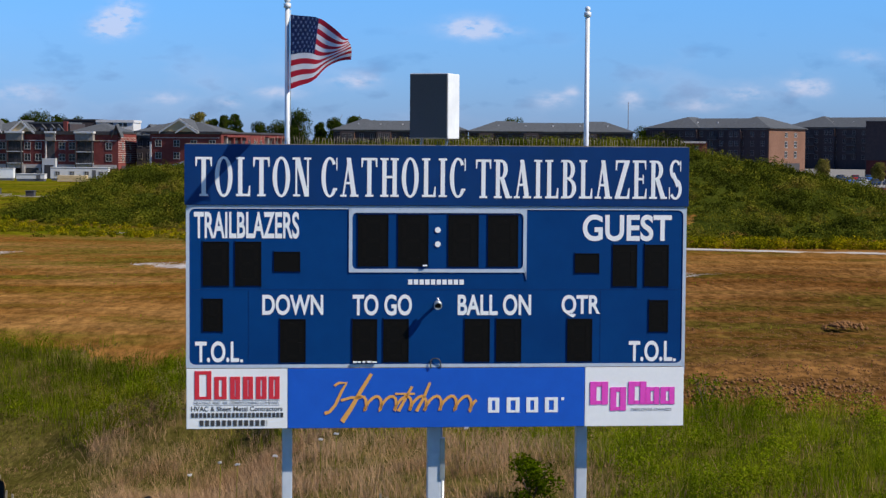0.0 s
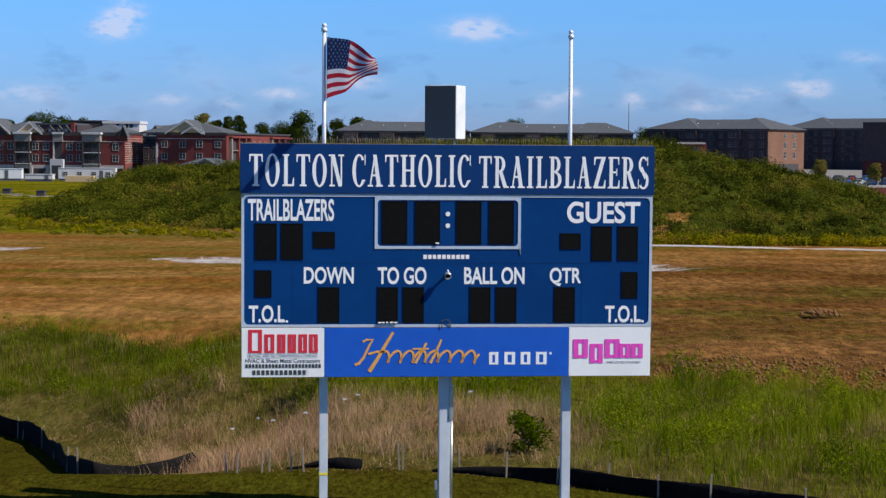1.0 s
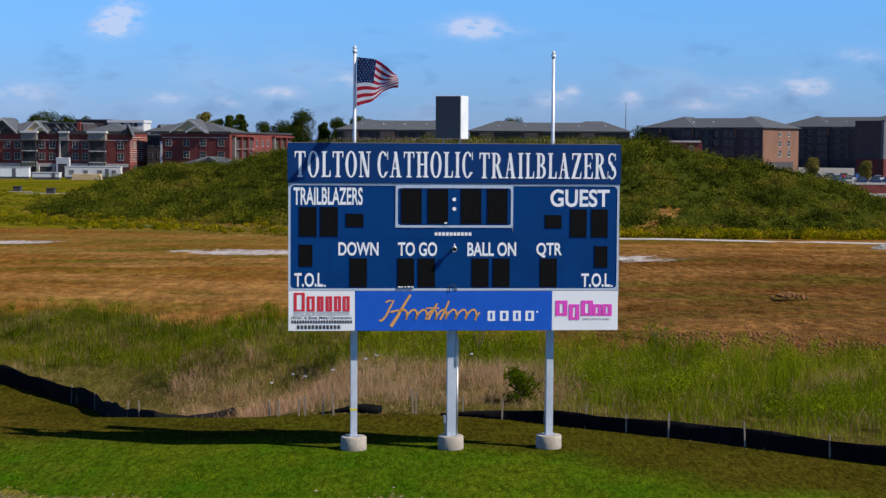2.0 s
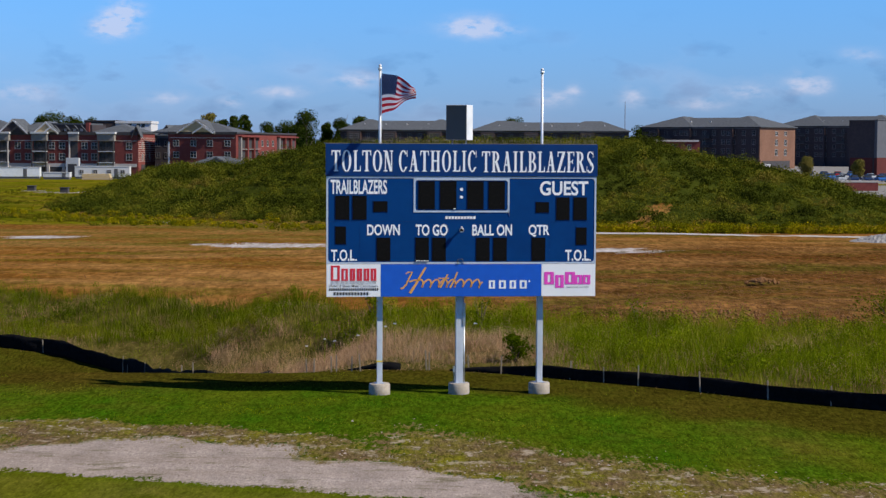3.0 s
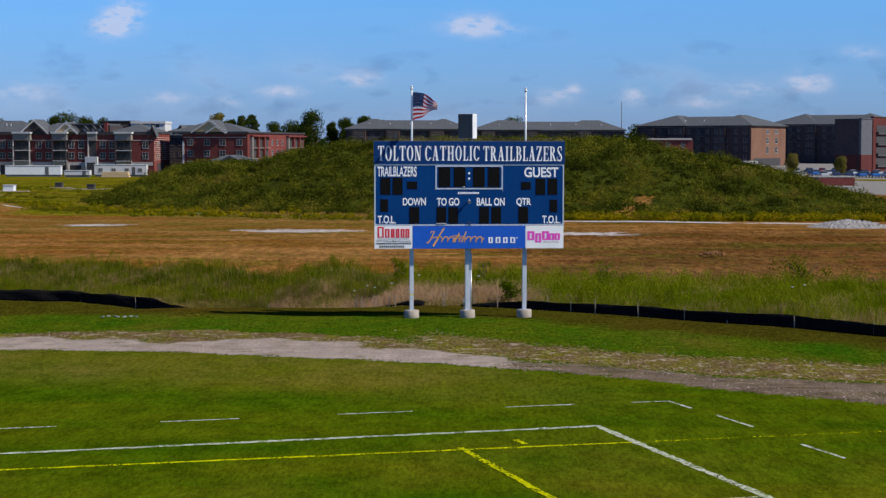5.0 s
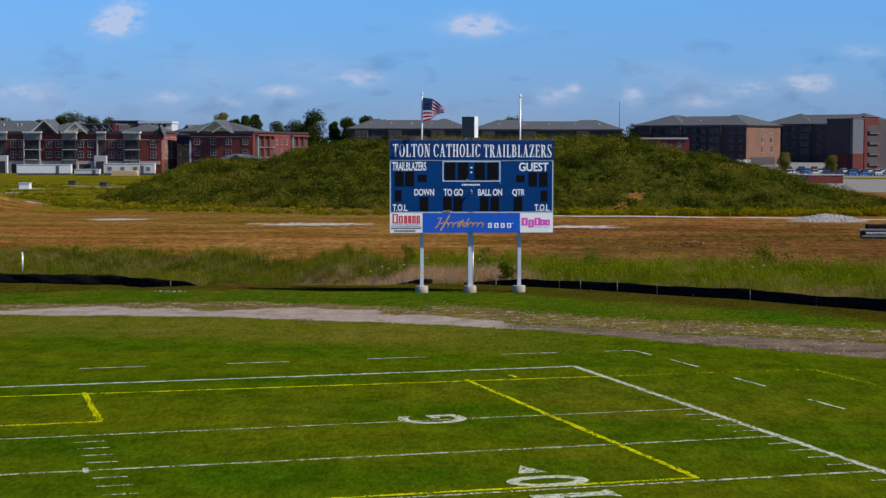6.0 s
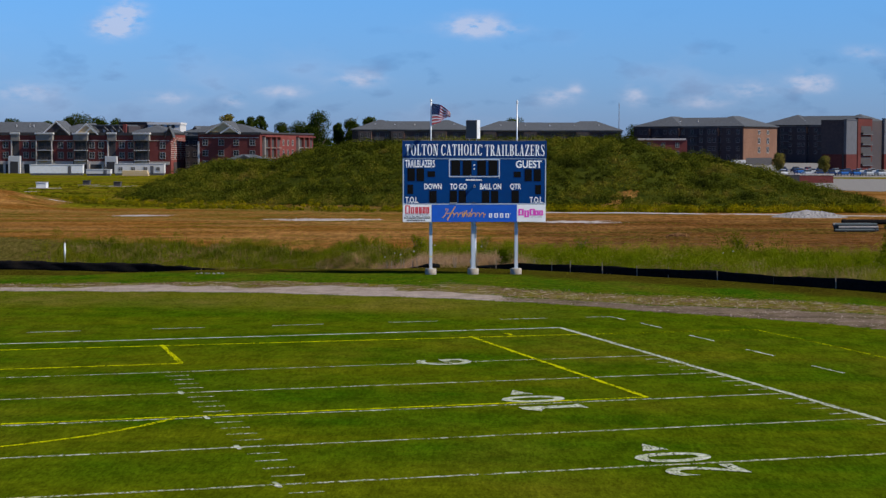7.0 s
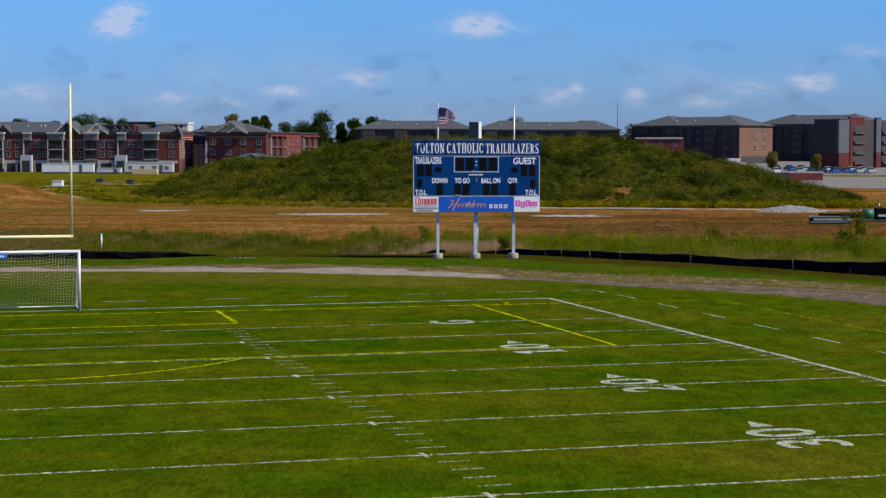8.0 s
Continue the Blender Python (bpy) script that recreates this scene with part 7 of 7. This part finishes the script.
def dry(x, y):
    """Where the belt is dry straw rather than green: nearest the fence, left of and behind the posts."""
    return np.clip(sm(x + 1.5 * wobble(x * 0.4, y * 0.4, 3), -16.2, -12.6) * (1 - sm(x + 1.2 * wobble(x * 0.5, y * 0.3, 6), -0.8, 2.4)) * (1 - sm(y + 1.6 * wobble(x * 0.5, y * 0.5, 8) - np.interp(x, [-16, -12, -9, -5, 0], [57, 55.5, 52.5, 46, 43]), -2, 2)), 0, 1)


tall_grass("tall_green_grass", "belt of tall bright green grass and weeds", M_grass_green, 1, 620000,
           lambda x, y: weed_belt(x, y) * (1 - dry(x, y)) * clumpy(x, y) * (0.3 + 0.7 * sm(x, -14, 2)), lambda x, y: 0.4 + 0.8 * sm(wobble(x * 0.9, y * 0.6, 1), -0.3, 0.7))
tall_grass("dark_green_grass", "darker green tall grass filling the swale", M_grass_dark, 2, 560000,
           lambda x, y: weed_belt(x, y) * (1 - dry(x, y)) * clumpy(x, y, 3) * (0.2 + 0.8 * (1 - sm(x, -14, 4))), lambda x, y: 0.5 + 0.5 * sm(wobble(x * 0.4, y * 0.5, 4), -0.3, 0.7))
tall_grass("dry_straw_grass", "stand of dry straw-coloured grass behind the posts", M_grass_straw, 3, 900000,
           lambda x, y: weed_belt(x, y) * (0.08 + 0.92 * np.maximum(dry(x, y), 0.55 * (1 - sm(y - np.interp(x, FENCE_X, FENCE_Y) + wobble(x, y, 4), 1.2, 3.5)) + 0.8 * sm(x, 7, 15) * (1 - sm(y - np.interp(x, FENCE_X, FENCE_Y) + 3 * wobble(x * 0.5, y * 0.5, 4), 6, 16)) + 0.45 * sm(wobble(x * 0.7, y * 0.6, 12), 0.1, 0.6))) * clumpy(x, y, 6), lambda x, y: 0.5 + 0.35 * sm(wobble(x * 0.6, y * 0.5, 2), -0.3, 0.7), (0.004, 0.011), lean=(0.2, 1.0))
# sparse weeds straying over the bare soil and short tufts on the verge
tall_grass("stray_weeds", "stray green weeds on the bare soil", M_grass_green, 4, 60000,
           lambda x, y: 0.5 * sm(zones(x, y)["dirt"], 0.5, 0.9) * sm(wobble(x * 0.35, y * 0.8, 11), 0.35, 0.8), lambda x, y: 0.2 + 0 * x, (0.015, 0.035), (-34, 34, 44, 110))
tall_grass("verge_tufts", "short tufts on the grass verge", M_grass_green, 5, 260000,
           lambda x, y: 0.7 * (1 - zones(x, y)["patchy"]) * (1 - 0.8 * zones(x, y)["dried"]) * zones(x, y)["verge"] * (1 - zones(x, y)["gravel"]) * (1 - zones(x, y)["browned"]) * (1 - zones(x, y)["rough"]) * clumpy(x, y, 9) * (0.25 + 0.75 * sm(wobble(x * 0.6, y * 0.8, 3), -0.2, 0.5)),
           lambda x, y: 0.09 + 0 * x, (0.012, 0.03), (-24, 18, 8, 34))


tall_grass("trampled_tufts", "short dry tufts on the trampled slope of the swale", M_grass_straw, 6, 150000,
           lambda x, y: 0.6 * zones(x, y)["rough"] * (1 - weed_belt(x, y)) * (1 - zones(x, y)["dirt"]) * (0.15 + 0.85 * sm(wobble(x * 0.9, y * 0.7, 2), -0.2, 0.6)),
           lambda x, y: 0.13 + 0 * x, (0.008, 0.02), (-26, 12, 18, 60), (0.3, 1.2))


tall_grass("path_tufts", "sparse dark tufts along the edges of the gravel path", M_grass_dark, 7, 90000,
           lambda x, y: 0.55 * np.maximum(sm(zones(x, y)["patchy"], 0.3, 0.7), 0.12 * zones(x, y)["gravel"]) * sm(wobble(x * 1.7, y * 1.9, 4) + 0.6 * wobble(x * 4.1, y * 3.7, 2), 0.1, 0.7),
           lambda x, y: 0.1 + 0 * x, (0.012, 0.03), (-24, 20, 4, 26), (0.2, 0.9))


def path_stones():
    """Loose stones on the gravel path and its bare shoulder."""
    rng = np.random.default_rng(31)
    n = 120000
    x, y = rng.uniform(-24, 20, n), rng.uniform(0, 26, n)
    z = zones(x, y)
    want = np.maximum(0.3 * z["gravel"], np.maximum(0.3 * z["browned"], 0.2 * z["patchy"])) * (0.2 + 0.8 * sm(wobble(x * 1.1, y * 1.4, 7), -0.2, 0.5))
    ok = rng.random(n) < want
    x, y = x[ok], y[ok]
    k = len(x)
    r = 0.012 + 0.03 * rng.random(k) ** 3
    base = np.array([[1, 0, 0], [0, 1, 0], [-1, 0, 0], [0, -1, 0], [0, 0, 0.7]])
    jit = base[None] * rng.uniform(0.6, 1.5, (k, 5, 1)) * r[:, None, None]
    verts = (jit + np.stack([x, y, height(x, y) - r * 0.1], -1)[:, None]).reshape(-1, 3)
    tri = np.array([[0, 1, 4], [1, 2, 4], [2, 3, 4], [3, 0, 4]]).ravel()
    loops = (np.arange(k)[:, None] * 5 + tri[None]).ravel()
    tagged(shared("path_stones", arrays_mesh("path_stones", verts, loops, 3), M_path_stone), "loose pale stones strewn over the gravel path", "gravel", kind="stuff")


path_stones()


def weed_clumps():
    rng = np.random.default_rng(12)
    for name, label, mat, n, want in (
            ("green_weeds", "clumps of bright green leafy weeds in the grass belt", M_grass_green, 6000, lambda x: 0.25 + 0.75 * sm(x, -12, 3)),
            ("dark_weeds", "clumps of darker leafy weeds in the grass belt", M_grass_dark, 7000, lambda x: 0.3 + 0.7 * (1 - sm(x, -14, 4)))):
        x, y = rng.uniform(-36, 32, n), rng.uniform(16, 76, n)
        ok = (np.abs(x + 4) < 0.25 * (y + 79) + 3) & (rng.random(n) < weed_belt(x, y) * (1 - dry(x, y)) * want(x) * clumpy(x * 0.6, y * 0.6, 4))
        x, y = x[ok], y[ok]
        r = rng.uniform(0.18, 0.5, len(x))
        c = np.stack([x, y, height(x, y) + 0.25 + 0.5 * rng.random(len(x))], -1)
        pos, u, v = leaf_cloud(rng, c, r, 0.9, 110, 0.03)
        pick = rng.random(len(x)) < 0.09
        big = rng.uniform(0.45, 0.85, pick.sum())
        more = leaf_cloud(rng, np.stack([x[pick], y[pick], height(x[pick], y[pick]) + 0.65 * big], -1), big, 0.9, 420, 0.035, 0.6)
        pos, u, v = (np.concatenate(p) for p in zip((pos, u, v), more))
        tagged(shared(name, rows_mesh(name, pos, u, v), mat), label, "weeds", kind="stuff")


weed_clumps()


def bush(x, y, r, tall, mat, seed, label, leaf=0.06, per=900):
    rng = np.random.default_rng(seed)
    g = float(height(x, y))
    root = thing("bush", label, "bush", Matrix.Translation((x, y, g)), "bushes")
    bm = bmesh.new()
    for i in range(6):
        a = 2 * math.pi * i / 6 + rng.uniform(0, 0.6)
        tube_bm([(0, 0, -0.1), (0.25 * r * math.cos(a), 0.25 * r * math.sin(a), tall * 0.4), (0.6 * r * math.cos(a), 0.6 * r * math.sin(a), tall * 0.8)], [0.02, 0.014, 0.006], 5, bm)
    part("stems", bm, M_bark, root)
    k = 18
    c = np.stack([rng.normal(0, 0.45 * r, k), rng.normal(0, 0.45 * r, k), tall * rng.uniform(0.1, 0.85, k)], -1)
    pos, u, v = leaf_cloud(rng, c, r * rng.uniform(0.2, 0.42, k), 0.9, per // k, leaf, 1.0)
    shared("foliage", rows_mesh("foliage", pos, u, v), mat, root)


bush(-0.9, 36, 0.7, 1.0, M_grass_dark, 1, "leafy green bush in the dry grass belt", 0.05, 1600)
bush(-6.2, 52, 0.7, 1.5, M_grass_dark, 2, "small leafy bush at the edge of the soil")
bush(15, 49, 1.5, 1.45, M_grass_dark, 3, "broad green bush in the grass belt", 0.06, 1500)
bush(23.5, 43, 1.0, 1.3, M_grass_green, 4, "broad green bush in the grass belt", 0.06, 1200)
bush(4.6, 49, 0.6, 1.3, M_grass_green, 5, "thin yellowish sapling at the edge of the soil", 0.05, 420)
bush(-1.8, 47.5, 0.5, 1.5, M_grass_green, 6, "thin leafy sapling at the edge of the soil", 0.05, 300)
bush(20, 27, 1.25, 3.6, M_grass_dark, 7, "thin young tree with sparse leaves", 0.06, 2400)


def white_umbels():
    rng = random.Random(6)
    for x, y in ((-7.3, 36.5), (-7.0, 36.9), (-6.2, 36.8), (-5.3, 37.5), (-5.0, 37.9), (-7.9, 36.2), (-2.2, 40), (11.3, 33), (11.9, 33.3)):
        g = float(height(x, y))
        root = thing("white_umbel", "white flower head on a thin stalk in dry grass", "wild flower", Matrix.Translation((x, y, g)), "white flower heads")
        t = rng.uniform(0.85, 1.1)
        part("stalk", tube_bm([(0, 0, 0), (0.03, 0, t)], [0.008, 0.005], 5), M_grass_green, root)
        bm = bmesh.new()
        for i in range(14):
            a, d = rng.uniform(0, 6.28), 0.05 * math.sqrt(i / 13)
            px, py, pz = 0.03 + d * math.cos(a), d * math.sin(a), t + rng.uniform(-0.012, 0.012)
            box_bm(px - 0.013, px + 0.013, py - 0.013, py + 0.013, pz, pz + 0.022, 0, bm)
        part("flower_head", bm, M_white_trim, root)


white_umbels()


def clods():
    rng = np.random.default_rng(9)
    n = 260000
    y = 44 + 75 * rng.random(n) ** 1.8
    x = rng.uniform(-0.27, 0.27, n) * (y + 79) - 4
    z = zones(x, y)
    ok = (z["dirt"] > 0.5) & (z["silt"] < 0.3) & (rng.random(n) < (0.1 + 0.9 * z["churned"] * (1 - 0.8 * sm(y, 62, 92))) * (0.35 + 0.65 * sm(wobble(x * 0.4, y * 0.9, 5), -0.1, 0.5)))
    x, y = x[ok], y[ok]
    r = 0.014 + (0.035 + 0.055 * sm(x, 1, 6) * (1 - sm(y + 3 * wobble(x * 0.3, y * 0.5, 3), 53, 59))) * rng.random(len(x)) ** 3
    x = np.concatenate([x, 14.2 + rng.normal(0, 0.38, 160)])
    y = np.concatenate([y, 74.2 + rng.normal(0, 0.35, 160)])
    r = np.concatenate([r, 0.04 + 0.08 * rng.random(160)])
    base = np.array([[1, 0, 0], [0, 1, 0], [-1, 0, 0], [0, -1, 0], [0, 0, 0.9], [0, 0, -0.6]])
    k = len(x)
    jit = base[None] * rng.uniform(0.6, 1.4, (k, 6, 1)) * r[:, None, None] + rng.normal(0, 0.15, (k, 6, 3)) * r[:, None, None]
    lift = np.zeros(k)
    lift[-160:] = 0.34 * np.exp(-(x[-160:] - 14.2) ** 2 - (y[-160:] - 74.2) ** 2)
    verts = (jit + np.stack([x, y, height(x, y) + r * 0.2 + lift], -1)[:, None]).reshape(-1, 3)
    tri = np.array([[0, 1, 4], [1, 2, 4], [2, 3, 4], [3, 0, 4], [1, 0, 5], [2, 1, 5], [3, 2, 5], [0, 3, 5]]).ravel()
    loops = (np.arange(k)[:, None] * 6 + tri[None]).ravel()
    tagged(shared("soil_clods", arrays_mesh("soil_clods", verts, loops, 3), M_clod), "loose brown clods strewn over the bare soil", "soil", kind="stuff")


clods()


def tree(x, y, z, tall, wide, mat, seed, label, leaf=0.38):
    rng = np.random.default_rng(seed)
    root = thing("tree", label, "tree", Matrix.Translation((x, y, z)), "trees on the skyline")
    bm = bmesh.new()
    tube_bm([(0, 0, -1), (0.1, 0, tall * 0.3), (0, 0.1, tall * 0.8)], [tall * 0.03, tall * 0.022, tall * 0.006], 8, bm)
    tips = []
    for i in range(9):
        a, f = 2.4 * i + rng.uniform(-0.4, 0.4), 0.28 + 0.06 * i
        e = Vector((math.cos(a) * wide * 0.36, math.sin(a) * wide * 0.36, tall * (f + 0.2)))
        tube_bm([(0, 0, tall * f), tuple(e * 0.55 + Vector((0, 0, tall * f * 0.4))), tuple(e)], [tall * 0.012, tall * 0.008, tall * 0.003], 5, bm)
        tips.append(e)
    part("trunk", bm, M_bark, root)
    k = 42
    a = rng.uniform(0, 2 * math.pi, k)
    h = rng.uniform(0.25, 0.93, k)
    rr = wide * 0.46 * np.sqrt(np.clip(1 - ((h - 0.55) / 0.5) ** 2, 0.05, 1)) * rng.uniform(0.3, 1, k)
    c = np.stack([rr * np.cos(a), rr * np.sin(a), tall * h], -1)
    pos, u, v = leaf_cloud(rng, c, wide * rng.uniform(0.24, 0.4, k), 0.9, 240, leaf * max(0.8, wide / 14), 1.0)
    shared("crown", rows_mesh("crown", pos, u, v), mat, root)


for k, (x, y, z, t, w, m) in enumerate((
        (-59.2, 700, -1, 21.5, 8.6, 0), (-51.2, 705, -1, 17.5, 4.4, 0), (-44.8, 700, -1, 21, 7.4, 0), (-37.1, 700, -1, 21, 5.6, 0), (-31, 720, -1, 18, 6, 0), (-27, 740, 0, 17, 5, 0),
        (25, 700, -1, 19.5, 7, 0), (46, 760, -1, 17, 7, 0), (-98.9, 700, 0, 20, 6.4, 1), (-93.6, 702, 0, 17.6, 4.6, 0), (-88.2, 700, 0, 18.8, 5.2, 0), (-84.3, 702, 0, 19.6, 4.2, 0),
        (-166, 720, 0, 20.2, 11, 0), (-172, 722, 0, 18.5, 7, 0), (-159, 724, 0, 18.6, 8, 0), (-152, 720, 0, 18, 6.5, 0), (-196, 720, 0, 17.9, 8, 0), (-201, 724, 0, 17.2, 6, 0), (-183, 730, 0, 17.2, 5, 0),
        (-79, 740, 0, 16.2, 7, 0), (-71, 740, 0, 16.4, 9, 0), (-65, 735, 0, 16, 6, 0), (88, 790, 0, 16.5, 9, 0), (-17, 760, 0, 15, 12, 0))):
    tree(x, y, z, t, w, (M_leaf_tree, M_leaf_pale)[m], 40 + k, ("dark green leafy tree on the skyline", "pale yellow-green tree behind the roofs")[m])
for k, (x, y) in enumerate(((92, 385), (118, 396), (131, 330), (138, 345), (84, 404))):
    tree(x, y, float(height(x, y)), 4.5 + k % 3 * 0.7, 2.6, (M_leaf_pale, M_leaf_tree)[k % 2], 70 + k, "young street tree beside the car park", 0.16)


def far_woods():
    rng = np.random.default_rng(5)
    n = 2600
    x = rng.uniform(-420, 420, n)
    y = rng.uniform(1150, 1350, n)
    top = 9 + 4 * wobble(x * 0.02, y * 0.01, 3)
    c = np.stack([x, y, rng.random(n) * top], -1)
    pos, u, v = leaf_cloud(rng, c, rng.uniform(2.5, 4.5, n), 0.8, 14, 1.2)
    tagged(shared("far_woods", rows_mesh("far_woods", pos, u, v), M_leaf_tree), "distant dark green woods along the horizon", "woods", kind="stuff")


far_woods()
